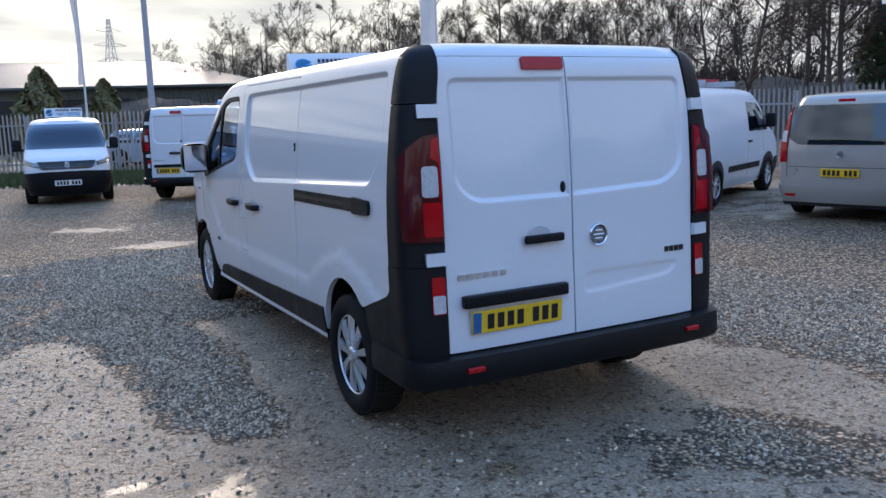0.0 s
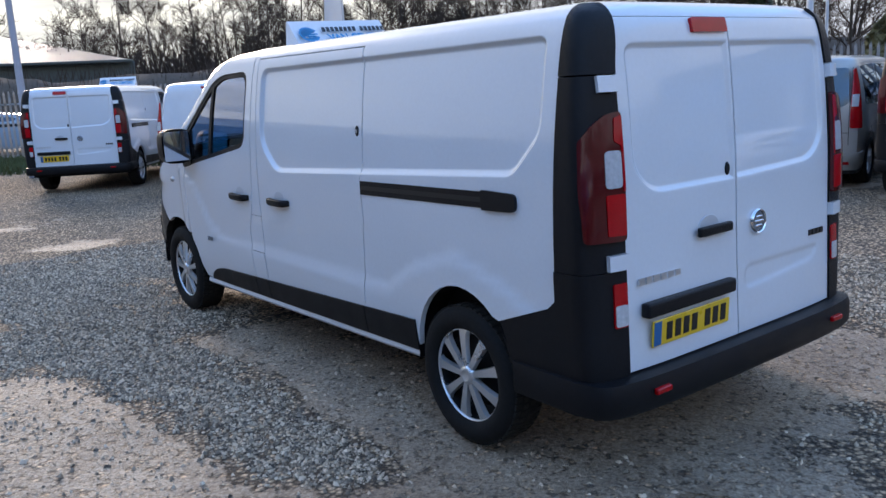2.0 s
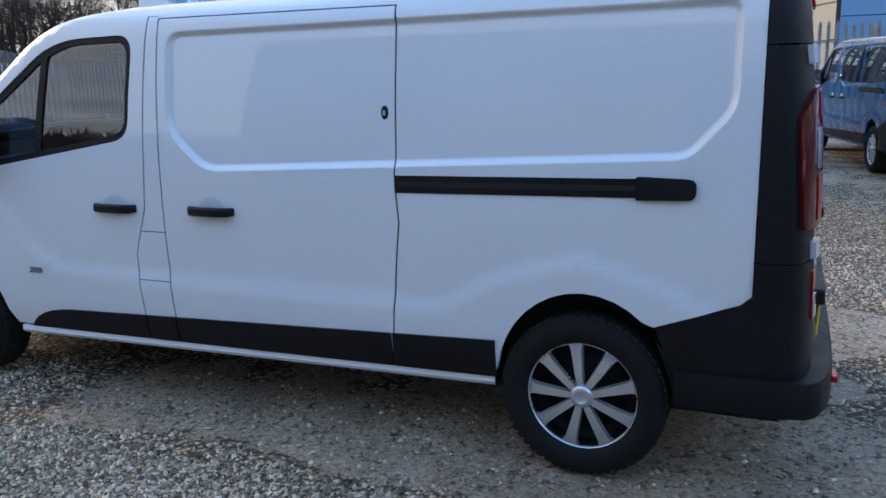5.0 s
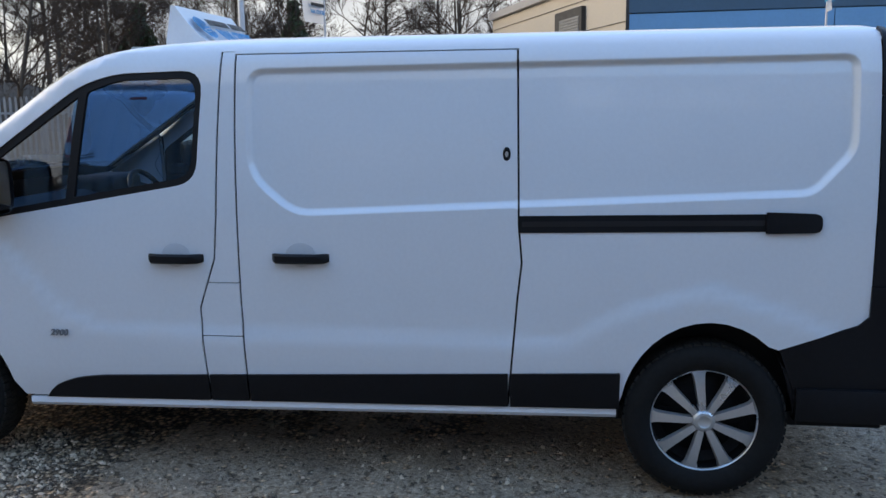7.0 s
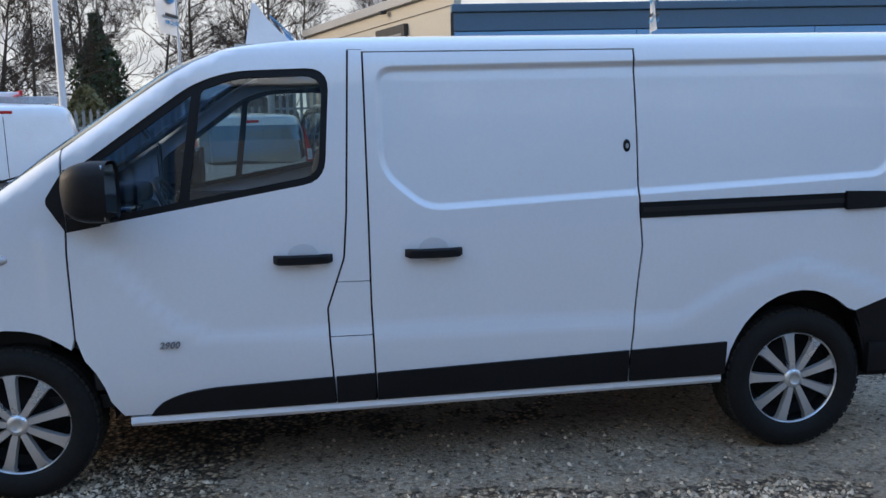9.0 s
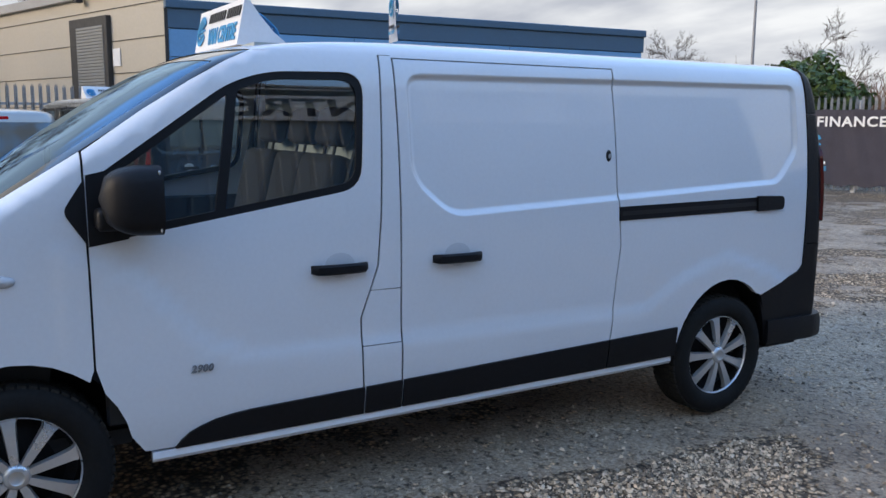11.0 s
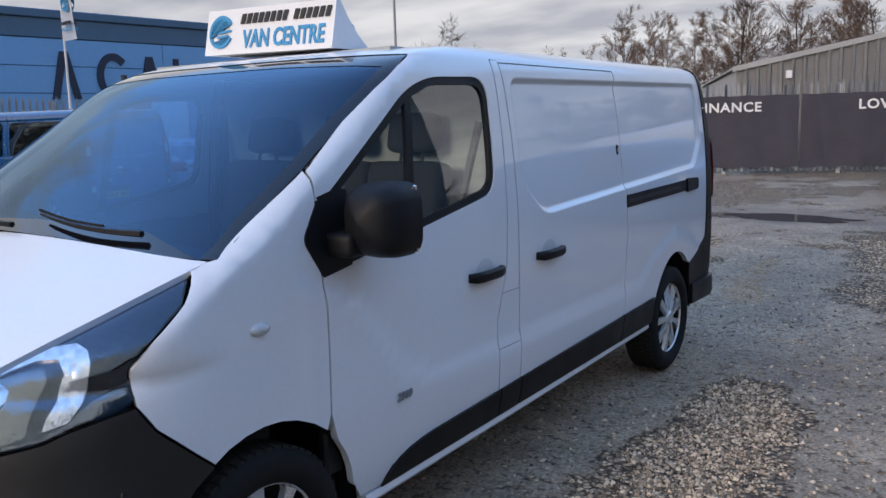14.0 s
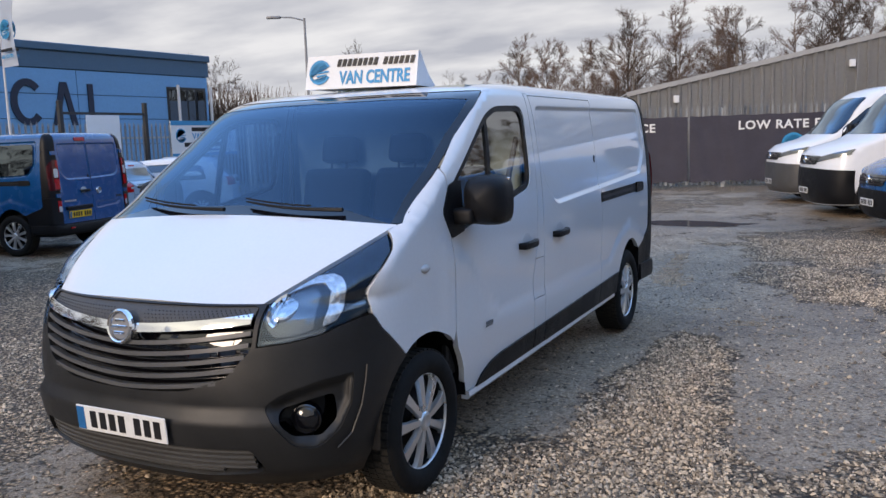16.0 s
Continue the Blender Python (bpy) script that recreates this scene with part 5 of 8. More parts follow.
def build_van():
    van = thing("panel_van", pose(VAN_X, VAN_Y, 0), "white long panel van with black plastic bumpers on grey gravel", "van")
    G = 0.0042                                       # half a panel gap
    S = VAN.side
    # flank panels, left and right
    seam_f = [(4.195, 1.487), (4.192, 1.15), (4.19, 0.69)]
    pil = PILLAR[::-1]                               # from the roof down to the windscreen's foot
    hinge = [(3.015, 1.88), (3.045, 1.20), (3.062, 1.0), (3.14, 0.78), (3.135, 0.62), (3.12, 0.345)]
    slide_f = [(2.953, 1.865), (2.952, 0.80), (2.94, 0.35)]
    slide_r = [(1.758, 1.865), (1.748, 1.155), (1.735, 1.0), (1.752, 0.85), (1.792, 0.37)]
    sh = lambda line, d: [(a + d, b) for a, b in line]
    window = rounded([(3.095, 1.805), (3.50, 1.795), (3.66, 1.745), (4.172, 1.385), (4.182, 1.155), (3.13, 1.330)], [0.10, 0.12, 0.08, 0.03, 0.02, 0.09])
    door_poly = sh(hinge, G) + [(4.025, 0.345)] + [p for p in ARCH_F[:8] if p[1] > 0.36 and p[0] < 4.185] + [(4.19 - G, 0.70), (4.192 - G, 1.15), (4.195 - G, 1.487)] + [p for p in pil[::-1] if p[0] < 4.19]
    front_door = sheet("front_door", door_poly, S, PAINT_WHITE, van, [window], 0.045, mirror=True, depth=0.03)
    hx = lambda z: float(np.interp(z, [b for a, b in hinge[::-1]], [a for a, b in hinge[::-1]]))
    sx = lambda z: float(np.interp(z, [b for a, b in slide_f[::-1]], [a for a, b in slide_f[::-1]]))
    cuts = [1.88, 0.895, 0.656, 0.347]
    for n, (zb_, za_) in enumerate(zip(cuts, cuts[1:])):
        zs = [zb_ - 0.002] + [b for a, b in hinge if za_ + 0.01 < b < zb_ - 0.01] + [za_ + 0.002]
        poly = [(hx(z) - G, z) for z in zs] + [(sx(z) + G, z) for z in zs[::-1]]
        sheet("filler_flap" if n == 1 else "door_post", poly, S, PAINT_WHITE, van, [], 0.045, mirror=True)
    slide_door = sheet("sliding_door", sh(slide_f, -G) + sh(slide_r, G)[::-1], S, PAINT_WHITE, van, [], 0.04, mirror=True, depth=0.03, extra=SIDE_RINGS)
    cant = [(2.953 + G, 1.88), (2.953 + G, 1.871), (1.758 - 0.005, 1.871), (1.758 - 0.005, 1.88)]
    sheet("roof_rail", [(a, b) for a, b in cant], S, PAINT_WHITE, van, [], 0.05, mirror=True)
    black_v = 0.362
    quarter = [(1.758 - G, 1.88)] + sh(slide_r, -G) + [(1.335, 0.375)] + [p for p in ARCH_R if p[1] > 0.385 and not (p[0] < 0.72 and p[1] < 0.665)] + [(0.70, 0.655), (0.40, 0.765), (black_v, 0.80), (black_v, 1.88)]
    sheet("rear_quarter", quarter, S, PAINT_WHITE, van, [], 0.04, mirror=True, depth=0.03, extra=SIDE_RINGS)
    fender = [(4.195 + G, 1.487)] + [(4.192 + G, 1.15), (4.19 + G, 0.70)] + [p for p in ARCH_F if 4.20 < p[0] < 4.63] + [(4.652, 0.700), (4.720, 0.762), (4.815, 0.852), (4.858, 0.925), (4.862, 1.02), (4.808, 1.085), (4.70, 1.165), (4.615, 1.247)] + [p for p in PILLAR if p[0] > 4.20]
    sheet("front_wing", fender, S, PAINT_WHITE, van, [], 0.04, mirror=True, depth=0.03)
    # dark strips added behind the panel gaps so that the seams read black
    for line in (hinge, slide_f, slide_r, seam_f):
        sheet("seam_backing", [(a - 0.016, b) for a, b in line] + [(a + 0.016, b) for a, b in line[::-1]], S, RUBBER, van, [], 0.05, depth=0.0, off=-0.010, mirror=True)
    sheet("seam_backing", [(2.97, 1.862), (1.74, 1.862), (1.74, 1.885), (2.97, 1.885)], S, RUBBER, van, [], 0.05, depth=0.0, off=-0.010, mirror=True)
    # lower trim bands and sill
    zb = lambda v: 0.341 + (3.9 - v) * 0.0145
    zt = lambda v: 0.455 + (3.68 - v) * 0.035
    for n, (a, b) in enumerate(((3.12 + G, 3.90), (2.94 + G, 3.12 - G), (1.787 + G, 2.94 - G), (1.325, 1.787 - G))):
        poly = [(a, zb(a)), (b, zb(b)), (b, zt(b)), (a, zt(a))] if n else [(a, zb(a)), (3.915, zb(3.9)), (3.892, zb(3.9) + 0.030), (3.860, zb(3.9) + 0.058), (3.815, 0.420), (3.760, 0.438), (3.69, 0.450), (3.62, zt(3.62)), (a, zt(a))]
        sheet("trim_band", poly, S, PLASTIC, van, [], 0.06, mirror=True, depth=0.015, off=0.010)
    for s in (-1, 1):
        bm = bmesh.new()
        rows = []
        for v in np.linspace(1.335, 4.0, 10):
            z = zb(v)
            rows.append([bm.verts.new((s * x, v, z + q)) for x, q in ((0.895, -0.004), (0.935, -0.004), (0.939, -0.030), (0.927, -0.046), (0.89, -0.046))])
        for a, b in zip(rows, rows[1:]):
            for i in range(5):
                bm.faces.new((a[i], a[(i + 1) % 5], b[(i + 1) % 5], b[i]))
        bm.faces.new(rows[0])
        bm.faces.new(rows[-1][::-1])
        bmesh.ops.recalc_face_normals(bm, faces=bm.faces[:])
        part("sill", bm, PAINT_WHITE, van)
    # roof
    u, v, a = VAN.outline(1.88)
    ring = [(float(x), float(y)) for x, y in zip(u, v)]
    ring = [p for i, p in enumerate(ring) if i == 0 or math.dist(p, ring[i - 1]) > 0.01]
    ring = ring + [(-x, y) for x, y in ring[::-1] if x > 0.01]
    sheet("roof", ring, VAN.top, PAINT_WHITE, van, [], 0.06, depth=0.0, edge=0.05)
    # windscreen with its black edge
    ws = [(-VAN.s_front(a, b), b) for a, b in PILLAR] + [(x, 1.88) for x in np.linspace(-0.6, 0.6, 7)] + [(VAN.s_front(a, b), b) for a, b in PILLAR[::-1]] + [(x, 1.298 - 0.034 * (abs(x) / 0.8) ** 2) for x in np.linspace(0.72, -0.72, 9)]
    inner = [(-VAN.s_front(a, b) + 0.055, b) for a, b in PILLAR[:-1]] + [(-0.75, 1.838), (-0.4, 1.848), (0.4, 1.848), (0.75, 1.838)] + [(VAN.s_front(a, b) - 0.055, b) for a, b in PILLAR[-2::-1]] + [(0.6, 1.322), (0.0, 1.338), (-0.6, 1.322)]
    sheet("screen_surround", ws, VAN.front, PLASTIC_DARK, van, [inner], 0.06, 0.03, depth=0.012, off=-0.002)
    g = sheet("windscreen", inner, VAN.front, GLASS_SCREEN, van, [], 0.06, 0.03, depth=0.0, off=-0.004)
    g.visible_shadow = False
    # bonnet
    fs = lambda u, z: math.copysign(float(np.interp(abs(u), VAN.outline(z)[0][:46], VAN.outline(z)[2][:46])), u)
    SU = lambda pts: [(fs(u, z), z) for u, z in pts]
    W = lambda v, z: (-VAN.s_front(v, z), z)
    lip = lambda x: 1.010 - 0.012 * (abs(x) / 0.6) ** 2
    edge_l = [(-0.886, 1.249), (-0.846, 1.210), (-0.775, 1.143), (-0.70, 1.078), (-0.625, 1.016)]
    foot = [(-0.889, 1.258)] + [(x, 1.295 - 0.037 * (abs(x) / 0.889) ** 2) for x in np.linspace(-0.78, 0.78, 11)] + [(0.889, 1.258)]
    hood = foot + [(-x, z) for x, z in edge_l] + [(x, lip(x) - 0.012) for x in np.linspace(0.59, -0.59, 11)] + edge_l[::-1]
    sheet("bonnet", SU(dense(hood, 0.02)), VAN.front, PAINT_WHITE, van, [], 0.05, 0.010, depth=0.02, edge=0.02)
    # headlights
    lamp = SU([(-0.891, 1.246)] + [(x - 0.003, z - 0.006) for x, z in edge_l[1:]] + [(-0.622, 0.93)]) + [(-0.634, 0.838), (-0.76, 0.850), (-0.892, 0.872), (-0.952, 0.895), (-1.05, 0.918), W(4.866, 0.935), W(4.869, 1.02), W(4.815, 1.085), W(4.707, 1.165), W(4.626, 1.24)]
    heads = sheet("headlight", lamp, VAN.front, PLASTIC_DARK, van, [], 0.04, 0.02, depth=0.03, off=-0.014, mirror=True, label="headlight with a clear cover and bright reflector", edge=0.02)
    bowl = rounded([(-0.648, 0.99), (-0.68, 1.022), (-0.73, 1.037), (-0.778, 1.046), (-0.825, 1.015), (-0.845, 0.95), (-0.85, 0.89), (-0.78, 0.873), (-0.70, 0.868), (-0.665, 0.90), (-0.648, 0.94)], 0.012)
    for h, sd in zip(heads, (1, -1)):
        f = (lambda a, b: VAN.front(a, b)) if sd > 0 else (lambda a, b: VAN.front(-a, b))
        rf = sheet("reflector", bowl, f, REFLECTOR, h, [], 0.03, 0.02, depth=0.02, off=-0.010)
        ring = [(-0.722 + 0.048 * math.cos(t), 0.965 + 0.048 * math.sin(t)) for t in np.linspace(0, 6.0, 16)]
        dome = lambda s, z, f=f: f(s, z) + Vector((0, 1, 0.2)) * (0.022 * max(0.0, 1 - ((s + 0.722) ** 2 + (z - 0.965) ** 2) / 0.048 ** 2) ** 0.5)
        sheet("bulb_lens", ring, dome, CHROME, rf, [], 0.012, 0.012, depth=0.01, off=-0.014)
        drl = rounded([(-0.66, 1.014), (-0.70, 1.052), (-0.745, 1.088), (-0.80, 1.096), (-0.85, 1.082), (-0.892, 1.052), (-0.945, 0.99), (-0.958, 0.955), (-0.945, 0.915), (-0.885, 0.900), (-0.892, 0.965), (-0.852, 1.03), (-0.795, 1.064), (-0.74, 1.060), (-0.69, 1.036)], 0.008)
        sheet("running_lamp", drl, f, FLUTED, h, [], 0.03, 0.02, depth=0.02, off=-0.006)
        sheet("chrome_strip", [(-0.652, 0.853), (-0.78, 0.867), (-0.885, 0.885), (-0.945, 0.914), (-0.978, 0.957), (-1.045, 0.993), (-1.105, 0.952), (-1.05, 0.928), (-0.952, 0.902), (-0.892, 0.880), (-0.76, 0.857), (-0.652, 0.845)], f, REFLECTOR, h, [], 0.03, 0.02, depth=0.01, off=-0.004)
        c = sheet("lens", lamp, f, GLASS_LAMP, h, [], 0.04, 0.02, depth=0.0, off=0.003, edge=0.02)
        c.visible_shadow = False
    # front bumper
    F = VAN.front
    grille = rounded([(-0.612, 0.986), (-0.615, 0.83), (-0.51, 0.715), (-0.33, 0.658), (-0.12, 0.645), (0.12, 0.645), (0.33, 0.658), (0.51, 0.715), (0.615, 0.83), (0.612, 0.986)], 0.03)
    intake = rounded([(-0.60, 0.432), (-0.645, 0.33), (-0.36, 0.298), (0.36, 0.298), (0.645, 0.33), (0.60, 0.432)], 0.03)
    fog = rounded([(-0.658, 0.60), (-0.735, 0.650), (-0.88, 0.690), (-1.036, 0.705), (-1.022, 0.58), (-0.955, 0.475), (-0.856, 0.415), (-0.766, 0.437), (-0.70, 0.53)], 0.03)
    fog_hole = rounded([(-0.712, 0.578), (-0.844, 0.608), (-0.935, 0.622), (-0.945, 0.52), (-0.872, 0.458), (-0.77, 0.470), (-0.718, 0.53)], 0.025)
    fog_r = [(-a, b) for a, b in fog]
    sf = VAN.s_front
    right_edge = [(0.76, 0.845), (0.892, 0.867), (0.952, 0.890), (1.05, 0.912), (sf(4.862, 0.919), 0.919), (sf(4.820, 0.846), 0.846), (sf(4.725, 0.756), 0.756), (sf(4.657, 0.694), 0.694)]
    arch_pts = [(sf(p[0], p[1]), p[1]) for p in ARCH_F if p[0] > 4.67 and 0.28 < p[1] < 0.73]
    bump = [(-0.632, 0.992), (0.632, 0.992), (0.630, 0.833)] + right_edge + arch_pts + [(sf(4.86, 0.24), 0.24), (0.6, 0.235), (0.0, 0.235), (-0.6, 0.235), (-sf(4.86, 0.24), 0.24)] + [(-a, b) for a, b in arch_pts[::-1]] + [(-a, b) for a, b in right_edge[::-1]] + [(-0.630, 0.833)]

    def bulge(s, z):
        p = F(s, z)
        n = Vector((p.x * 0.5, 1.0, 0)).normalized()
        o = 0.028 * ease((z - 0.24) / 0.10) * ease((0.60 - z) / 0.08) * ease((1.05 - abs(s)) / 0.25)
        return p + n * o

    bumper = sheet("front_bumper", bump, bulge, PLASTIC_GREY, van, [grille, intake, fog, fog_r], 0.045, 0.03, depth=0.05, off=0.004, label="textured dark plastic front bumper")
    sheet("grille_back", grille, F, PLASTIC_DARK, bumper, [], 0.08, 0.05, depth=0.0, off=-0.06)
    sheet("intake_back", intake, bulge, PLASTIC_DARK, bumper, [], 0.08, 0.05, depth=0.0, off=-0.06)
    for sd in (1, -1):
        def pocket(s, z, sd=sd):
            p = bulge(s * sd, z)
            n = Vector((p.x * 0.5, 1.0, 0)).normalized()
            return p - n * (0.002 + 0.040 * ease((edge_distance(fog, s, z) + 0.002) / 0.055))
        pk = sheet("fog_pocket", fog, pocket, PLASTIC_GREY, bumper, [fog_hole], 0.02, 0.02, depth=0.0, edge=0.015, lean=(0.2, 0.35, 0.1))
        deep = lambda s, z, sd=sd: bulge(s * sd, z)
        sheet("fog_recess", fog_hole, deep, PLASTIC, pk, [], 0.05, 0.04, depth=0.0, off=-0.10)
    for k in range(5):
        z0 = 0.826 - 0.0445 * k
        w = (0.605, 0.600, 0.585, 0.545, 0.47)[k]
        pl = [(x, z0 + 0.055 * (abs(x) / 0.6) ** 1.5) for x in np.linspace(-w, w, 17)]
        pl = pl + [(x, z + 0.017) for x, z in pl[::-1]]
        sheet("grille_slat", pl, F, SLAT, bumper, [], 0.06, 0.02, depth=0.03, off=0.004)
    bar = [(x, 0.876 + 0.046 * (abs(x) / 0.6) ** 1.5) for x in np.linspace(-0.60, 0.60, 15)]
    bar = bar + [(x, z + 0.034) for x, z in bar[::-1]]
    sheet("chrome_bar", bar, F, CHROME, bumper, [], 0.06, 0.015, depth=0.03, off=0.014, label="chrome grille bar")
    band = [(x, 0.914 + 0.036 * (abs(x) / 0.6) ** 1.5) for x in np.linspace(-0.60, 0.60, 13)] + [(x, 0.988) for x in np.linspace(0.60, -0.60, 13)]
    sheet("mesh_band", band, F, BUMPER_GREY, bumper, [], 0.06, 0.02, depth=0.02, off=-0.004)
    # flat black discs on the band stand in for its shaded holes
    bm = bmesh.new()
    for i in range(64):
        for j in range(4):
            s0 = -0.57 + 0.018 * i + 0.009 * (j % 2)
            if abs(s0) < 0.075 or abs(s0) > 0.54:
                continue
            zz = 0.921 + 0.044 * (abs(s0) / 0.6) ** 1.5 + (0.0150 - 0.009 * abs(s0) / 0.6) * j
            p = F(s0, zz)
            bmesh.ops.create_circle(bm, cap_ends=True, segments=6, radius=0.0036, matrix=Matrix.Translation(p + Vector((p.x * 0.1, 0.003, 0))) @ Matrix.Rotation(radians(-90), 4, 'X'))
    tagged(part("perforated_strip", bm, INK, bumper), kind="stuff")
    for k in range(5):
        z0 = 0.312 + 0.024 * k
        w = 0.60 if k else 0.45
        sheet("intake_slat", [(-w, z0), (w, z0), (w, z0 + 0.011), (-w, z0 + 0.011)], bulge, SLAT, bumper, [], 0.08, 0.02, depth=0.03, off=-0.008)
    for s in (-1, 1):
        p = bulge(s * 0.818, 0.527)
        d = Vector((s * 0.45, 0.89, 0))
        m = Matrix.Translation(p - d * 0.085) @ d.to_track_quat('Z', 'Y').to_matrix().to_4x4()
        fl = part("fog_lamp", to_mesh(lathe_bm([(0.0, 0.035), (0.035, 0.03), (0.05, 0.02), (0.056, 0.03), (0.062, 0.026), (0.064, -0.01)], 28, "z"), "fog", 40), PLASTIC_DARK, bumper, "round fog lamp", m)
        part("lens", to_mesh(lathe_bm([(0.0, 0.037), (0.03, 0.034), (0.046, 0.024)], 24, "z"), "lens", 60), PLASTIC_DARK, fl)
    for s in (-1, 1):
        pts = [bulge(s * a, b) for a, b in ((0.93, 0.40), (1.00, 0.45), (1.06, 0.56), (1.085, 0.66), (1.09, 0.72))]
        part("bumper_crease", tube_bm([p + Vector((p.x * 0.012, 0.004, 0)) for p in pts], 0.005, 5), PLASTIC_GREY, bumper)
    pm = bulge(-0.01, 0.500)
    number_plate(van, pose(-0.01, pm.y + 0.014, 0.500, 4, 0, 180), PLATE_W)
    bp = F(0, 0.90)
    round_badge(van, Matrix.Translation((0, bp.y + 0.018, 0.90)) @ Matrix.Rotation(radians(-82), 4, 'X'), 0.073)
    # cowl and wipers
    cowl = [(x, 1.277 - 0.037 * (abs(x) / 0.889) ** 2) for x in np.linspace(-0.90, 0.90, 13)]
    cowl = cowl + [(x, z + 0.055) for x, z in cowl[::-1]]
    sheet("cowl", SU(cowl), VAN.front, PLASTIC, van, [], 0.05, 0.012, depth=0.0, off=-0.024)
    for s0, s1, z1 in ((-0.62, -0.05, 1.275), (0.05, 0.68, 1.275)):
        pts = [F(s0 + (s1 - s0) * t, 1.310 + 0.035 * t - 0.01 * math.sin(t * 3)) + Vector((0, 0.022, 0.012)) for t in np.linspace(0, 1, 8)]
        w = part("wiper", tube_bm(pts, [0.011, 0.010, 0.009, 0.008, 0.008, 0.007, 0.006, 0.005], 5), PLASTIC, van, "black wiper")
        part("wiper_blade", tube_bm([p + Vector((0, 0.004, 0.016)) for p in pts[2:]], 0.005, 4), RUBBER, w)
    # doors' window frames and glass
    for s, d in zip((1, -1), front_door):
        f = (lambda a, b: S(a, b)) if s > 0 else (lambda a, b: Vector((-S(a, b).x, a, b)))
        glass_r = rounded([(3.125, 1.775), (3.48, 1.768), (3.625, 1.72), (3.695, 1.265), (3.155, 1.357)], [0.085, 0.05, 0.02, 0.01, 0.07])
        glass_f = [(3.665, 1.70), (4.06, 1.425), (4.06, 1.205), (3.735, 1.26)]
        fr = sheet("window_frame", window, f, PLASTIC, d, [glass_r, glass_f], 0.06, depth=0.018, off=-0.006)
        for gl in (glass_r, glass_f):
            o = sheet("pane", gl, f, GLASS, d, [], 0.06, depth=0.0, off=-0.014)
            o.visible_shadow = False
        sheet("sail_panel", [(4.1865, 1.405), (4.1865, 1.150), (4.05, 1.172), (4.05, 1.42), (4.12, 1.42)], f, PLASTIC, d, [], 0.04, depth=0.008, off=0.003)
    sheet("mirror_plate", rounded([(4.190, 1.395), (4.268, 1.278), (4.190, 1.155)], [0.002, 0.03, 0.002]), S, PLASTIC, van, [], 0.03, depth=0.012, off=0.006, mirror=True)
    # mirrors
    for s, d in zip((-1, 1), front_door):
        bm = bmesh.new()
        prof = []
        for t in np.linspace(0, 1, 9):
            y = 4.10 - 0.0 - 0.20 * t
            k = (1 - (1 - min(1, t / 0.75)) ** 2.4) ** 0.42 if t < 0.75 else 1.0
            prof.append((y + 0.06, 0.02 + 0.98 * k))
        rows = []
        for y, k in prof:
            ring_ = []
            for j in range(20):
                a = 2 * math.pi * j / 20
                ca, sa = math.cos(a), math.sin(a)
                e = 0.55
                cx = math.copysign(abs(ca) ** e, ca) * 0.108 * k
                cz = math.copysign(abs(sa) ** e, sa) * 0.122 * k
                ring_.append(bm.verts.new((s * (1.085 + cx + 0.0 * k), y, 1.322 + cz + 0.01 * (1 - k))))
            rows.append(ring_)
        for a, b in zip(rows, rows[1:]):
            for i in range(20):
                bm.faces.new((a[i], a[(i + 1) % 20], b[(i + 1) % 20], b[i]))
        bm.faces.new(rows[0])
        bmesh.ops.recalc_face_normals(bm, faces=bm.faces[:])
        mh = part("mirror", to_mesh(bm, "mirror", 60), PLASTIC, d, "large black door mirror")
        part("mirror_glass", to_mesh(box_bm(s * 1.085 - 0.095, s * 1.085 + 0.095, 3.968, 3.976, 1.215, 1.43, 0.003, 1), "glass"), CHROME, mh)
        part("mirror_arm", to_mesh(box_bm(min(s * 0.93, s * 1.06), max(s * 0.93, s * 1.06), 4.03, 4.165, 1.212, 1.290, 0.022, 3), "arm", 60), PLASTIC, mh)
    # handles, lock, badges
    pull_handle(front_door, 3.235, 1.003)
    pull_handle(slide_door, 2.675, 1.010)
    for s, d in zip((-1, 1), slide_door):
        p = S(1.80, 1.445)
        part("lock", to_mesh(lathe_bm([(0.0, 0.006), (0.012, 0.006), (0.016, 0.002), (0.018, -0.01)], 20, "x"), "lock", 40), PLASTIC, d, "black door lock", Matrix.Translation((s * (-p.x), p.y, p.z)) @ Matrix.Diagonal((s, 1.0, 1.75, 1)))
        part("key_slot", to_mesh(lathe_bm([(0.0, 0.008), (0.007, 0.0075), (0.008, 0.0)], 14, "x"), "slot", 40), SILVER, d, "", Matrix.Translation((s * (-p.x), p.y, p.z)) @ Matrix.Diagonal((s, 1.0, 1.7, 1)))
    num = lettering("2900", 0.040, 0.005, 1.05, 0.25)
    p = S(3.81, 0.655)
    spell("digit", num, POLE_GREY, front_door[0], "", Matrix.Translation((p.x - 0.006, p.y, p.z)) @ Matrix.Rotation(radians(-90), 4, 'Z'))
    for s, d in zip((-1, 1), (van, van)):
        p = S(4.465, 1.046)
        part("side_indicator", to_mesh(lathe_bm([(0.0, 0.016), (0.012, 0.014), (0.020, 0.006), (0.023, -0.004)], 20, "x"), "ind", 50), LENS_CLEAR, van, "small clear side indicator", Matrix.Translation((s * -p.x, p.y, p.z)) @ Matrix.Diagonal((s, 1.75, 0.95, 1)))
    # sliding-door rail
    rail_poly = [(1.745, 1.195), (1.745, 1.125), (0.77, 1.138), (0.77, 1.208)]
    rails = sheet("door_rail", rail_poly, S, PLASTIC, van, [], 0.06, 0.03, depth=0.01, off=0.004, mirror=True)
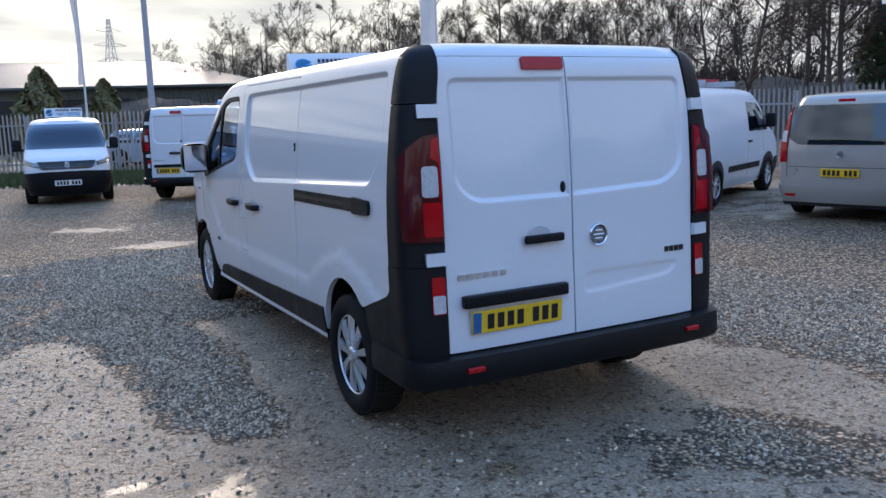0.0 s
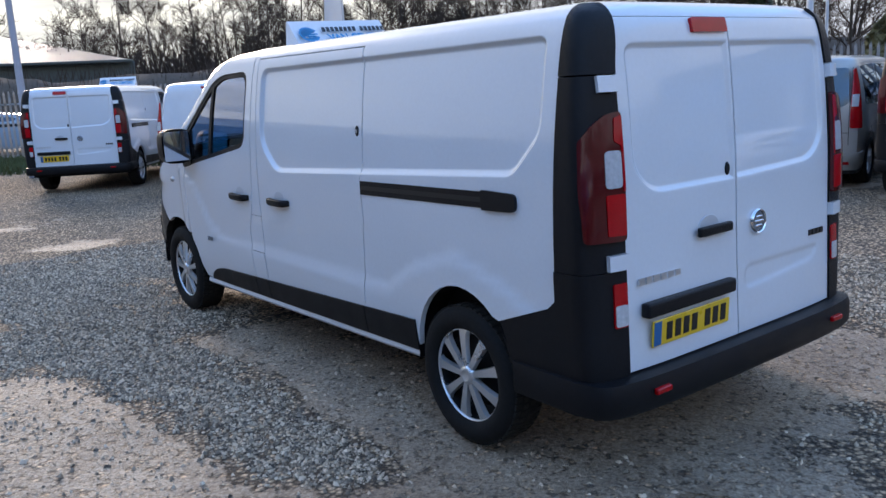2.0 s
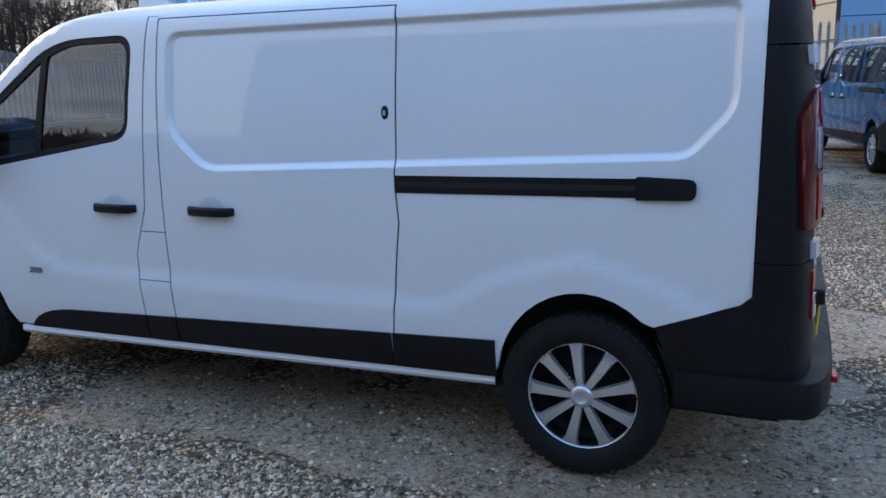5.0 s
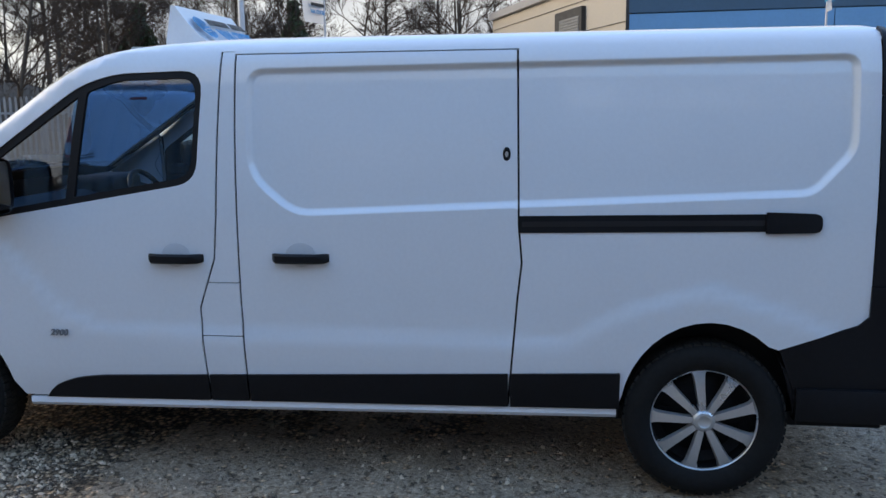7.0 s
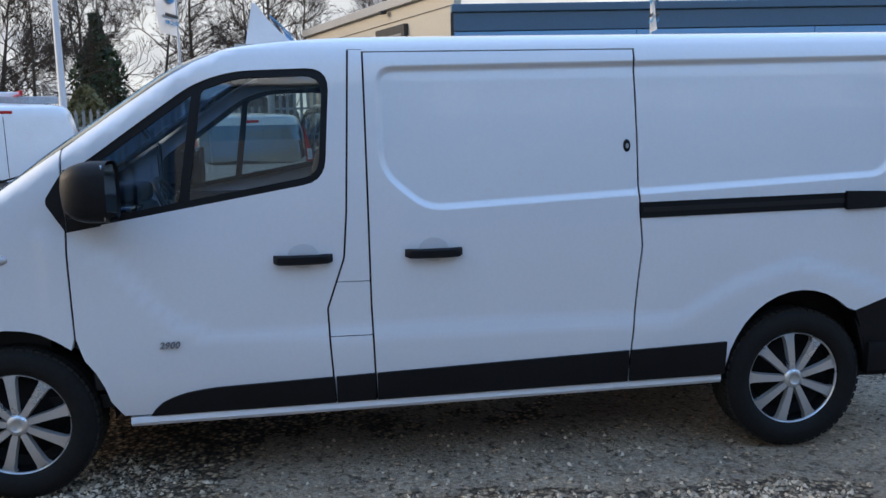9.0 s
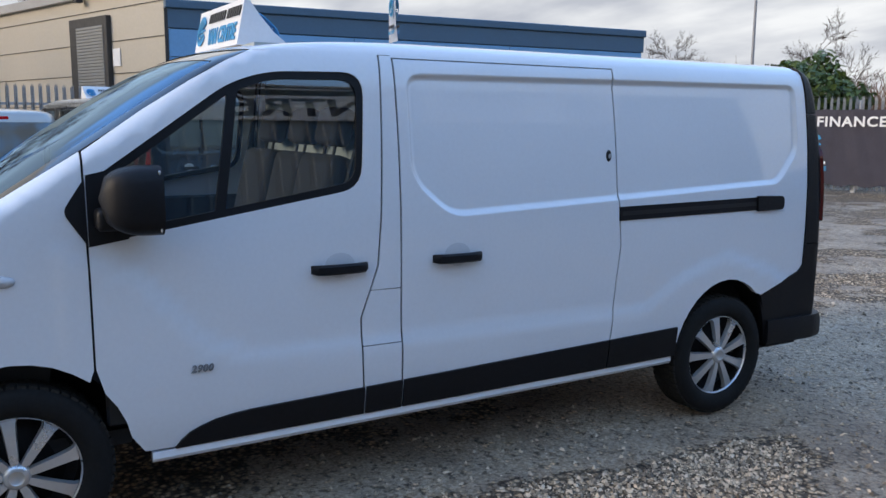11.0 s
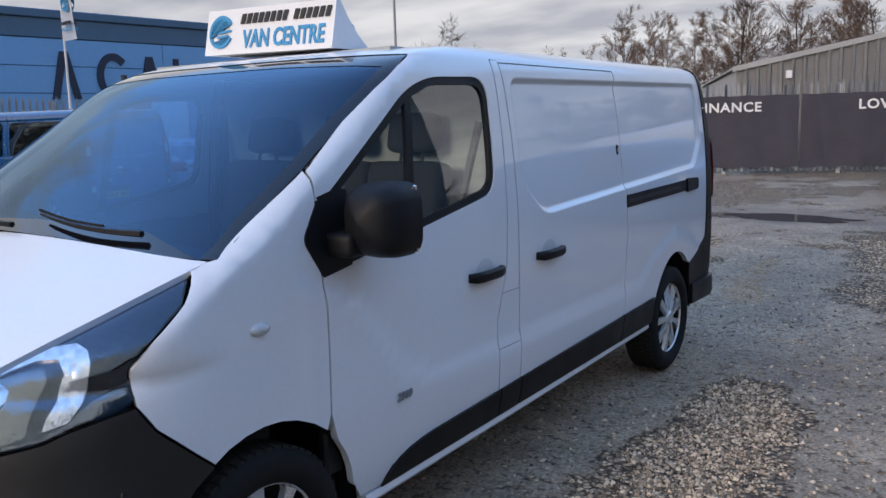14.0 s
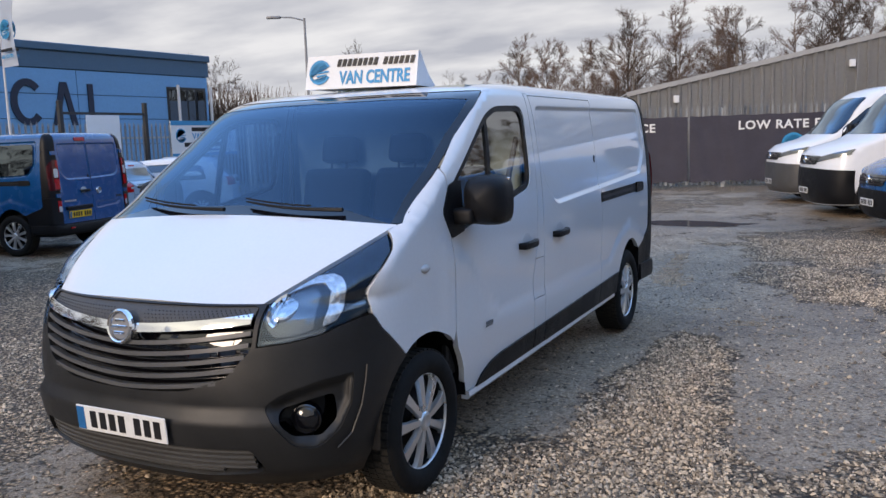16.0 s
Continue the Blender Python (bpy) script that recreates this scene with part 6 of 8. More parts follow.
    for rl, s in zip(rails, (1, -1)):
        f = (lambda a, b: S(a, b)) if s > 0 else (lambda a, b: Vector((-S(a, b).x, a, b)))
        # flat black strip on the rail in place of a shaded groove
        sheet("rail_slot", [(1.735, 1.172), (1.735, 1.150), (0.78, 1.162), (0.78, 1.184)], f, INK, rl, [], 0.1, 0.03, depth=0.0, off=0.006)
        cap = rounded([(0.775, 1.216), (0.775, 1.130), (0.565, 1.136), (0.565, 1.210)], [0.005, 0.005, 0.03, 0.03])
        sheet("rail_cap", cap, f, PLASTIC, rl, [], 0.04, depth=0.02, off=0.016)
    # rear: black corners, lamps, doors
    R = VAN.rear
    sr = VAN.s_rear
    DOOR_S = 0.762

    def corner(z0, z1, n=8, s_in=DOOR_S + 0.006):
        zs = np.linspace(z0, z1, n)
        return [(-s_in, z) for z in zs] + [(-sr(black_v - 0.004, z), z) for z in zs[::-1]]

    door_edge = lambda z: DOOR_S - 0.030 * ease((z - 1.62) / 0.26)
    inner = lambda z: min(door_edge(z) + 0.006, sr(black_v, z) - 0.06)
    cz = list(np.linspace(1.668, 1.874, 7)) + [1.882, 1.90, 1.915, 1.928]
    cap = [(-inner(z), z) for z in cz] + [(-sr(black_v - 0.004, z), z) for z in cz[::-1]]
    sheet("corner_cap", cap, R, PLASTIC, van, [], 0.03, depth=0.02, off=0.008, mirror=True)
    lamp_p = rounded([(-0.774, 1.530), (-0.774, 1.04), (-0.956, 1.045), (-0.964, 1.25), (-0.952, 1.425), (-0.91, 1.475), (-0.85, 1.518)], 0.02)
    col = [(-DOOR_S - 0.006, 0.99), (-DOOR_S - 0.006, 1.595), (-0.86, 1.597), (-0.86, 1.662)] + [(-sr(black_v - 0.004, z), z) for z in np.linspace(1.662, 0.925, 8)] + [(-0.865, 0.925), (-0.865, 0.99)]
    sheet("corner_panel", col, R, PLASTIC, van, [lamp_p], 0.03, depth=0.03, off=0.006, mirror=True)
    tail_l = sheet("tail_light", lamp_p, R, LENS_DEEP, van, [], 0.025, depth=0.045, off=0.024, mirror=True, label="tall red rear lamp cluster with a clear section")
    for t, s in zip(tail_l, (1, -1)):
        f = (lambda a, b: R(a, b)) if s > 0 else (lambda a, b: R(-a, b))
        sheet("brake_lens", rounded([(-0.778, 1.222), (-0.778, 1.062), (-0.866, 1.066), (-0.868, 1.222)], 0.01), f, LENS_RED, t, [], 0.03, depth=0.01, off=0.028)
        sheet("clear_lens", rounded([(-0.790, 1.385), (-0.790, 1.245), (-0.868, 1.245), (-0.864, 1.385)], 0.02), f, LENS_CLEAR, t, [], 0.03, depth=0.01, off=0.028)
        sheet("upper_lens", rounded([(-0.776, 1.515), (-0.776, 1.230), (-0.786, 1.230), (-0.786, 1.400), (-0.820, 1.420), (-0.812, 1.505)], 0.006), f, LENS_RED, t, [], 0.03, depth=0.01, off=0.028)
    for z0, z1 in ((1.600, 1.660), (0.928, 0.988)):
        sheet("hinge_cover", [(-DOOR_S - 0.006, z0), (-DOOR_S - 0.006, z1), (-0.862, z1), (-0.862, z0)], R, PAINT_WHITE, van, [], 0.03, depth=0.035, off=0.026, mirror=True)
    low = [(-DOOR_S - 0.006, 0.46), (-DOOR_S - 0.006, 0.922)] + [(-sr(black_v, z), z) for z in (0.922, 0.80)] + [(-sr(0.40, 0.768), 0.765), (-sr(0.695, 0.657), 0.655)] + [(-sr(p[0], p[1]), p[1]) for p in ARCH_R if p[0] < 0.70 and 0.36 < p[1] < 0.66][::-1] + [(-sr(0.615, 0.36), 0.355), (-DOOR_S - 0.006, 0.355)]
    lows = sheet("rear_corner_guard", low, R, PLASTIC, van, [], 0.04, depth=0.03, off=0.008, mirror=True)
    for t, s in zip(lows, (1, -1)):
        f = (lambda a, b: R(a, b)) if s > 0 else (lambda a, b: R(-a, b))
        rl = sheet("lower_lamp", rounded([(-0.775, 0.875), (-0.775, 0.70), (-0.842, 0.70), (-0.840, 0.875)], 0.01), f, LENS_RED, t, [], 0.03, depth=0.02, off=0.016)
        sheet("reversing_lens", rounded([(-0.778, 0.790), (-0.778, 0.705), (-0.838, 0.705), (-0.838, 0.790)], 0.012), f, LENS_CLEAR, rl, [], 0.03, depth=0.01, off=0.020)
    SPLIT = -0.045
    press_l = rounded([(-0.70, 1.775), (-0.70, 1.30), (-0.60, 1.205), (-0.06, 1.205), (-0.06, 1.775)], [0.05, 0.08, 0.08, 0.001, 0.001])
    press_r = rounded([(-0.03, 1.775), (-0.03, 1.205), (0.58, 1.225), (0.70, 1.32), (0.70, 1.775)], [0.001, 0.001, 0.08, 0.08, 0.05])
    scoop = rounded([(0.02, 0.80), (0.02, 0.70), (0.60, 0.74), (0.66, 0.80)], 0.05)

    def rear_form(s, z):
        p = R(s, z)
        o = 0.0
        if z > 1.1:
            o = 0.016 * ease((edge_distance(press_l if s < SPLIT else press_r, s, z) + 0.010) / 0.026)
        elif s > 0 and 0.6 < z < 0.85:
            o = 0.008 * ease((edge_distance(scoop, s, z) + 0.02) / 0.04)
        return p + Vector((0, o, 0))

    rear_rings = ring_points(press_l, (-0.02, -0.01, 0.0, 0.01, 0.02)) + ring_points(press_r, (-0.02, -0.01, 0.0, 0.01, 0.02)) + ring_points(scoop, (-0.02, 0.0, 0.02))
    doors = []
    for a, b in ((-DOOR_S, SPLIT - G), (SPLIT + G, DOOR_S)):
        rise = list(np.linspace(1.62, 1.878, 6))
        left = [(a if b > 0 else -door_edge(z), z) for z in rise[::-1]]
        right = [(b if b < 0 else door_edge(z), z) for z in rise]
        doors.append(sheet("rear_door", [(a, 0.505), (b, 0.505)] + right + left, rear_form, PAINT_WHITE, van, [], 0.045, depth=0.03, extra=rear_rings, lean=(0.1, 0.35, 0.1)))
    dl, dr = doors
    hl = rounded([(-0.30, 1.872), (-0.30, 1.815), (-0.062, 1.815), (-0.062, 1.872)], 0.01)
    sheet("high_brake_light", hl, R, LENS_RED, dl, [], 0.04, 0.03, depth=0.02, off=0.014, label="red high-level brake light")
    p = rear_form(-0.225, 1.005)
    part("rear_handle", to_mesh(box_bm(-0.345, -0.115, p.y - 0.034, p.y - 0.01, 0.985, 1.027, 0.012, 3), "handle", 60), PLASTIC, dl, "black rear door handle")
    part("handle_cup", to_mesh(lathe_bm([(0.0, 0.001), (0.05, 0.003), (0.062, 0.004), (0.066, 0.0)], 24, "z"), "cup", 50), HANDLE_CUP, dl, "", Matrix.Translation((-0.25, p.y, 1.02)) @ Matrix.Rotation(radians(90), 4, 'X') @ Matrix.Diagonal((1.1, 0.75, 1, 1)))
    q = rear_form(-0.088, 1.244)
    part("lock", to_mesh(lathe_bm([(0.0, 0.008), (0.014, 0.007), (0.018, 0.0)], 18, "z"), "lock", 40), PLASTIC, dl, "", Matrix.Translation(q) @ Matrix.Rotation(radians(90), 4, 'X') @ Matrix.Diagonal((0.9, 1.7, 1, 1)))
    part("tailgate_bar", to_mesh(box_bm(-0.695, -0.10, R(0, 0.75).y - 0.035, R(0, 0.75).y + 0.01, 0.715, 0.775, 0.012, 3), "bar", 60), PLASTIC, dl, "black plate-lamp bar")
    number_plate(dl, pose(-0.395, R(0, 0.64).y - 0.012, 0.640, 3, 0, 0), PLATE_Y)
    for i in range(6):
        x = -0.71 + 0.046 * i
        part("badge_bar", box_bm(x, x + 0.034, -0.006, 0.0, -0.013, 0.013), SILVER, dl, "", Matrix.Translation((0, R(-0.6, 0.865).y - 0.001, 0.862)))
    for i in range(4):
        x = 0.56 + 0.035 * i
        part("badge_bar", box_bm(x, x + 0.026, -0.006, 0.0, -0.014, 0.014), PLASTIC_GREY, dr, "", Matrix.Translation((0, R(0.6, 0.86).y + 0.001, 0.868)))
    q = R(0.107, 0.992)
    round_badge(dr, Matrix.Translation(q) @ Matrix.Rotation(radians(90), 4, 'X'), 0.058)
    # rear bumper
    u, v, a = VAN.outline(0.45)
    idx = [i for i in range(len(v)) if v[i] < 0.62]
    pts = [(-float(u[i]), float(v[i])) for i in idx]
    pts = [(-float(VAN.half(0.62, 0.45)), 0.62)] + pts
    pts = [q for i, q in enumerate(pts) if i == 0 or math.dist(q, pts[i - 1]) > 0.012]
    full = pts + [(-x, y) for x, y in pts[::-1]]
    norm = []
    for i in range(len(full)):
        p0, p1 = Vector(full[max(i - 1, 0)]), Vector(full[min(i + 1, len(full) - 1)])
        t = (p1 - p0).normalized()
        norm.append((t.y, -t.x))
    reach = [0.135 * ease((0.34 - p[1]) / 0.18) for p in full]
    norm = [(n[0] * (0.028 + 0.029 * (r / 0.135)) / 0.1, n[1] * (0.028 + 0.046 * (r / 0.135)) / 0.1) for n, r in zip(norm, reach)]
    norm = [(-n[0], -n[1]) if (n[0] * (f[0]) + n[1] * (f[1] - 1.5)) < 0 else n for n, f in zip(norm, full)]
    rb = sweep(full, norm, [(-0.02, 0.35), (0.085, 0.355), (0.105, 0.375), (0.105, 0.455), (0.09, 0.492), (-0.02, 0.498)], "rear_bumper", PLASTIC, van, "black plastic rear bumper and step")
    for s in (-1, 1):
        part("reflector", to_mesh(box_bm(s * 0.675 - 0.045, s * 0.675 + 0.045, 0.052, 0.075, 0.425, 0.45, 0.004, 1), "refl"), LENS_RED, rb, "red reflector")
    # underbody, arches, wheels
    part("floor_pan", to_mesh(box_bm(-0.86, 0.86, 0.25, 4.0, 0.30, 0.36), "pan"), WHEEL_DARK, van)
    part("floor_pan", to_mesh(box_bm(-0.55, 0.55, 4.0, 5.15, 0.27, 0.40), "pan"), WHEEL_DARK, van)
    for s in (-1, 1):
        for cy, ar in ((4.466, ARCH_F), (0.968, ARCH_R)):
            bm = bmesh.new()
            outer = [(cy + (p[0] - cy) * 1.02, p[1] + 0.012 if p[1] > 0.36 else 0.335) for p in ar]
            rows = [[bm.verts.new((s * x, a, b)) for a, b in outer] for x in (0.945, 0.60)]
            for i in range(len(outer) - 1):
                bm.faces.new((rows[0][i], rows[0][i + 1], rows[1][i + 1], rows[1][i]))
            bm.faces.new(rows[1])
            part("arch_liner", bm, WHEEL_DARK, van)
        wheel(van, s * 0.848, 4.466, WHEEL_R, s, turn=0.1 if s < 0 else 0.3)
        wheel(van, s * 0.850, 0.974, WHEEL_R, s, turn=0.05 if s < 0 else 0.2)
        # dark box added unseen inside the van, and cab roof, so seams read dark
    part("bulkhead", to_mesh(box_bm(-0.83, 0.83, 2.96, 2.99, 0.36, 1.84), "bulkhead"), CAB_GREY, van, "pale grey cab bulkhead")
    part("load_bay_mask", to_mesh(box_bm(-0.80, 0.80, 0.42, 2.9, 0.37, 1.80), "lining"), WHEEL_DARK, van)
    # cab
    part("cab_floor", to_mesh(box_bm(-0.85, 0.85, 3.0, 4.85, 0.36, 0.42), "floor"), DASH, van)
    bm = prism_bm([(4.62, 0.5), (4.58, 1.12), (4.50, 1.175), (4.38, 1.20), (4.22, 1.15), (4.16, 1.02), (4.30, 0.85), (4.36, 0.5)], 1.66, "x", -0.83)
    bmesh.ops.bevel(bm, geom=[e for e in bm.edges if abs(e.verts[0].co.x - e.verts[1].co.x) > 1], offset=0.03, segments=3, affect='EDGES')
    dash = part("dashboard", to_mesh(bm, "dash", 40), DASH, van, "dark grey dashboard")
    part("instrument_hood", to_mesh(box_bm(0.22, 0.58, 4.16, 4.42, 1.15, 1.265, 0.05, 3), "hood", 60), DASH, dash)
    part("centre_screen", to_mesh(box_bm(-0.14, 0.14, 4.13, 4.2, 0.98, 1.17, 0.012, 2), "screen", 60), PLASTIC_DARK, dash)
    bm = bmesh.new()
    ringp = [(0.185 * math.cos(t), 0.185 * math.sin(t), 0) for t in np.linspace(0, 2 * math.pi, 29)]
    tube_bm(ringp, 0.016, 8, bm, caps=False)
    for t in (radians(-90), radians(20), radians(160)):
        tube_bm([(0.03 * math.cos(t), 0.03 * math.sin(t), -0.02), (0.18 * math.cos(t), 0.18 * math.sin(t), 0)], 0.014, 6, bm)
    sw = part("steering_wheel", to_mesh(bm, "wheel", 60), PLASTIC, van, "black steering wheel", pose(0.40, 4.02, 1.115, 62, 0, 0))
    part("airbag_cover", to_mesh(lathe_bm([(0, 0.01), (0.05, 0.006), (0.065, -0.02), (0.05, -0.05)], 18, "z"), "hub", 50), DASH, sw)
    for x, w in ((0.42, 0.50), (-0.10, 0.42), (-0.50, 0.44)):
        seat = part("seat", to_mesh(box_bm(x - w / 2, x + w / 2, 3.20, 3.72, 0.72, 0.88, 0.06, 3), "cushion", 60), FABRIC_SEAT, van, "dark grey cloth seat")
        bm = box_bm(x - w / 2 + 0.01, x + w / 2 - 0.01, -0.07, 0.07, 0.0, 0.62, 0.06, 3)
        bmesh.ops.transform(bm, matrix=Matrix.Translation((0, 3.25, 0.85)) @ Matrix.Rotation(radians(14), 4, 'X'), verts=bm.verts)
        part("backrest", to_mesh(bm, "back", 60), FABRIC_SEAT, seat)
        bm = box_bm(x - 0.13, x + 0.13, -0.05, 0.05, 0.66, 0.84, 0.045, 3)
        for dx in (-0.06, 0.06):
            tube_bm([(x + dx, 0, 0.58), (x + dx, 0, 0.70)], 0.008, 6, bm)
        bmesh.ops.transform(bm, matrix=Matrix.Translation((0, 3.25, 0.85)) @ Matrix.Rotation(radians(14), 4, 'X'), verts=bm.verts)
        part("headrest", to_mesh(bm, "rest", 60), FABRIC_SEAT, seat)
    for s, d in zip((-1, 1), front_door):
        part("door_card", to_mesh(box_bm(min(s * 0.86, s * 0.90), max(s * 0.86, s * 0.90), 3.1, 4.15, 0.45, 1.17, 0.01, 1), "card"), DASH, d)
        part("seat_belt", tube_bm([(s * 0.84, 3.06, 1.62), (s * 0.78, 3.16, 1.2), (s * 0.76, 3.22, 0.85)], 0.018, 4), PLASTIC_GREY, van)
    part("headlining", to_mesh(box_bm(-0.72, 0.72, 3.0, 3.5, 1.90, 1.92), "lining"), CAB_GREY, van)
    return van


van = build_van()


def letter_bars(parent, count, x0, x1, height, m, slant=0.22):
    """A word of plain upright bars, one for each letter."""
    pitch = (x1 - x0) / count
    w, k = pitch * 0.33, height / 2
    data = to_mesh(prism_bm([(-w - slant * k, -k), (w - slant * k, -k), (w + slant * k, k), (-w + slant * k, k)], 0.004, "y", -0.004), "bar")
    for i in range(count):
        part("bar", data, INK, parent, "", m @ Matrix.Translation((x0 + pitch * (i + 0.5), 0, 0)))


def roof_sign(m, label):
    """A folded board, steep in front and sloping behind, with print on both faces."""
    sg = thing("roof_sign", m, label, "sign", "roof signs")
    w, h = 0.77, 0.20
    prof = [(-0.120, 0.0), (-0.080, h), (-0.062, h), (-0.010, 0.128), (0.050, 0.062), (0.130, 0.0)]
    part("board", prism_bm(prof, w, "x", -w / 2), SIGN_WHITE, sg)
    for turn, mid, lean in ((0, -0.102, 11.3), (180, -0.045, 47.0)):
        face = pose(0, 0, 0, 0, 0, turn) @ Matrix.Translation((0, mid, h / 2)) @ Matrix.Rotation(radians(-lean), 4, 'X')
        spell("letter", lettering("VAN CENTRE", 0.108, 0.003, 1.0), PRINT_BLUE, sg, "", face @ Matrix.Translation((0.10, -0.002, -0.042)) @ Matrix.Diagonal((0.74, 1, 1, 1)))
        up = face @ Matrix.Translation((0, -0.001, 0.052))
        letter_bars(sg, 8, -0.165, 0.125, 0.044, up)
        letter_bars(sg, 6, 0.155, 0.370, 0.044, up)
        part("emblem", emblem_bm(0.075), PRINT_BLUE, sg, "", face @ Matrix.Translation((-0.285, -0.002, 0.0)))
    return sg


van_sign = roof_sign(pose(2.525, 6.390, 1.944, 0, 1.2, 181), "white folded sign board on the van's roof")

# ---- the other vehicles ----
def heading(px, py, hx, hy, back):
    """A pose whose local +y runs along (hx, hy), with the rear axle's middle at (px, py), back metres from the origin."""
    n = math.hypot(hx, hy)
    hx, hy = hx / n, hy / n
    return Matrix.Translation((px - hx * back, py - hy * back, 0)) @ Matrix.Rotation(math.atan2(-hx, hy), 4, 'Z')


def sister_van(m, paint, label, windows=False, rear_glass=True):
    """The same model of van in another colour."""
    o = copy_thing(van, m)
    tagged(o, label, "van", "parked vans")
    o.name = "panel_van"
    for c in o.children_recursive:
        if c.type == 'MESH' and c.data.materials and c.data.materials[0] is PAINT_WHITE and paint is not PAINT_WHITE:
            c.material_slots[0].link = 'OBJECT'
            c.material_slots[0].material = paint
    if windows:
        R = VAN.rear
        for a, b in ((-0.70, -0.07), (-0.02, 0.70)) if rear_glass else ():
            sheet("rear_window", rounded([(a, 1.78), (a, 1.30), (b, 1.30), (b, 1.78)], 0.05), R, GLASS_DARK, o, [], 0.12, depth=0.01, off=0.006)
        sheet("side_window", rounded([(2.86, 1.77), (2.86, 1.28), (1.86, 1.26), (1.86, 1.77)], 0.06), VAN.side, GLASS_DARK, o, [], 0.12, depth=0.01, off=0.022, mirror=True)
        sheet("side_window", rounded([(1.68, 1.77), (1.68, 1.26), (0.62, 1.30), (0.50, 1.45), (0.50, 1.77)], 0.06), VAN.side, GLASS_DARK, o, [], 0.12, depth=0.01, off=0.022, mirror=True)
    return o


van_white = sister_van(heading(3.90, 18.40, 0.55, 0.84, 0.968), PAINT_WHITE, "white panel van with black rear corners parked facing the fence")
van_black = sister_van(heading(10.54, 5.12, 0.965, 0.26, 0.968), PAINT_BLACK, "glossy black passenger van with dark rear glass", True)
van_blue = sister_van(heading(12.20, 1.27, 0.98, 0.20, 0.968), PAINT_NAVY, "deep blue van with dark side glass and plain rear doors", True, False)


def hull_for(L, W, H, nose_h, screen_foot, screen_top, tail_lean=0.10, round_top=0.16):
    """A plain vehicle's form: bonnet from the nose's height back to the screen's foot (v, z), then up to its top (v, z)."""
    (fv, fz), (tv, tz) = screen_foot, screen_top
    wide = table((0.18, W * 0.90), (0.4, W * 0.975), (0.8, W), (1.05, W * 0.985), (H - round_top * 1.6, W * 0.88), (H - round_top * 0.55, W * 0.80), (H - round_top * 0.2, W * 0.62), (H - 0.02, W * 0.35), (H, 0.0))
    nose = table((0.18, L - 0.12), (0.4, L - 0.02), (0.6, L), (nose_h - 0.08, L - 0.06), (nose_h, L - 0.16), (fz, fv), (tz, tv), (H - 0.03, tv - 0.6), (H, L * 0.4))
    nose_r = table((0.18, 0.5), (nose_h - 0.05, 0.55), (fz, 0.30), (tz, 0.26), (H, 0.4))
    tail = table((0.18, 0.10), (0.5, 0.03), (0.9, 0.03), (H - 0.35, 0.05 + tail_lean * 0.6), (H - 0.08, 0.08 + tail_lean), (H, 0.9))
    return Hull(wide, nose, nose_r, tail, 0.12)


def loft(h, H, z0=0.22, levels=26):
    zs = np.concatenate([np.linspace(z0, H - 0.22, levels - 9), H - 0.22 * (1 - np.linspace(0, 1, 10)[1:]) ** 1.6])
    bm = bmesh.new()
    rings = []
    for z in zs[:-1]:
        u, v, a = h.outline(z)
        s = np.concatenate([np.linspace(0, a[-1] * 0.28, 16), np.linspace(a[-1] * 0.28, a[-1] * 0.85, 9)[1:], np.linspace(a[-1] * 0.85, a[-1], 12)[1:]])
        pts = [(float(np.interp(q, a, u)), float(np.interp(q, a, v)), float(z)) for q in s]
        pts = pts + [(-x, y, zz) for x, y, zz in pts[-2:0:-1]]
        rings.append([bm.verts.new(p) for p in pts])
    n = len(rings[0])
    for a, b in zip(rings, rings[1:]):
        for i in range(n):
            bm.faces.new((a[i], a[(i + 1) % n], b[(i + 1) % n], b[i]))
    bm.faces.new(rings[-1])
    bmesh.ops.recalc_face_normals(bm, faces=bm.faces[:])
    return to_mesh(bm, "body", 50)


WHEELS = {}


def road_wheel(parent, x, v, r, side, style):
    key = (r, side, style)
    if key not in WHEELS:
        WHEELS[key] = wheel(parent, x, v, r, side, WHEEL_DARK, *((SILVER, 10) if style == "alloy" else (SILVER, 7) if style == "trim" else (WHEEL_DARK, 8)), rim_r=r * 0.64)
        return
    w = copy_thing(WHEELS[key], pose(x, v, r))
    w.parent = parent


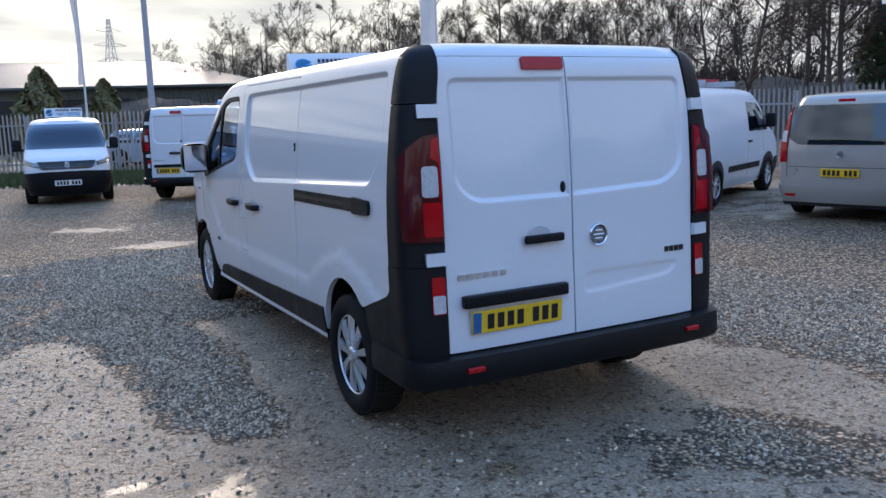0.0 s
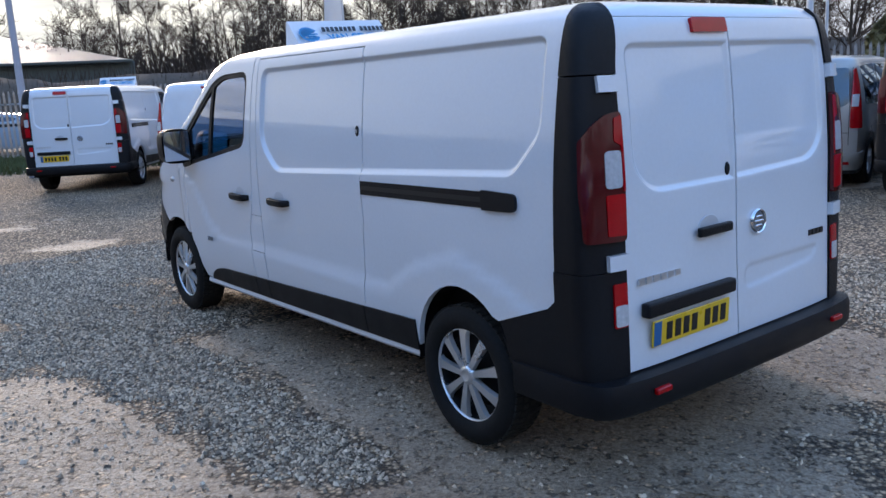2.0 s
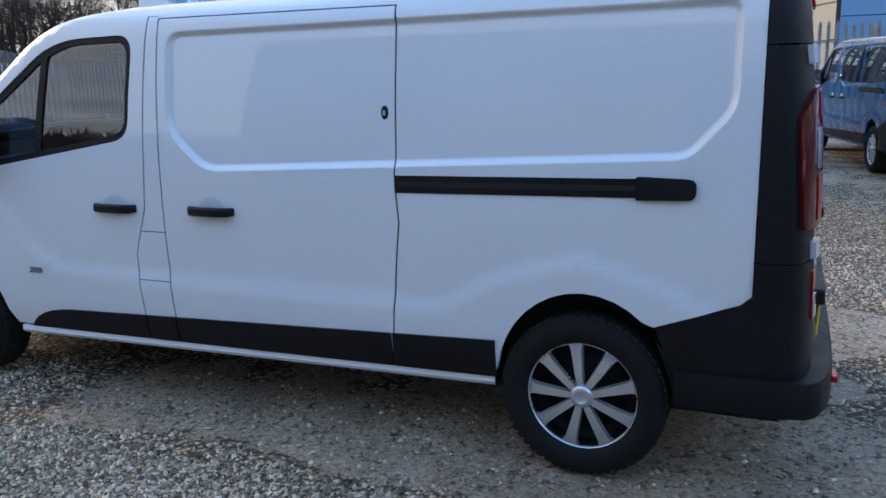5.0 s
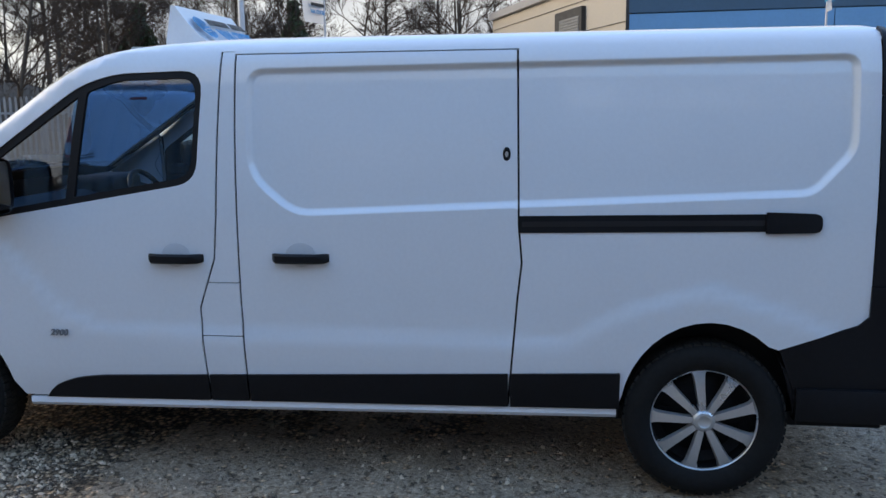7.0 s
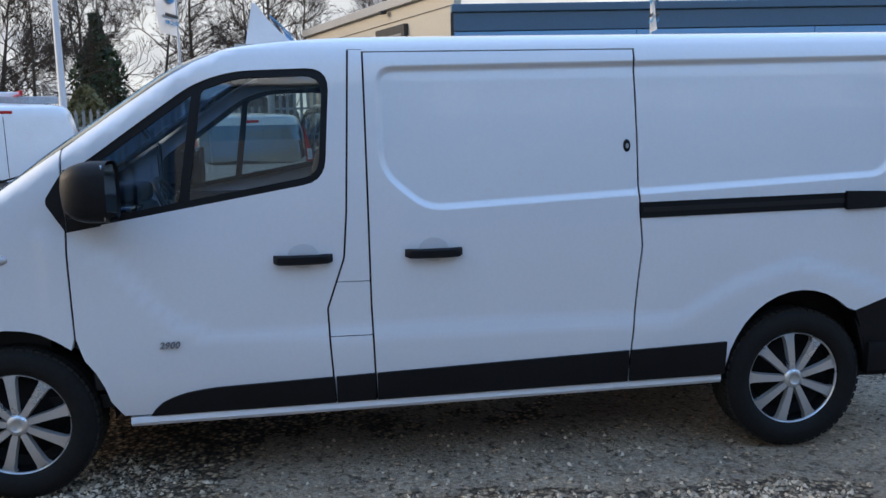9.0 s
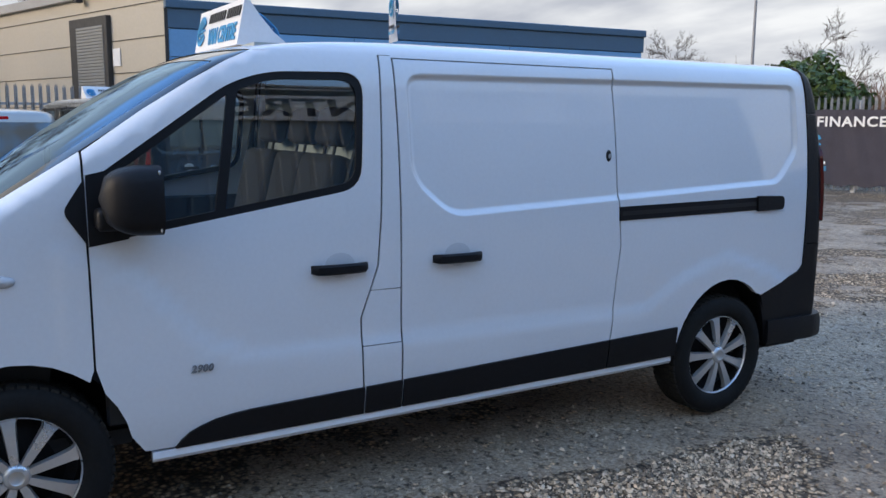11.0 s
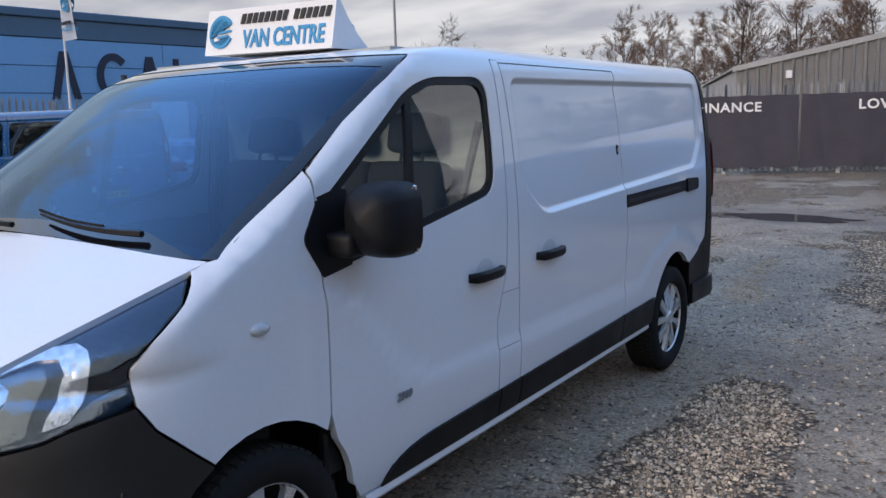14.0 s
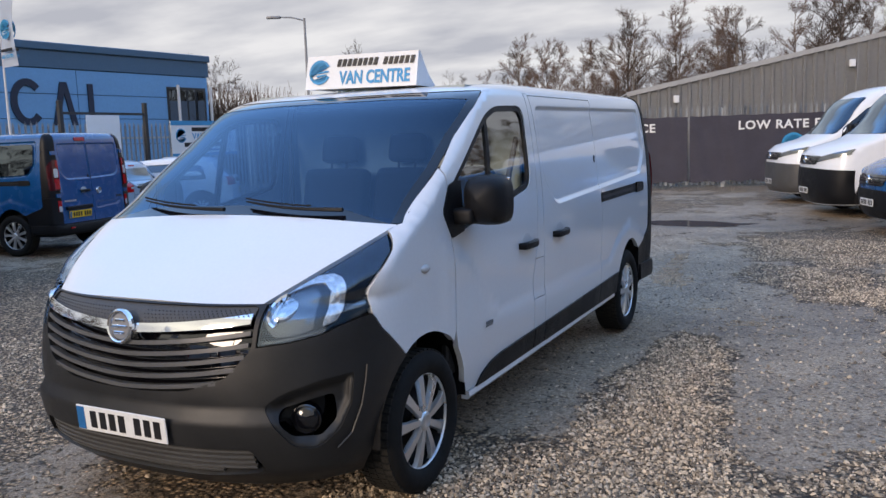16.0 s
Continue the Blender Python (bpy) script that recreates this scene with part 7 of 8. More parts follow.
def vehicle(name, m, label, category, h, L, W, H, paint, axles, r=0.32, guard=PLASTIC, guard_z=(0.30, 0.62), rear="doors", plates=True, style="trim", nose=(0.9, 0.72), foot=(4.0, 1.1), crown=(3.4, 1.75), glazed=(), tail=(0.95, 1.35, 0.80), head=(0.78, 0.95, 0.45), front_guard=True, group="parked vans"):
    o = thing(name, m, label, category, group)
    body = part("body", loft(h, H), paint, o)
    F, R, S = h.front, h.rear, h.side
    g0, g1 = guard_z
    # bumpers
    if front_guard:
        w = h.s_front(axles[1] + r + 0.08, 0.45)
        sheet("front_bumper", [(-w, g0 - 0.06), (w, g0 - 0.06), (w, g1 - 0.04), (0.35, g1), (-0.35, g1), (-w, g1 - 0.04)], F, guard, o, [], 0.15, 0.1, depth=0.02, off=0.012)
    w = h.s_rear(axles[0] - r - 0.08, 0.45)
    sheet("rear_bumper", [(-w, g0 - 0.04), (w, g0 - 0.04), (w, g1 - 0.10), (-w, g1 - 0.10)], R, guard, o, [], 0.15, 0.1, depth=0.02, off=0.035)
    # windscreen
    fv, fz = foot
    tv, tz = crown
    zs = np.linspace(fz + 0.04, tz - 0.05, 5)
    k = [h.s_front(float(h.nose(z)) - 0.17, z) for z in zs]
    sc = rounded([(-a, z) for a, z in zip(k, zs)] + [(a, z) for a, z in zip(k[::-1], zs[::-1])], 0.04)
    sheet("windscreen", sc, F, GLASS_DARK, o, [], 0.10, 0.05, depth=0.02, off=0.017)
    # side glass
    for poly in glazed:
        sheet("side_window", rounded(poly, 0.05), S, GLASS_DARK, o, [], 0.15, depth=0.01, off=0.005, mirror=True)
    # lamps
    z0, z1, s0 = head
    hw = h.s_front(float(h.nose(z0)) - 0.42, z0)
    sheet("headlight", rounded([(-s0, z0), (-s0 - 0.02, z0 + 0.09), (-hw, z1), (-hw * 1.02, z1 - 0.10)], 0.03), F, REFLECTOR, o, [], 0.08, 0.04, depth=0.02, off=0.010, mirror=True)
    t0, t1, ti = tail
    sheet("tail_light", rounded([(-ti, t0), (-ti, t1), (-h.s_rear(0.16 + float(h.tail(t1)), t1), t1), (-h.s_rear(0.18 + float(h.tail(t0)), t0), t0)], 0.03), R, LENS_RED, o, [], 0.06, depth=0.02, off=0.012, mirror=True)
    sheet("reversing_lens", [(-ti - 0.01, t0 + (t1 - t0) * 0.36), (-ti - 0.01, t0 + (t1 - t0) * 0.56), (-ti - 0.09, t0 + (t1 - t0) * 0.56), (-ti - 0.09, t0 + (t1 - t0) * 0.36)], R, LENS_CLEAR, o, [], 0.06, depth=0.01, off=0.017, mirror=True)
    # grille
    zn, wn = nose
    sheet("grille", rounded([(-wn * 0.62, zn), (-wn * 0.5, zn - 0.16), (wn * 0.5, zn - 0.16), (wn * 0.62, zn)], 0.03), F, PLASTIC_DARK, o, [], 0.12, 0.06, depth=0.01, off=0.014)
    for i in range(3):
        sheet("grille_slat", [(-wn * 0.55, zn - 0.035 - 0.045 * i), (wn * 0.55, zn - 0.035 - 0.045 * i), (wn * 0.55, zn - 0.05 - 0.045 * i), (-wn * 0.55, zn - 0.05 - 0.045 * i)], F, CHROME if i == 0 and category == "car" else PLASTIC_GREY, o, [], 0.15, 0.06, depth=0.01, off=0.02)
    p = F(0, zn - 0.07)
    round_badge(o, Matrix.Translation((0, p.y + 0.02, zn - 0.07)) @ Matrix.Rotation(radians(-90), 4, 'X'), 0.062)
    # rear doors or tailgate
    z_top = H - 0.20
    if rear == "doors":
        sheet("rear_seam", [(-0.004, g1), (0.004, g1), (0.004, z_top), (-0.004, z_top)], R, INK, o, [], 0.2, depth=0.0, off=0.003)
    for s in (-1, 1):
        sheet("rear_seam", [(s * (ti - 0.01) - 0.004, g1), (s * (ti - 0.01) + 0.004, g1), (s * (ti - 0.01) + 0.004, z_top), (s * (ti - 0.01) - 0.004, z_top)], R, INK, o, [], 0.2, depth=0.0, off=0.003)
    q = R(0, 0.9)
    if rear == "doors":
        part("rear_handle", to_mesh(box_bm(-0.20, -0.03, q.y - 0.03, q.y + 0.01, 0.93, 0.975, 0.01, 2), "handle", 50), PLASTIC, o)
    else:
        for z in (0.412, 0.735):
            sheet("tailgate_seam", [(-ti, z), (ti, z), (ti, z + 0.007), (-ti, z + 0.007)], R, INK, o, [], 0.2, depth=0.0, off=0.004)
        w = h.s_rear(axles[0] - r - 0.08, 0.45)
        sheet("bumper_skirt", [(-w, g0 - 0.08), (w, g0 - 0.08), (w, g0 - 0.03), (-w, g0 - 0.03)], R, PLASTIC_GREY, o, [], 0.15, 0.1, depth=0.02, off=0.040)
        sheet("reflector", [(-ti + 0.0, 0.33), (-ti + 0.16, 0.33), (-ti + 0.16, 0.365), (-ti + 0.0, 0.365)], R, LENS_RED, o, [], 0.1, depth=0.01, off=0.042, mirror=True)
    q = R(0, H - 0.14)
    part("high_brake_light", to_mesh(box_bm(-0.11, 0.11, q.y - 0.012, q.y + 0.03, H - 0.165, H - 0.125, 0.006, 1), "lamp"), LENS_RED, o)
    if rear == "glass":
        zz0, zz1 = H * 0.585, H - 0.20
        sheet("rear_window", rounded([(-ti + 0.06, zz1), (-ti + 0.02, zz0 + 0.08), (-ti + 0.18, zz0), (ti - 0.18, zz0), (ti - 0.02, zz0 + 0.08), (ti - 0.06, zz1)], 0.05), R, GLASS_DARK, o, [], 0.12, depth=0.01, off=0.008)
        part("rear_wiper", tube_bm([R(0.05, zz0 + 0.03) + Vector((0, -0.03, 0)), R(-0.35, zz0 + 0.05) + Vector((0, -0.03, 0))], 0.01, 5), PLASTIC, o)
        q = R(0, zz0 - 0.13)
        round_badge(o, Matrix.Translation(q + Vector((0, -0.006, 0))) @ Matrix.Rotation(radians(90), 4, 'X'), 0.05)
    if plates:
        zp = 0.665 if rear == "glass" else 0.74
        number_plate(o, Matrix.Translation(R(0 if rear == "glass" else -0.38, zp) + Vector((0, -0.02, 0))), PLATE_Y, blue=False)
        fp = F(0, 0.46)
        number_plate(o, pose(0, fp.y + 0.028, 0.46, 0, 0, 180), PLATE_W, blue=False)
    # cab door seams, handles, mirrors, rub strips
    d0, d1 = axles[1] - 1.25, axles[1] - 0.32
    for v in (d0, d1):
        sheet("door_seam", [(v - 0.004, 0.36), (v + 0.004, 0.36), (v + 0.004, 1.05), (v - 0.004, 1.05)], S, INK, o, [], 0.2, depth=0.0, off=0.003, mirror=True)
    sheet("rub_strip", [(axles[0] + 0.65, 0.50), (axles[1] - 0.55, 0.50), (axles[1] - 0.55, 0.60), (axles[0] + 0.65, 0.60)], S, guard if category == "van" else paint, o, [], 0.2, depth=0.01, off=0.014, mirror=True)
    for s in (-1, 1):
        p = S(d0 + 0.12, 0.98)
        part("door_handle", to_mesh(box_bm(-s * p.x - 0.02 if s < 0 else -p.x - 0.01, -s * p.x + 0.01 if s < 0 else -p.x + 0.02, p.y - 0.09, p.y + 0.09, 0.96, 1.0, 0.01, 1), "handle"), PLASTIC, o) if s > 0 else part("door_handle", to_mesh(box_bm(p.x - 0.02, p.x + 0.01, p.y - 0.09, p.y + 0.09, 0.96, 1.0, 0.01, 1), "handle"), PLASTIC, o)
        mx_ = s * (W + 0.13)
        mh = 0.13 if category == "van" else 0.075
        my_, mz_ = d1 - 0.02, fz + 0.12
        mi = part("mirror", to_mesh(box_bm(mx_ - 0.09, mx_ + 0.09, my_ - 0.07, my_ + 0.07, mz_ - mh, mz_ + mh, 0.045, 3), "mirror", 60), PLASTIC, o)
        part("mirror_arm", to_mesh(box_bm(min(s * (W - 0.14), mx_), max(s * (W - 0.14), mx_), my_ - 0.03, my_ + 0.03, mz_ - mh, mz_ - mh + 0.05, 0.01, 1), "arm"), PLASTIC, mi)
    # flat black sheets standing in for the shaded arch hollows, and wheels
    for v in axles:
        arc = [(v + (r + 0.085) * math.cos(t), r + (r + 0.075) * math.sin(t)) for t in np.linspace(-0.25, math.pi + 0.25, 18)]
        sheet("arch_shade", [(a, max(b, 0.225)) for a, b in arc], S, INK, o, [], 0.15, depth=0.0, off=0.016, mirror=True)
        for s in (-1, 1):
            road_wheel(o, s * (W - 0.085), v, r, s, style)
    part("floor_pan", to_mesh(box_bm(-W * 0.8, W * 0.8, 0.3, L - 0.4, 0.19, 0.30), "pan"), WHEEL_DARK, o)
    return o


def mid_van(m, label, paint=None, **k):
    h = hull_for(4.97, 0.99, 1.96, 1.02, (4.25, 1.22), (3.45, 1.84), 0.08)
    return vehicle("panel_van", m, label, "van", h, 4.97, 0.99, 1.96, paint or PAINT_WHITE2, (0.95, 3.90), 0.335, foot=(4.25, 1.22), crown=(3.45, 1.84), glazed=([(2.75, 1.68), (3.35, 1.66), (3.85, 1.32), (3.88, 1.16), (2.75, 1.16)],), guard_z=(0.30, 0.66), tail=(0.78, 1.58, 0.89), head=(0.80, 1.02, 0.50), nose=(0.88, 0.9), **k)


van_ladder = mid_van(heading(9.90, 10.62, 0.904, 0.427, 0.95), "white panel van with a red and white ladder rack")
van_fleet = mid_van(heading(5.90, 16.72, 0.55, 0.84, 0.95), "white panel van with twin rear doors parked facing the fence")
h_nv = hull_for(4.40, 0.85, 1.84, 0.96, (3.80, 1.12), (3.05, 1.72), 0.05)
van_small = vehicle("small_van", heading(1.57, 22.45, -0.09, -0.996, 0.80), "small white van with black lower bumper facing the yard", "van", h_nv, 4.40, 0.85, 1.84, PAINT_WHITE2, (0.80, 3.525), 0.305, foot=(3.80, 1.12), crown=(3.05, 1.72), glazed=([(2.4, 1.58), (3.0, 1.56), (3.5, 1.22), (3.5, 1.06), (2.4, 1.06)],), guard_z=(0.26, 0.70), tail=(0.85, 1.30, 0.72), head=(0.78, 0.97, 0.52), nose=(0.90, 0.95))
h_mpv = hull_for(4.42, 0.89, 1.79, 0.98, (3.65, 1.12), (2.85, 1.70), 0.12)
mpv = vehicle("people_carrier", heading(10.85, 7.50, 0.965, 0.26, 0.80), "silver people carrier with dark tailgate glass", "car", h_mpv, 4.42, 0.89, 1.79, PAINT_SILVER, (0.80, 3.46), 0.325, guard=PAINT_SILVER, guard_z=(0.28, 0.58), rear="glass", style="alloy", foot=(3.65, 1.12), crown=(2.85, 1.70), glazed=([(0.55, 1.60), (1.45, 1.63), (1.45, 1.06), (0.50, 1.10)], [(1.52, 1.63), (2.35, 1.62), (2.35, 1.05), (1.52, 1.06)], [(2.42, 1.62), (2.85, 1.58), (3.35, 1.22), (3.35, 1.05), (2.42, 1.05)]), tail=(0.80, 1.58, 0.77), head=(0.76, 0.94, 0.5), nose=(0.84, 0.9), group="parked cars")
h_big = hull_for(5.6, 1.02, 2.48, 1.22, (4.75, 1.42), (3.95, 2.25), 0.06, 0.2)


def big_van(m, label, paint, guard):
    return vehicle("large_van", m, label, "van", h_big, 5.6, 1.02, 2.48, paint, (1.0, 4.60), 0.345, guard=guard, foot=(4.75, 1.42), crown=(3.95, 2.25), glazed=([(3.2, 2.02), (3.85, 2.0), (4.35, 1.58), (4.4, 1.36), (3.2, 1.36)],), guard_z=(0.30, 0.88), tail=(0.9, 1.5, 0.88), head=(0.98, 1.22, 0.52), nose=(1.10, 0.95))


def by_nose(nx, ny, hx, hy, L):
    n = math.hypot(hx, hy)
    return heading(nx - hx / n * L, ny - hy / n * L, hx, hy, 0.0)


big_a = big_van(by_nose(1.95, -9.35, 0.94, 0.34, 5.6), "tall white van with a grey bumper parked by the bannered fence", PAINT_WHITE2, BUMPER_GREY)
big_b = big_van(by_nose(1.0, -6.35, 0.94, 0.34, 5.6), "tall white van with black bumper and dark grille", PAINT_WHITE2, PLASTIC)
van_ford = mid_van(by_nose(-0.10, -3.50, 0.94, 0.34, 4.97), "dark navy van with a broad dark grille", PAINT_NAVY)
h_car = hull_for(4.35, 0.89, 1.46, 0.86, (3.15, 1.0), (2.25, 1.38), 0.42, 0.12)


def hatch(m, label, paint):
    return vehicle("hatchback", m, label, "car", h_car, 4.35, 0.89, 1.46, paint, (0.80, 3.42), 0.315, guard=paint, guard_z=(0.26, 0.55), rear="glass", style="alloy", foot=(3.15, 1.0), crown=(2.25, 1.38), glazed=([(0.75, 1.24), (1.35, 1.30), (1.35, 0.93), (0.65, 0.95)], [(1.42, 1.30), (2.2, 1.28), (2.75, 1.05), (2.78, 0.93), (1.42, 0.93)]), tail=(0.80, 0.98, 0.62), head=(0.66, 0.80, 0.5), nose=(0.72, 0.9), group="parked cars")


car_pale = hatch(heading(14.0, -1.6, 0.947, 0.32, 0.8), "pale blue hatchback parked beside the blue van", PAINT_PALE)
car_far = hatch(heading(4.6, 35.2, 0.876, -0.483, 0.8), "pale blue car beyond the northern fence", PAINT_PALE)
car_red = hatch(heading(9.6, 31.0, 0.876, -0.483, 0.8), "red car beyond the northern fence", SIGN_RED)
car_white = hatch(heading(13.7, -3.9, 0.80, 0.60, 0.8), "white hatchback parked before the sign board", PAINT_WHITE2)

# ---- trees ----
def bare_tree(seed, height, spread, trunk_mat, twig_mat, limbs=13, kids=7, twigs=8, lean=0.03, bare=0.30, trunks=1, fine=4, thin=0.0075):
    """A leafless tree: tapered trunk, limbs and sprays of fine twigs."""
    rng = random.Random(seed)
    o = new("bare_tree")
    stem, crown = bmesh.new(), bmesh.new()

    def grow(p, d, length, r, level, bm):
        n = 4 if level < 2 else 2 if level < 4 else 1
        pts, rad = [p.copy()], [r]
        for i in range(n):
            d = (d + Vector((rng.gauss(0, 0.16), rng.gauss(0, 0.16), rng.gauss(0.05, 0.10)))).normalized()
            pts.append(pts[-1] + d * length / n)
            rad.append(r * (1 - 0.72 * (i + 1) / n))
        if level == 3:
            tube_bm([pts[0], pts[-1]], [rad[0], rad[-1]], 3, bm, caps=False)
        elif level < 4:
            tube_bm(pts, rad, 5 if level < 2 else 3, bm, caps=False)
        else:
            tip = bm.verts.new(pts[-1])
            s = (pts[-1] - pts[0]).orthogonal().normalized()
            u = (pts[-1] - pts[0]).normalized().cross(s)
            foot = [bm.verts.new(pts[0] + (s * math.cos(q) + u * math.sin(q)) * r) for q in (0.0, 2.1, 4.2)]
            for q in range(2):
                bm.faces.new((foot[q], foot[(q + 1) % 3], tip))
        return pts

    def branch(pts, length, r, level):
        if level > 3:
            return
        count = (kids, twigs, fine)[level - 1] if level <= 3 else 0
        for i in range(count):
            t = rng.uniform(0.25, 1.0) * (len(pts) - 1)
            k = min(int(t), len(pts) - 2)
            p = pts[k].lerp(pts[k + 1], t - k)
            along = (pts[k + 1] - pts[k]).normalized()
            out = along.orthogonal().normalized()
            out.rotate(Matrix.Rotation(rng.uniform(0, 2 * math.pi), 3, along))
            d = (along * rng.uniform(0.7, 1.1) + out * rng.uniform(0.5, 0.9) + Vector((0, 0, 0.12))).normalized()
            L = length * rng.uniform(0.40, 0.62)
            rr = max(r * 0.42, thin)
            branch(grow(p, d, L, rr, level + 1, crown), L, rr, level + 1)

    for q in range(trunks):
        base = Vector((rng.uniform(-0.5, 0.5) * (trunks - 1) * 0.7, rng.uniform(-0.5, 0.5) * (trunks - 1) * 0.7, -0.1))
        h = height * rng.uniform(0.85, 1.0)
        d = Vector((rng.gauss(0, lean) + base.x * 0.08, rng.gauss(0, lean) + base.y * 0.08, 1)).normalized()
        pts, rad = [base], [height * 0.0135]
        for i in range(9):
            d = (d + Vector((rng.gauss(0, lean), rng.gauss(0, lean), 0.04))).normalized()
            pts.append(pts[-1] + d * h / 9)
            rad.append(height * 0.0135 * (1 - 0.93 * ((i + 1) / 9) ** 0.9))
        tube_bm(pts, rad, 8, stem, caps=False)
        for i in range(limbs):
            t = bare + (1 - bare) * (i + rng.random()) / limbs
            k = min(int(t * 9), 8)
            p = pts[k].lerp(pts[k + 1], t * 9 - k)
            a = rng.uniform(0, 2 * math.pi)
            up = 0.28 + 0.62 * t
            dd = Vector((math.cos(a), math.sin(a), up)).normalized()
            L = spread * (1.15 - 0.75 * t) * rng.uniform(0.7, 1.15)
            r = height * 0.0052 * (1.2 - 0.8 * t)
            branch(grow(p, dd, L, r, 1, crown), L, r, 1)
    part("trunk", stem, trunk_mat, o)
    part("crown", crown, twig_mat, o)
    return o


def leaves_bm(n, place, size, rng, bm=None):
    bm = bm or bmesh.new()
    for _ in range(n):
        p, out = place(rng)
        s = size * rng.uniform(0.6, 1.4)
        q = Vector((rng.gauss(0, 1), rng.gauss(0, 1), rng.gauss(0, 1))).normalized()
        a = (out + q * 0.9).normalized()
        b = a.orthogonal().normalized()
        c = a.cross(b)
        th = rng.uniform(0, 6.28)
        e1 = b * math.cos(th) + c * math.sin(th)
        e2 = a.cross(e1)
        vs = [bm.verts.new(p + e1 * s), bm.verts.new(p + e2 * s * 0.5 + a * s * 0.12), bm.verts.new(p - e1 * s), bm.verts.new(p - e2 * s * 0.5 + a * s * 0.12)]
        bm.faces.new(vs)
    return bm


TREE_A = bare_tree(3, 12.5, 3.6, BARK, TWIG, bare=0.28, thin=0.011)
TREE_B = bare_tree(8, 11.0, 4.2, BARK, TWIG, limbs=12, bare=0.20, lean=0.05, thin=0.011)
TREE_C = bare_tree(21, 13.5, 3.0, BARK, TWIG, limbs=14, bare=0.36, thin=0.011)
TREE_D = bare_tree(34, 10.0, 2.5, BARK_PALE, TWIG_RED, limbs=22, kids=8, twigs=9, bare=0.14, lean=0.05, thin=0.0065)
TREE_E = bare_tree(55, 6.5, 2.6, BARK, TWIG, limbs=12, bare=0.12, lean=0.06)
TREE_F = bare_tree(77, 11.0, 3.2, BARK, TWIG, limbs=9, bare=0.3, trunks=3)
TREES = [(TREE_A, "tall leafless alder with a dark trunk"), (TREE_B, "broad leafless tree with spreading limbs"), (TREE_C, "tall slender leafless tree"), (TREE_D, "leafless birch with reddish twigs"), (TREE_E, "small leafless roadside tree"), (TREE_F, "leafless tree of several stems")]
used = set()


def plant(kind, x, y, s=1.0, turn=0.0, tall=1.0):
    ob, label = TREES[kind]
    m = Matrix.Translation((x, y, -0.05)) @ Matrix.Rotation(turn, 4, 'Z')
    if kind in used:
        ob = copy_thing(ob, m)
        ob.scale = (s, s, s * tall)
    else:
        used.add(kind)
        ob.matrix_basis = m @ Matrix.Diagonal((s, s, s * tall, 1))
    ob.name = "bare_tree"
    return tagged(ob, label, "tree", "bare trees")


rng = random.Random(5)
# northern and north-eastern belt behind the barn and the embankment
for i in range(48):
    t = i / 47
    if t > 0.66 and i % 2:
        continue
    a = radians(8 + 52 * t)                      # bearing from +y towards +x
    d = 80 - 22 * t + rng.uniform(-5, 6)
    plant(rng.choice((0, 1, 1, 0, 5)), d * math.sin(a), d * math.cos(a), rng.uniform(0.80, 1.02) * (0.72 + 0.30 * min(1, t * 2.2)), rng.uniform(0, 6.28))
# a nearer, looser row before it
for i in range(16):
    a = radians(14 + 34 * i / 15)
    d = 68 - 12 * i / 15 + rng.uniform(-3, 3)
    plant(rng.choice((0, 2, 5)), d * math.sin(a), d * math.cos(a), rng.uniform(0.72, 0.95), rng.uniform(0, 6.28))
# eastern belt
for i in range(15):
    t = i / 14
    y = 36 - 34 * t + rng.uniform(-1, 1)
    plant(rng.choice((0, 2, 1, 5)), 44 + rng.uniform(-4, 5) + 5 * t, y, rng.uniform(0.85, 1.1), rng.uniform(0, 6.28))
for x, y, k, s in ((27.0, 24.5, 1, 0.95), (29.5, 22.2, 5, 0.9), (33.0, 26.0, 0, 0.95), (34.5, 18.5, 1, 0.8)):
    plant(k, x, y, s, rng.uniform(0, 6.28))
# southern belt behind the grey shed
for i in range(42):
    t = i / 41
    plant(rng.choice((3, 3, 1, 3, 0)), 29.5 - 52 * t + rng.uniform(-1, 1), -55 + 9 * t + rng.uniform(-4, 4), rng.uniform(0.85, 1.10) * (0.70 + 0.32 * min(1, t * 2.6)), rng.uniform(0, 6.28))
# single small trees between the unit and the shed
for x, y, k, s in ((29, -34, 4, 1.15), (25, -40, 4, 0.9), (33, -26, 4, 0.95), (21, -42, 3, 0.8), (38, -30, 4, 1.1)):
    plant(k, x, y, s, rng.uniform(0, 6.28))

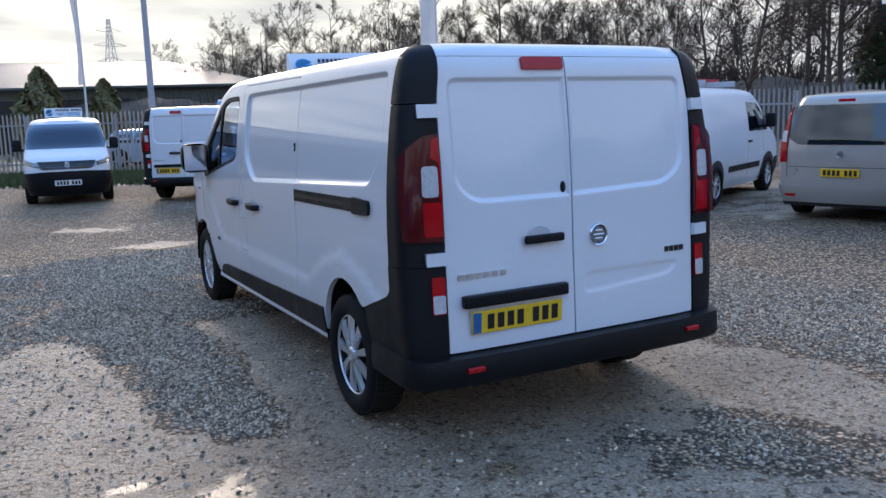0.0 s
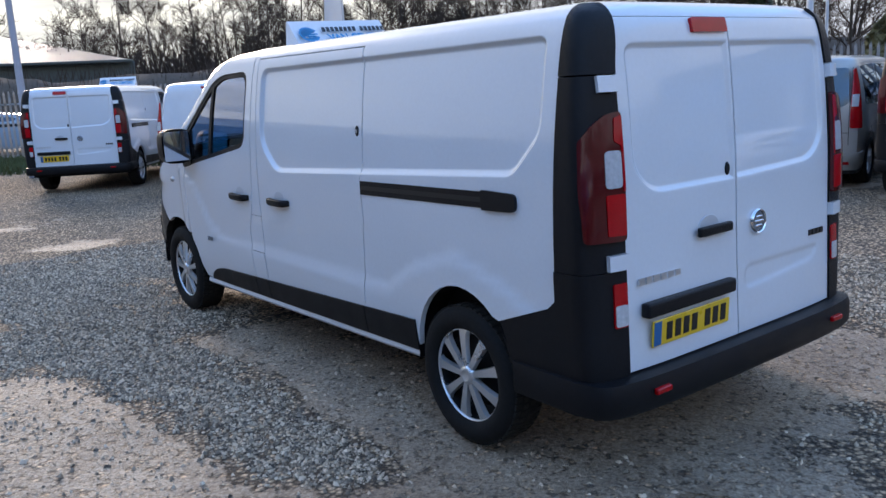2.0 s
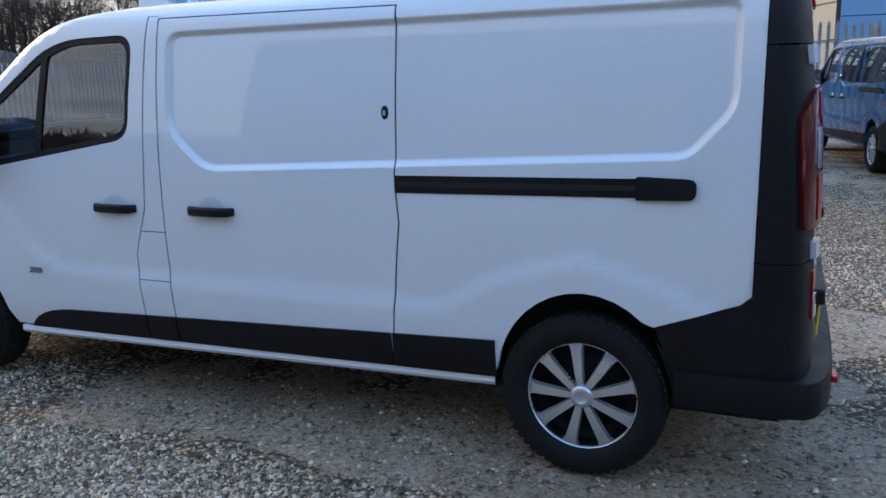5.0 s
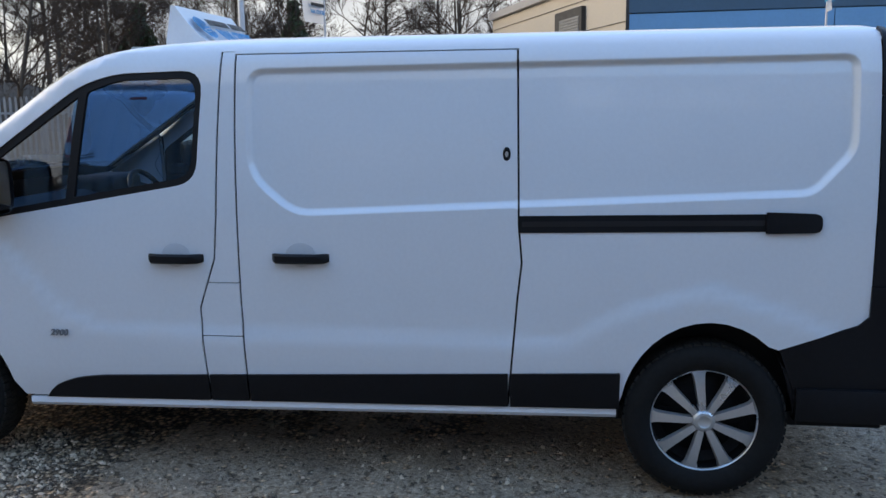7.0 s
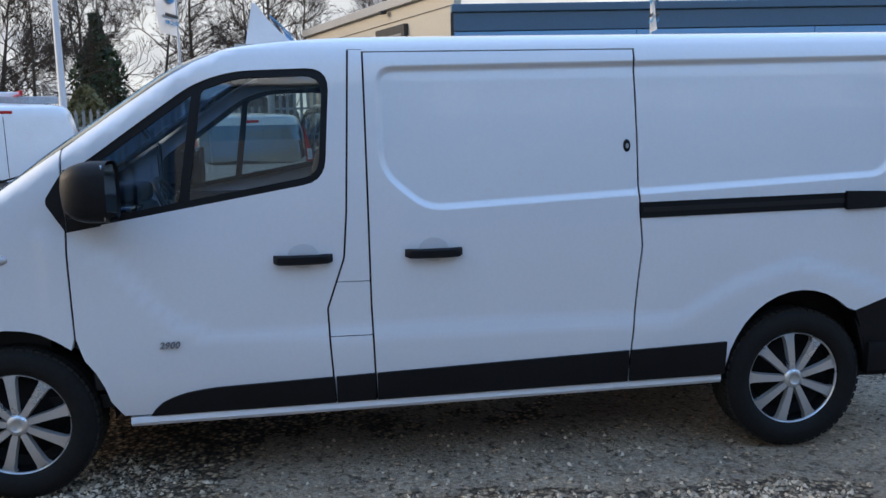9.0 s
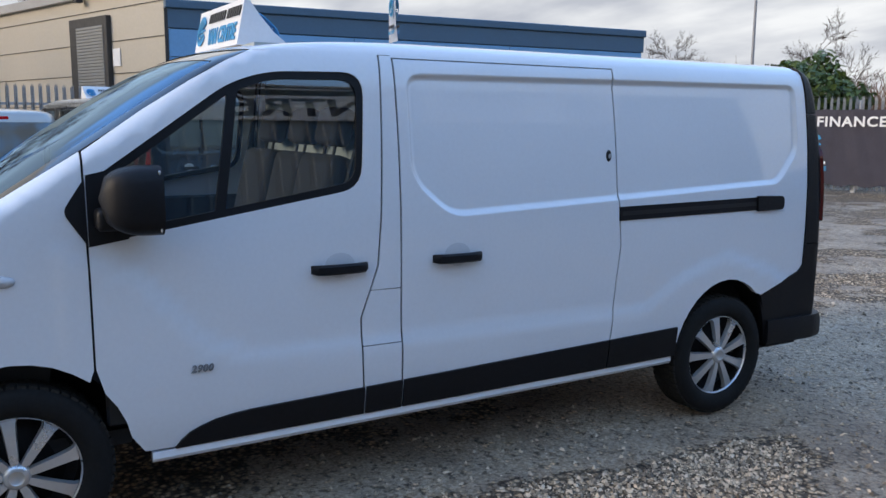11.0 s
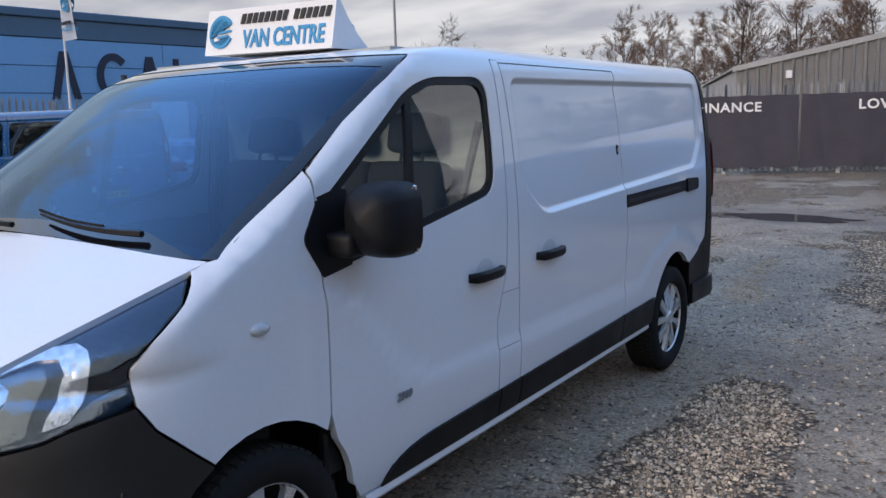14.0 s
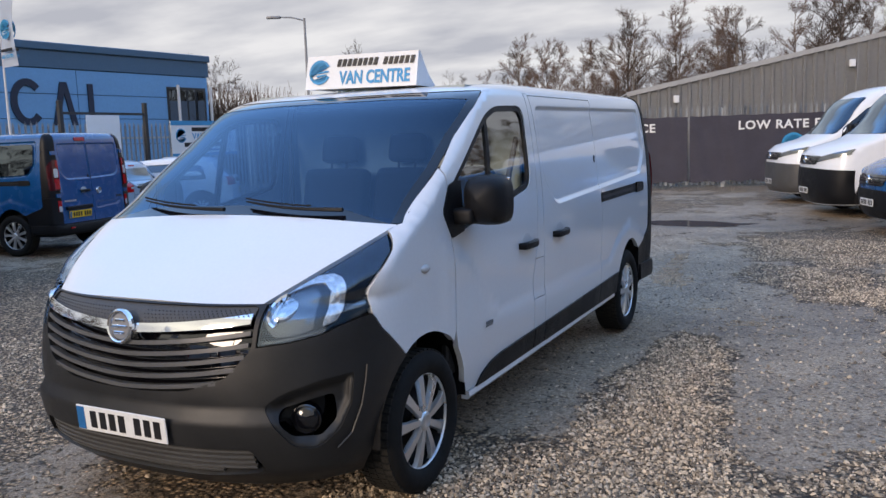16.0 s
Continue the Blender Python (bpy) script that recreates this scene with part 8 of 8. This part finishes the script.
# ---- flags, poles, signs ----
def feather_flag(x, y, top, low, turn, label, width=0.62, print_it=True):
    f = thing("feather_flag", pose(x, y, 0, 0, 0, turn), label, "flag", "feather flags")
    part("pole", to_mesh(lathe_bm([(0.0, -0.05), (0.035, -0.05), (0.033, 1.5), (0.024, 3.0), (0.014, top + 0.1), (0.0, top + 0.12)], 10, "z"), "pole", 40), POLE, f)
    bm = bmesh.new()
    nx, nz = 8, 26
    g = [[bm.verts.new((0.03 + width * i / nx * min(1.0, 0.55 + 2.2 * (1 - j / nz)), 0.05 * math.sin(3.0 * i / nx + 5 * j / nz) * i / nx, low + (top - low) * j / nz)) for j in range(nz + 1)] for i in range(nx + 1)]
    for i in range(nx):
        for j in range(nz):
            bm.faces.new((g[i][j], g[i + 1][j], g[i + 1][j + 1], g[i][j + 1]))
    bmesh.ops.solidify(bm, geom=bm.faces[:], thickness=0.003)
    part("cloth", to_mesh(bm, "cloth", 80), FLAG, f)
    if print_it:
        for s, r in ((-1, 0), (1, 180)):
            part("emblem", emblem_bm(0.20), PRINT_BLUE, f, "", pose(0.34, s * 0.06, low + 0.75, 0, 0, r))
            part("bar", box_bm(-0.24, 0.24, -0.004, 0.0, -0.03, 0.03), INK, f, "", pose(0.34, s * 0.06, low + 0.33, 0, 0, r))
            spell("letter", lettering("VAN CENTRE", 0.10, 0.003), PRINT_BLUE, f, "", pose(0.34, s * 0.06, low + 0.20, 0, 0, r) @ Matrix.Diagonal((0.85, 1, 1, 1)))
    return f


feather_flag(16.14, -0.81, 5.4, 3.45, 170, "white feather flag on a slim pole before the blue unit")
feather_flag(14.24, 8.98, 5.3, 3.25, 165, "white feather flag on a slim pole among the vans", 0.7)
feather_flag(9.15, 17.13, 5.2, 3.05, 105, "white feather flag beside the parked vans", 0.55, False)
feather_flag(2.19, 23.85, 5.6, 2.7, 100, "white feather flag near the northern fence", 0.5, False)


def street_pole(x, y, h, r, mat, label, arm=None, name="lamp_post"):
    p = thing(name, pose(x, y, 0), label, "lamp post")
    part("column", to_mesh(lathe_bm([(0.0, -0.05), (r * 1.25, -0.05), (r * 1.25, 1.2), (r, 1.25), (r * 0.65, h), (0.0, h)], 14, "z"), "column", 40), mat, p)
    if arm:
        part("arm", tube_bm([(0, 0, h - 0.1), (arm[0] * 0.5, arm[1] * 0.5, h + 0.05), (arm[0], arm[1], h + 0.08)], 0.035, 6), mat, p)
        a = math.atan2(arm[1], arm[0])
        part("lantern", to_mesh(box_bm(-0.05, 0.55, -0.12, 0.12, -0.06, 0.05, 0.03, 2), "lantern", 40), mat, p, "", Matrix.Translation((arm[0], arm[1], h + 0.08)) @ Matrix.Rotation(a, 4, 'Z'))
    return p


street_pole(3.62, 22.39, 8.0, 0.085, POLE_MID, "pale grey lighting column by the northern fence")
street_pole(21.9, 13.5, 9.0, 0.10, POLE, "pale grey pole beyond the eastern fence")
street_pole(22.5, -20.0, 7.2, 0.075, POLE_GREY, "grey street lamp beyond the fence", (1.0, 0.5))


def board(m, w, h, label, head=True, rows=3):
    b = thing("sign_board", m, label, "sign", "sign boards")
    part("panel", to_mesh(box_bm(-w / 2, w / 2, -0.015, 0.015, -h / 2, h / 2, 0.006, 1), "panel"), SIGN_WHITE, b)
    if head:
        part("top_band", to_mesh(box_bm(-w / 2, w / 2, -0.02, -0.016, h / 2 - h * 0.13, h / 2), "band"), PRINT_BLUE, b)
        part("foot_band", to_mesh(box_bm(-w / 2, w / 2, -0.02, -0.016, -h / 2, -h / 2 + h * 0.08), "band"), PRINT_BLUE, b)
        part("emblem", emblem_bm(h * 0.2), PRINT_BLUE, b, "", Matrix.Translation((-w * 0.36, -0.018, h * 0.08)))
        part("bar", box_bm(-w * 0.20, w * 0.36, -0.02, -0.016, h * 0.20, h * 0.31), INK, b)
        spell("letter", lettering("VAN CENTRE", h * 0.24, 0.004), PRINT_BLUE, b, "", Matrix.Translation((w * 0.08, -0.018, h * 0.05)) @ Matrix.Diagonal((min(1.0, w * 0.56 / (h * 1.42)), 1, 1, 1)))
        part("bar", box_bm(-w * 0.32, w * 0.30, -0.02, -0.016, -h * 0.24, -h * 0.12), INK, b)
        part("bar", box_bm(-w * 0.30, w * 0.28, -0.02, -0.016, -h * 0.36, -h * 0.31), INK_BLUE, b)
    else:
        for i in range(rows):
            z = h * (0.32 - 0.64 * i / max(1, rows - 1))
            part("bar", box_bm(-w * 0.42, w * 0.42, -0.02, -0.016, z - h * 0.07, z + h * 0.07), INK_BLUE, b)
    return b


board(pose(16.957, -7.45, 1.92, 0, 0, -90), 2.6, 0.98, "white and blue sign board on the palisade fence")
n_turn = math.degrees(math.atan2(-0.483, 0.876))
board(pose(11.142, 26.092, 1.78, 0, 0, n_turn), 0.95, 0.62, "white notice board with blue lines on the fence", False, 4)
roof_sign(heading(3.9, 18.4, 0.55, 0.84, 0.968) @ pose(0.0, 3.3, 1.962, 0, 0, 180), "white folded sign board on a parked van")
roof_sign(heading(10.54, 5.12, 0.965, 0.26, 0.968) @ pose(0.0, 3.3, 1.962, 0, 0, 180), "white folded sign board on the black van")
roof_sign(heading(5.90, 16.72, 0.55, 0.84, 0.95) @ pose(0.0, 3.1, 1.955, 0, 0, 180), "white folded sign board on a parked van")
roof_sign(heading(1.57, 22.45, -0.09, -0.996, 0.80) @ pose(0.0, 2.7, 1.835, 0, 0, 180), "white folded sign board on the small van")


sold = thing("sold_sign", heading(10.54, 5.12, 0.965, 0.26, 0.968) @ pose(0.48, 0.75, 1.955), "red sold sign on the black van's roof", "sign")
part("panel", to_mesh(box_bm(-0.27, 0.27, -0.012, 0.012, 0.0, 0.16, 0.004, 1), "panel"), SIGN_RED, sold)
part("foot", to_mesh(box_bm(-0.2, 0.2, -0.05, 0.05, -0.012, 0.004), "foot"), PLASTIC, sold)
spell("letter", lettering("SOLD", 0.15, 0.003, 1.1), SIGN_WHITE, sold, "", Matrix.Translation((0, -0.013, 0.08)))


def ladder_rack(m):
    r = thing("ladder", m, "red and white ladder on a van roof rack", "ladder")
    for x in (-0.22, 0.22):
        part("stile", to_mesh(box_bm(x - 0.02, x + 0.02, 0, 2.6, 0.10, 0.16), "stile"), SIGN_RED, r)
    for i in range(9):
        part("rung", tube_bm([(-0.22, 0.15 + 0.28 * i, 0.13), (0.22, 0.15 + 0.28 * i, 0.13)], 0.016, 6), SIGN_WHITE, r)
    for y in (0.5, 2.0):
        part("crossbar", to_mesh(box_bm(-0.72, 0.72, y - 0.03, y + 0.03, 0.0, 0.10, 0.01, 1), "bar"), GALV, r)
    return r


ladder_rack(heading(9.90, 10.62, 0.904, 0.427, 0.95) @ pose(0.05, 0.5, 1.945))

def yard_gate():
    g = thing("yard_gate", pose(16.75, -3.9, 0, 0, 0, -90), "dark steel gate frame with a white mesh panel", "gate")
    for x in (-1.35, 1.20):
        part("post", to_mesh(box_bm(x - 0.05, x + 0.05, -0.05, 0.05, -0.05, 2.85, 0.006, 1), "post"), DOOR_DARK, g)
    for z in (0.35, 2.56):
        part("rail", to_mesh(box_bm(-1.3, 1.15, -0.025, 0.025, z - 0.03, z + 0.03), "rail"), DOOR_DARK, g)
    part("panel", to_mesh(box_bm(-0.68, 0.32, -0.05, -0.028, 0.38, 2.52, 0.004, 1), "panel"), SIGN_WHITE, g, "white panel")
    return g


yard_gate()

# ---- evergreens, scrub and grass ----
def conifer(x, y, h, r, seed):
    rng = random.Random(seed)
    o = thing("conifer", pose(x, y, 0), "dark green bushy conifer beyond the fence", "tree", "conifers")

    def spot(g):
        t = g.random() ** 0.8
        a = g.uniform(0, 6.283)
        w = r * (1 - t) ** 0.6 * (0.75 + 0.35 * math.sin(3 * a + 9 * t)) * g.uniform(0.7, 1.05)
        return Vector((w * math.cos(a), w * math.sin(a), 0.15 + h * t)), Vector((math.cos(a), math.sin(a), 0.6)).normalized()

    part("trunk", tube_bm([(0, 0, 0), (0, 0, h * 0.9)], [0.14, 0.03], 6), BARK, o)
    part("crown", leaves_bm(4200, spot, 0.17, rng), CONIFER, o)
    return o


conifer(1.9, 41.0, 4.0, 1.65, 1)
conifer(4.6, 41.5, 3.5, 1.35, 2)
conifer(31.0, 15.5, 3.0, 1.5, 3)


def ivy_tree(x, y, h, seed):
    o = plant(0, x, y, h / 12.5, 1.3)
    rng = random.Random(seed)

    def spot(g):
        t = g.random()
        a = g.uniform(0, 6.283)
        w = (0.35 + 0.75 * math.sin(math.pi * min(1, t * 1.15)) ** 0.7) * g.uniform(0.6, 1.0) * (0.8 + 0.3 * math.sin(2 * a + 8 * t))
        return Vector((w * math.cos(a), w * math.sin(a), h * (0.10 + 0.62 * t))), Vector((math.cos(a), math.sin(a), 0.3)).normalized()

    iv = thing("ivy", pose(x, y, 0), "dark green ivy wrapped round a tree trunk", "ivy", "ivy")
    part("foliage", leaves_bm(4500, spot, 0.13, rng), IVY, iv)


ivy_tree(32.5, 22.0, 8.5, 4)
ivy_tree(36.0, 16.3, 9.0, 6)


def bank(points, h, depth, seed, label):
    """A scrub-covered earth bank with an uneven crest."""
    rng = random.Random(seed)
    bm = bmesh.new()
    rows = []
    pts = [Vector((*p, 0)) for p in points]
    fine_pts = []
    for a, b in zip(pts, pts[1:]):
        n = max(2, int((b - a).length / 1.2))
        fine_pts += [a.lerp(b, i / n) for i in range(n)]
    for i, p in enumerate(fine_pts):
        d = (fine_pts[min(i + 1, len(fine_pts) - 1)] - fine_pts[max(i - 1, 0)]).normalized()
        out = Vector((-d.y, d.x, 0))
        row = []
        for j in range(9):
            t = j / 8
            z = h * math.sin(math.pi * min(1, t * 1.1) ** 0.8 / 1.0) if t < 0.91 else 0
            z = h * (math.sin(math.pi * t) ** 0.7) * (0.85 + 0.3 * noise.noise((p.x * 0.3, p.y * 0.3, j * 0.7))) if 0 < j < 8 else -0.1
            row.append(bm.verts.new(p + out * depth * t + Vector((0, 0, z + (rng.uniform(-0.12, 0.12) if 0 < j < 8 else 0)))))
        rows.append(row)
    for a, b in zip(rows, rows[1:]):
        for j in range(8):
            bm.faces.new((a[j], a[j + 1], b[j + 1], b[j]))
    bmesh.ops.recalc_face_normals(bm, faces=bm.faces[:])
    ob = new("embankment", to_mesh(bm, "bank", 80))
    ob.data.materials.append(BRUSH)
    tagged(ob, label, "embankment", kind="structure")
    # dry stalks standing on it
    bm = bmesh.new()
    for _ in range(3800):
        k = rng.randrange(len(rows) - 1)
        j = rng.randrange(1, 7)
        p = fine_pts[k].lerp(fine_pts[k + 1], rng.random())
        d = (fine_pts[k + 1] - fine_pts[k]).normalized()
        q = p + Vector((-d.y, d.x, 0)) * depth * (j + rng.random()) / 8
        z = h * (math.sin(math.pi * (j + 0.5) / 8) ** 0.7) * 0.9
        s = rng.uniform(0.35, 1.1)
        tip = Vector((rng.gauss(0, 0.25), rng.gauss(0, 0.25), 1)) * s
        side = Vector((rng.uniform(-1, 1), rng.uniform(-1, 1), 0)).normalized() * 0.025
        q.z = z - 0.1
        bm.faces.new([bm.verts.new(q - side), bm.verts.new(q + side), bm.verts.new(q + tip)])
    st = new("dry_scrub", to_mesh(bm, "scrub"))
    st.data.materials.append(TWIG)
    tagged(st, "dry brown stalks and bramble on the bank", "scrub", kind="stuff")


bank([(6, 62), (22, 52), (36, 40), (44, 26), (47, 8)], 3.4, -9.0, 2, "brown scrubby earth bank behind the fences")


def grass_strip():
    rng = random.Random(9)
    bm = bmesh.new()
    a, b = Vector((-4.4, 34.7, 0)), Vector((17.0, 22.9, 0))
    inn = Vector((-0.483, -0.876, 0))
    for _ in range(30000):
        p = a.lerp(b, rng.random()) + inn * rng.uniform(-0.4, 5.4 + 0.8 * math.sin(_))
        s = rng.uniform(0.07, 0.22)
        w = Vector((rng.uniform(-1, 1), rng.uniform(-1, 1), 0)).normalized() * 0.026
        tip = Vector((rng.gauss(0, 0.35), rng.gauss(0, 0.35), 1)) * s
        p.z = -0.01
        bm.faces.new([bm.verts.new(p - w), bm.verts.new(p + w), bm.verts.new(p + tip)])
    g = new("grass", to_mesh(bm, "grass"))
    g.data.materials.append(GRASS)
    tagged(g, "rough green grass strip along the fence foot", "grass", kind="stuff")


grass_strip()


def evergreen_shrub(x, y, h, r, seed):
    o = thing("shrub", pose(x, y, 0), "bright green evergreen shrub behind the banners", "shrub", "shrubs")
    rng = random.Random(seed)

    def spot(g):
        a, b = g.uniform(0, 6.283), math.acos(g.uniform(-0.2, 1))
        d = Vector((math.sin(b) * math.cos(a), math.sin(b) * math.sin(a), math.cos(b)))
        k = g.uniform(0.72, 1.0) * (0.85 + 0.25 * noise.noise(d * 2.3))
        return Vector((d.x * r * k, d.y * r * k, h * 0.45 + d.z * h * 0.55 * k)), d

    part("stem", tube_bm([(0, 0, 0), (0, 0, h * 0.6)], [0.1, 0.04], 6), BARK, o)
    part("crown", leaves_bm(4200, spot, 0.12, rng), SHRUB, o)
    return o


evergreen_shrub(15.5, -14.5, 4.0, 2.2, 11)


def hedge_thicket(x0, y0, x1, y1, h, seed, n=1700, thick=1.0, mat=None, label="reddish brown leafless thicket beyond the fence"):
    rng = random.Random(seed)
    bm = bmesh.new()
    for _ in range(n):
        t = rng.random()
        p = Vector((x0 + (x1 - x0) * t + rng.gauss(0, 0.7), y0 + (y1 - y0) * t + rng.gauss(0, 0.7), 0))
        d = Vector((rng.gauss(0, 0.35), rng.gauss(0, 0.35), 1)).normalized()
        L = h * rng.uniform(0.5, 1.0)
        q = p + d * L * 0.5
        tube_bm([p, q, q + (d + Vector((rng.gauss(0, 0.3), rng.gauss(0, 0.3), 0))).normalized() * L * 0.5], [0.028 * thick, 0.02 * thick, 0.008 * thick], 3, bm, caps=False)
    ob = new("thicket", to_mesh(bm, "thicket"))
    ob.data.materials.append(mat or TWIG_RED)
    tagged(ob, label, "hedge", kind="stuff")


hedge_thicket(25.5, -22, 31, -20, 5.0, 3)
hedge_thicket(16, -26, 26, -27, 4.2, 4)


hedge_thicket(12, 66, 30, 55, 6.0, 21, 1800, 2.5, TWIG, "dark brown scrub at the foot of the northern trees")
hedge_thicket(30, 55, 45, 36, 5.5, 22, 1800, 2.5, TWIG, "dark brown scrub at the foot of the northern trees")
# the far side of the yard, behind the walked line
# unseen thickets, added to give the van's flank a dark reflected band
hedge_thicket(-27, -30, -24, -4, 3.6, 11, 2400, 4.5)
hedge_thicket(-24, -4, -25, 20, 4.2, 12, 2400, 4.5)
hedge_thicket(-25, 20, -22, 44, 3.8, 13, 2400, 4.5)


def pylon():
    """A far lattice mast with three pairs of arms."""
    o = thing("pylon", pose(31.8, 262.0, 0, 0, 0, 20), "grey steel lattice pylon far behind the barn", "pylon")
    half = lambda z: 3.2 * (1 - z / 32) ** 1.3 + 0.35
    bm = bmesh.new()
    zs = [0, 5, 9.5, 13.5, 17, 20, 23, 25.5, 28, 30, 32]
    for sx, sy in ((-1, -1), (1, -1), (1, 1), (-1, 1)):
        tube_bm([(sx * half(z), sy * half(z), z) for z in zs], 0.10, 4, bm, caps=False)
    for z0, z1 in zip(zs, zs[1:]):
        a, b = half(z0), half(z1)
        for s in (-1, 1):
            tube_bm([(-a, s * a, z0), (b, s * b, z1)], 0.05, 3, bm, caps=False)
            tube_bm([(a, s * a, z0), (-b, s * b, z1)], 0.05, 3, bm, caps=False)
            tube_bm([(s * a, -a, z0), (s * b, b, z1)], 0.05, 3, bm, caps=False)
            tube_bm([(s * a, a, z0), (s * b, -b, z1)], 0.05, 3, bm, caps=False)
    part("mast", bm, GALV, o)
    for z, w in ((20, 4.2), (24.5, 5.0), (28.5, 3.8)):
        bm = bmesh.new()
        for s in (-1, 1):
            tube_bm([(-w, 0, z), (0, s * half(z), z + 1.2), (w, 0, z)], 0.06, 3, bm, caps=False)
            tube_bm([(-w, 0, z), (0, s * half(z), z - 0.2), (w, 0, z)], 0.06, 3, bm, caps=False)
        part("arm", bm, GALV, o)


pylon()


# ---- loose stones ----
def stones():
    """Gravel drifts round the van and beside the walked line, and stray stones."""
    rng = np.random.default_rng(4)
    base = np.array([(1, 0, -0.3), (0, 0.9, -0.3), (-1, 0, -0.3), (0, -0.9, -0.3), (0.45, 0.1, 0.85), (-0.4, -0.1, 0.75)], float)
    tri = np.array([(0, 1, 4), (1, 2, 5), (1, 5, 4), (2, 3, 5), (3, 0, 4), (3, 4, 5)])
    P = []

    n = 1500000
    x, y = rng.uniform(-3, 6.6, n), rng.uniform(-2.5, 11, n)
    lie = drift_at(x, y) + 0.30 * (lattice(x, y, 13, 0.11) - 0.5) + 0.22 * (lattice(x, y, 14, 0.31) - 0.5)
    near = np.exp(-np.maximum(0, np.hypot(x - 0.8, (y - 5.4) * 0.55) - 1.9) / 1.5)
    near = np.maximum(near, 0.55 * np.exp(-np.maximum(0, np.hypot((x - 4.9) * 0.9, (y - 3.6) * 0.8) - 1.0) / 0.8))
    keep = rng.random(n) < near * (0.020 + 0.50 * np.clip((lie - 0.46) / 0.26, 0, 1))
    keep &= ~((np.abs(x - 2.55) < 0.5) & (np.abs(y - 5.7) < 2.6))
    x, y = x[keep], y[keep]
    P.append(np.column_stack([x, y, 0.0046 + 0.0115 * rng.random(len(x)) ** 2.0]))
    P.append(np.column_stack([rng.uniform(-3, 6, 110), rng.uniform(-2, 11, 110), rng.uniform(0.012, 0.024, 110)]))
    P = np.concatenate(P)
    m = len(P)
    a, tilt = rng.uniform(0, 2 * math.pi, m), rng.normal(0, 0.16, (m, 2))
    one, nil = np.ones(m), np.zeros(m)
    q = np.stack([np.cos(a), -np.sin(a), nil, np.sin(a), np.cos(a), nil, tilt[:, 0], tilt[:, 1], one], -1).reshape(m, 3, 3)
    sc = P[:, 2][:, None] * rng.uniform(0.6, 1.25, (m, 3)) * np.array([1.1, 1.0, 0.75])
    v = np.einsum("mij,mkj->mki", q, base[None] * (sc[:, None, :]) * rng.uniform(0.75, 1.2, (m, 6, 1)))
    v[:, :, 0] += P[:, 0][:, None]
    v[:, :, 1] += P[:, 1][:, None]
    v[:, :, 2] += (ground_height(P[:, 0], P[:, 1]) + 0.012 * (lattice(P[:, 0], P[:, 1], 11, 0.5) - 0.5) + P[:, 2] * 0.3)[:, None]
    f = (np.arange(m)[:, None, None] * 6 + tri[None]).reshape(-1, 3)
    d = bpy.data.meshes.new("stones")
    d.from_pydata(v.reshape(-1, 3), [], f)
    mat, nn, ll, b = nodes_of("loose_stone")
    geo, ramp = nn.new("ShaderNodeNewGeometry"), nn.new("ShaderNodeValToRGB")
    ramp.color_ramp.elements[0].color, ramp.color_ramp.elements[1].color = (0.065, 0.052, 0.040, 1), (0.80, 0.64, 0.46, 1)
    e = ramp.color_ramp.elements.new(0.55)
    e.color = (0.37, 0.29, 0.205, 1)
    ll.new(geo.outputs["Random Per Island"], ramp.inputs["Fac"])
    ll.new(ramp.outputs["Color"], b.inputs["Base Color"])
    b.inputs["Roughness"].default_value = 0.7
    d.materials.append(mat)
    ob = new("gravel", d)
    tagged(ob, "loose grey and buff gravel stones", "gravel", kind="stuff")


stones()
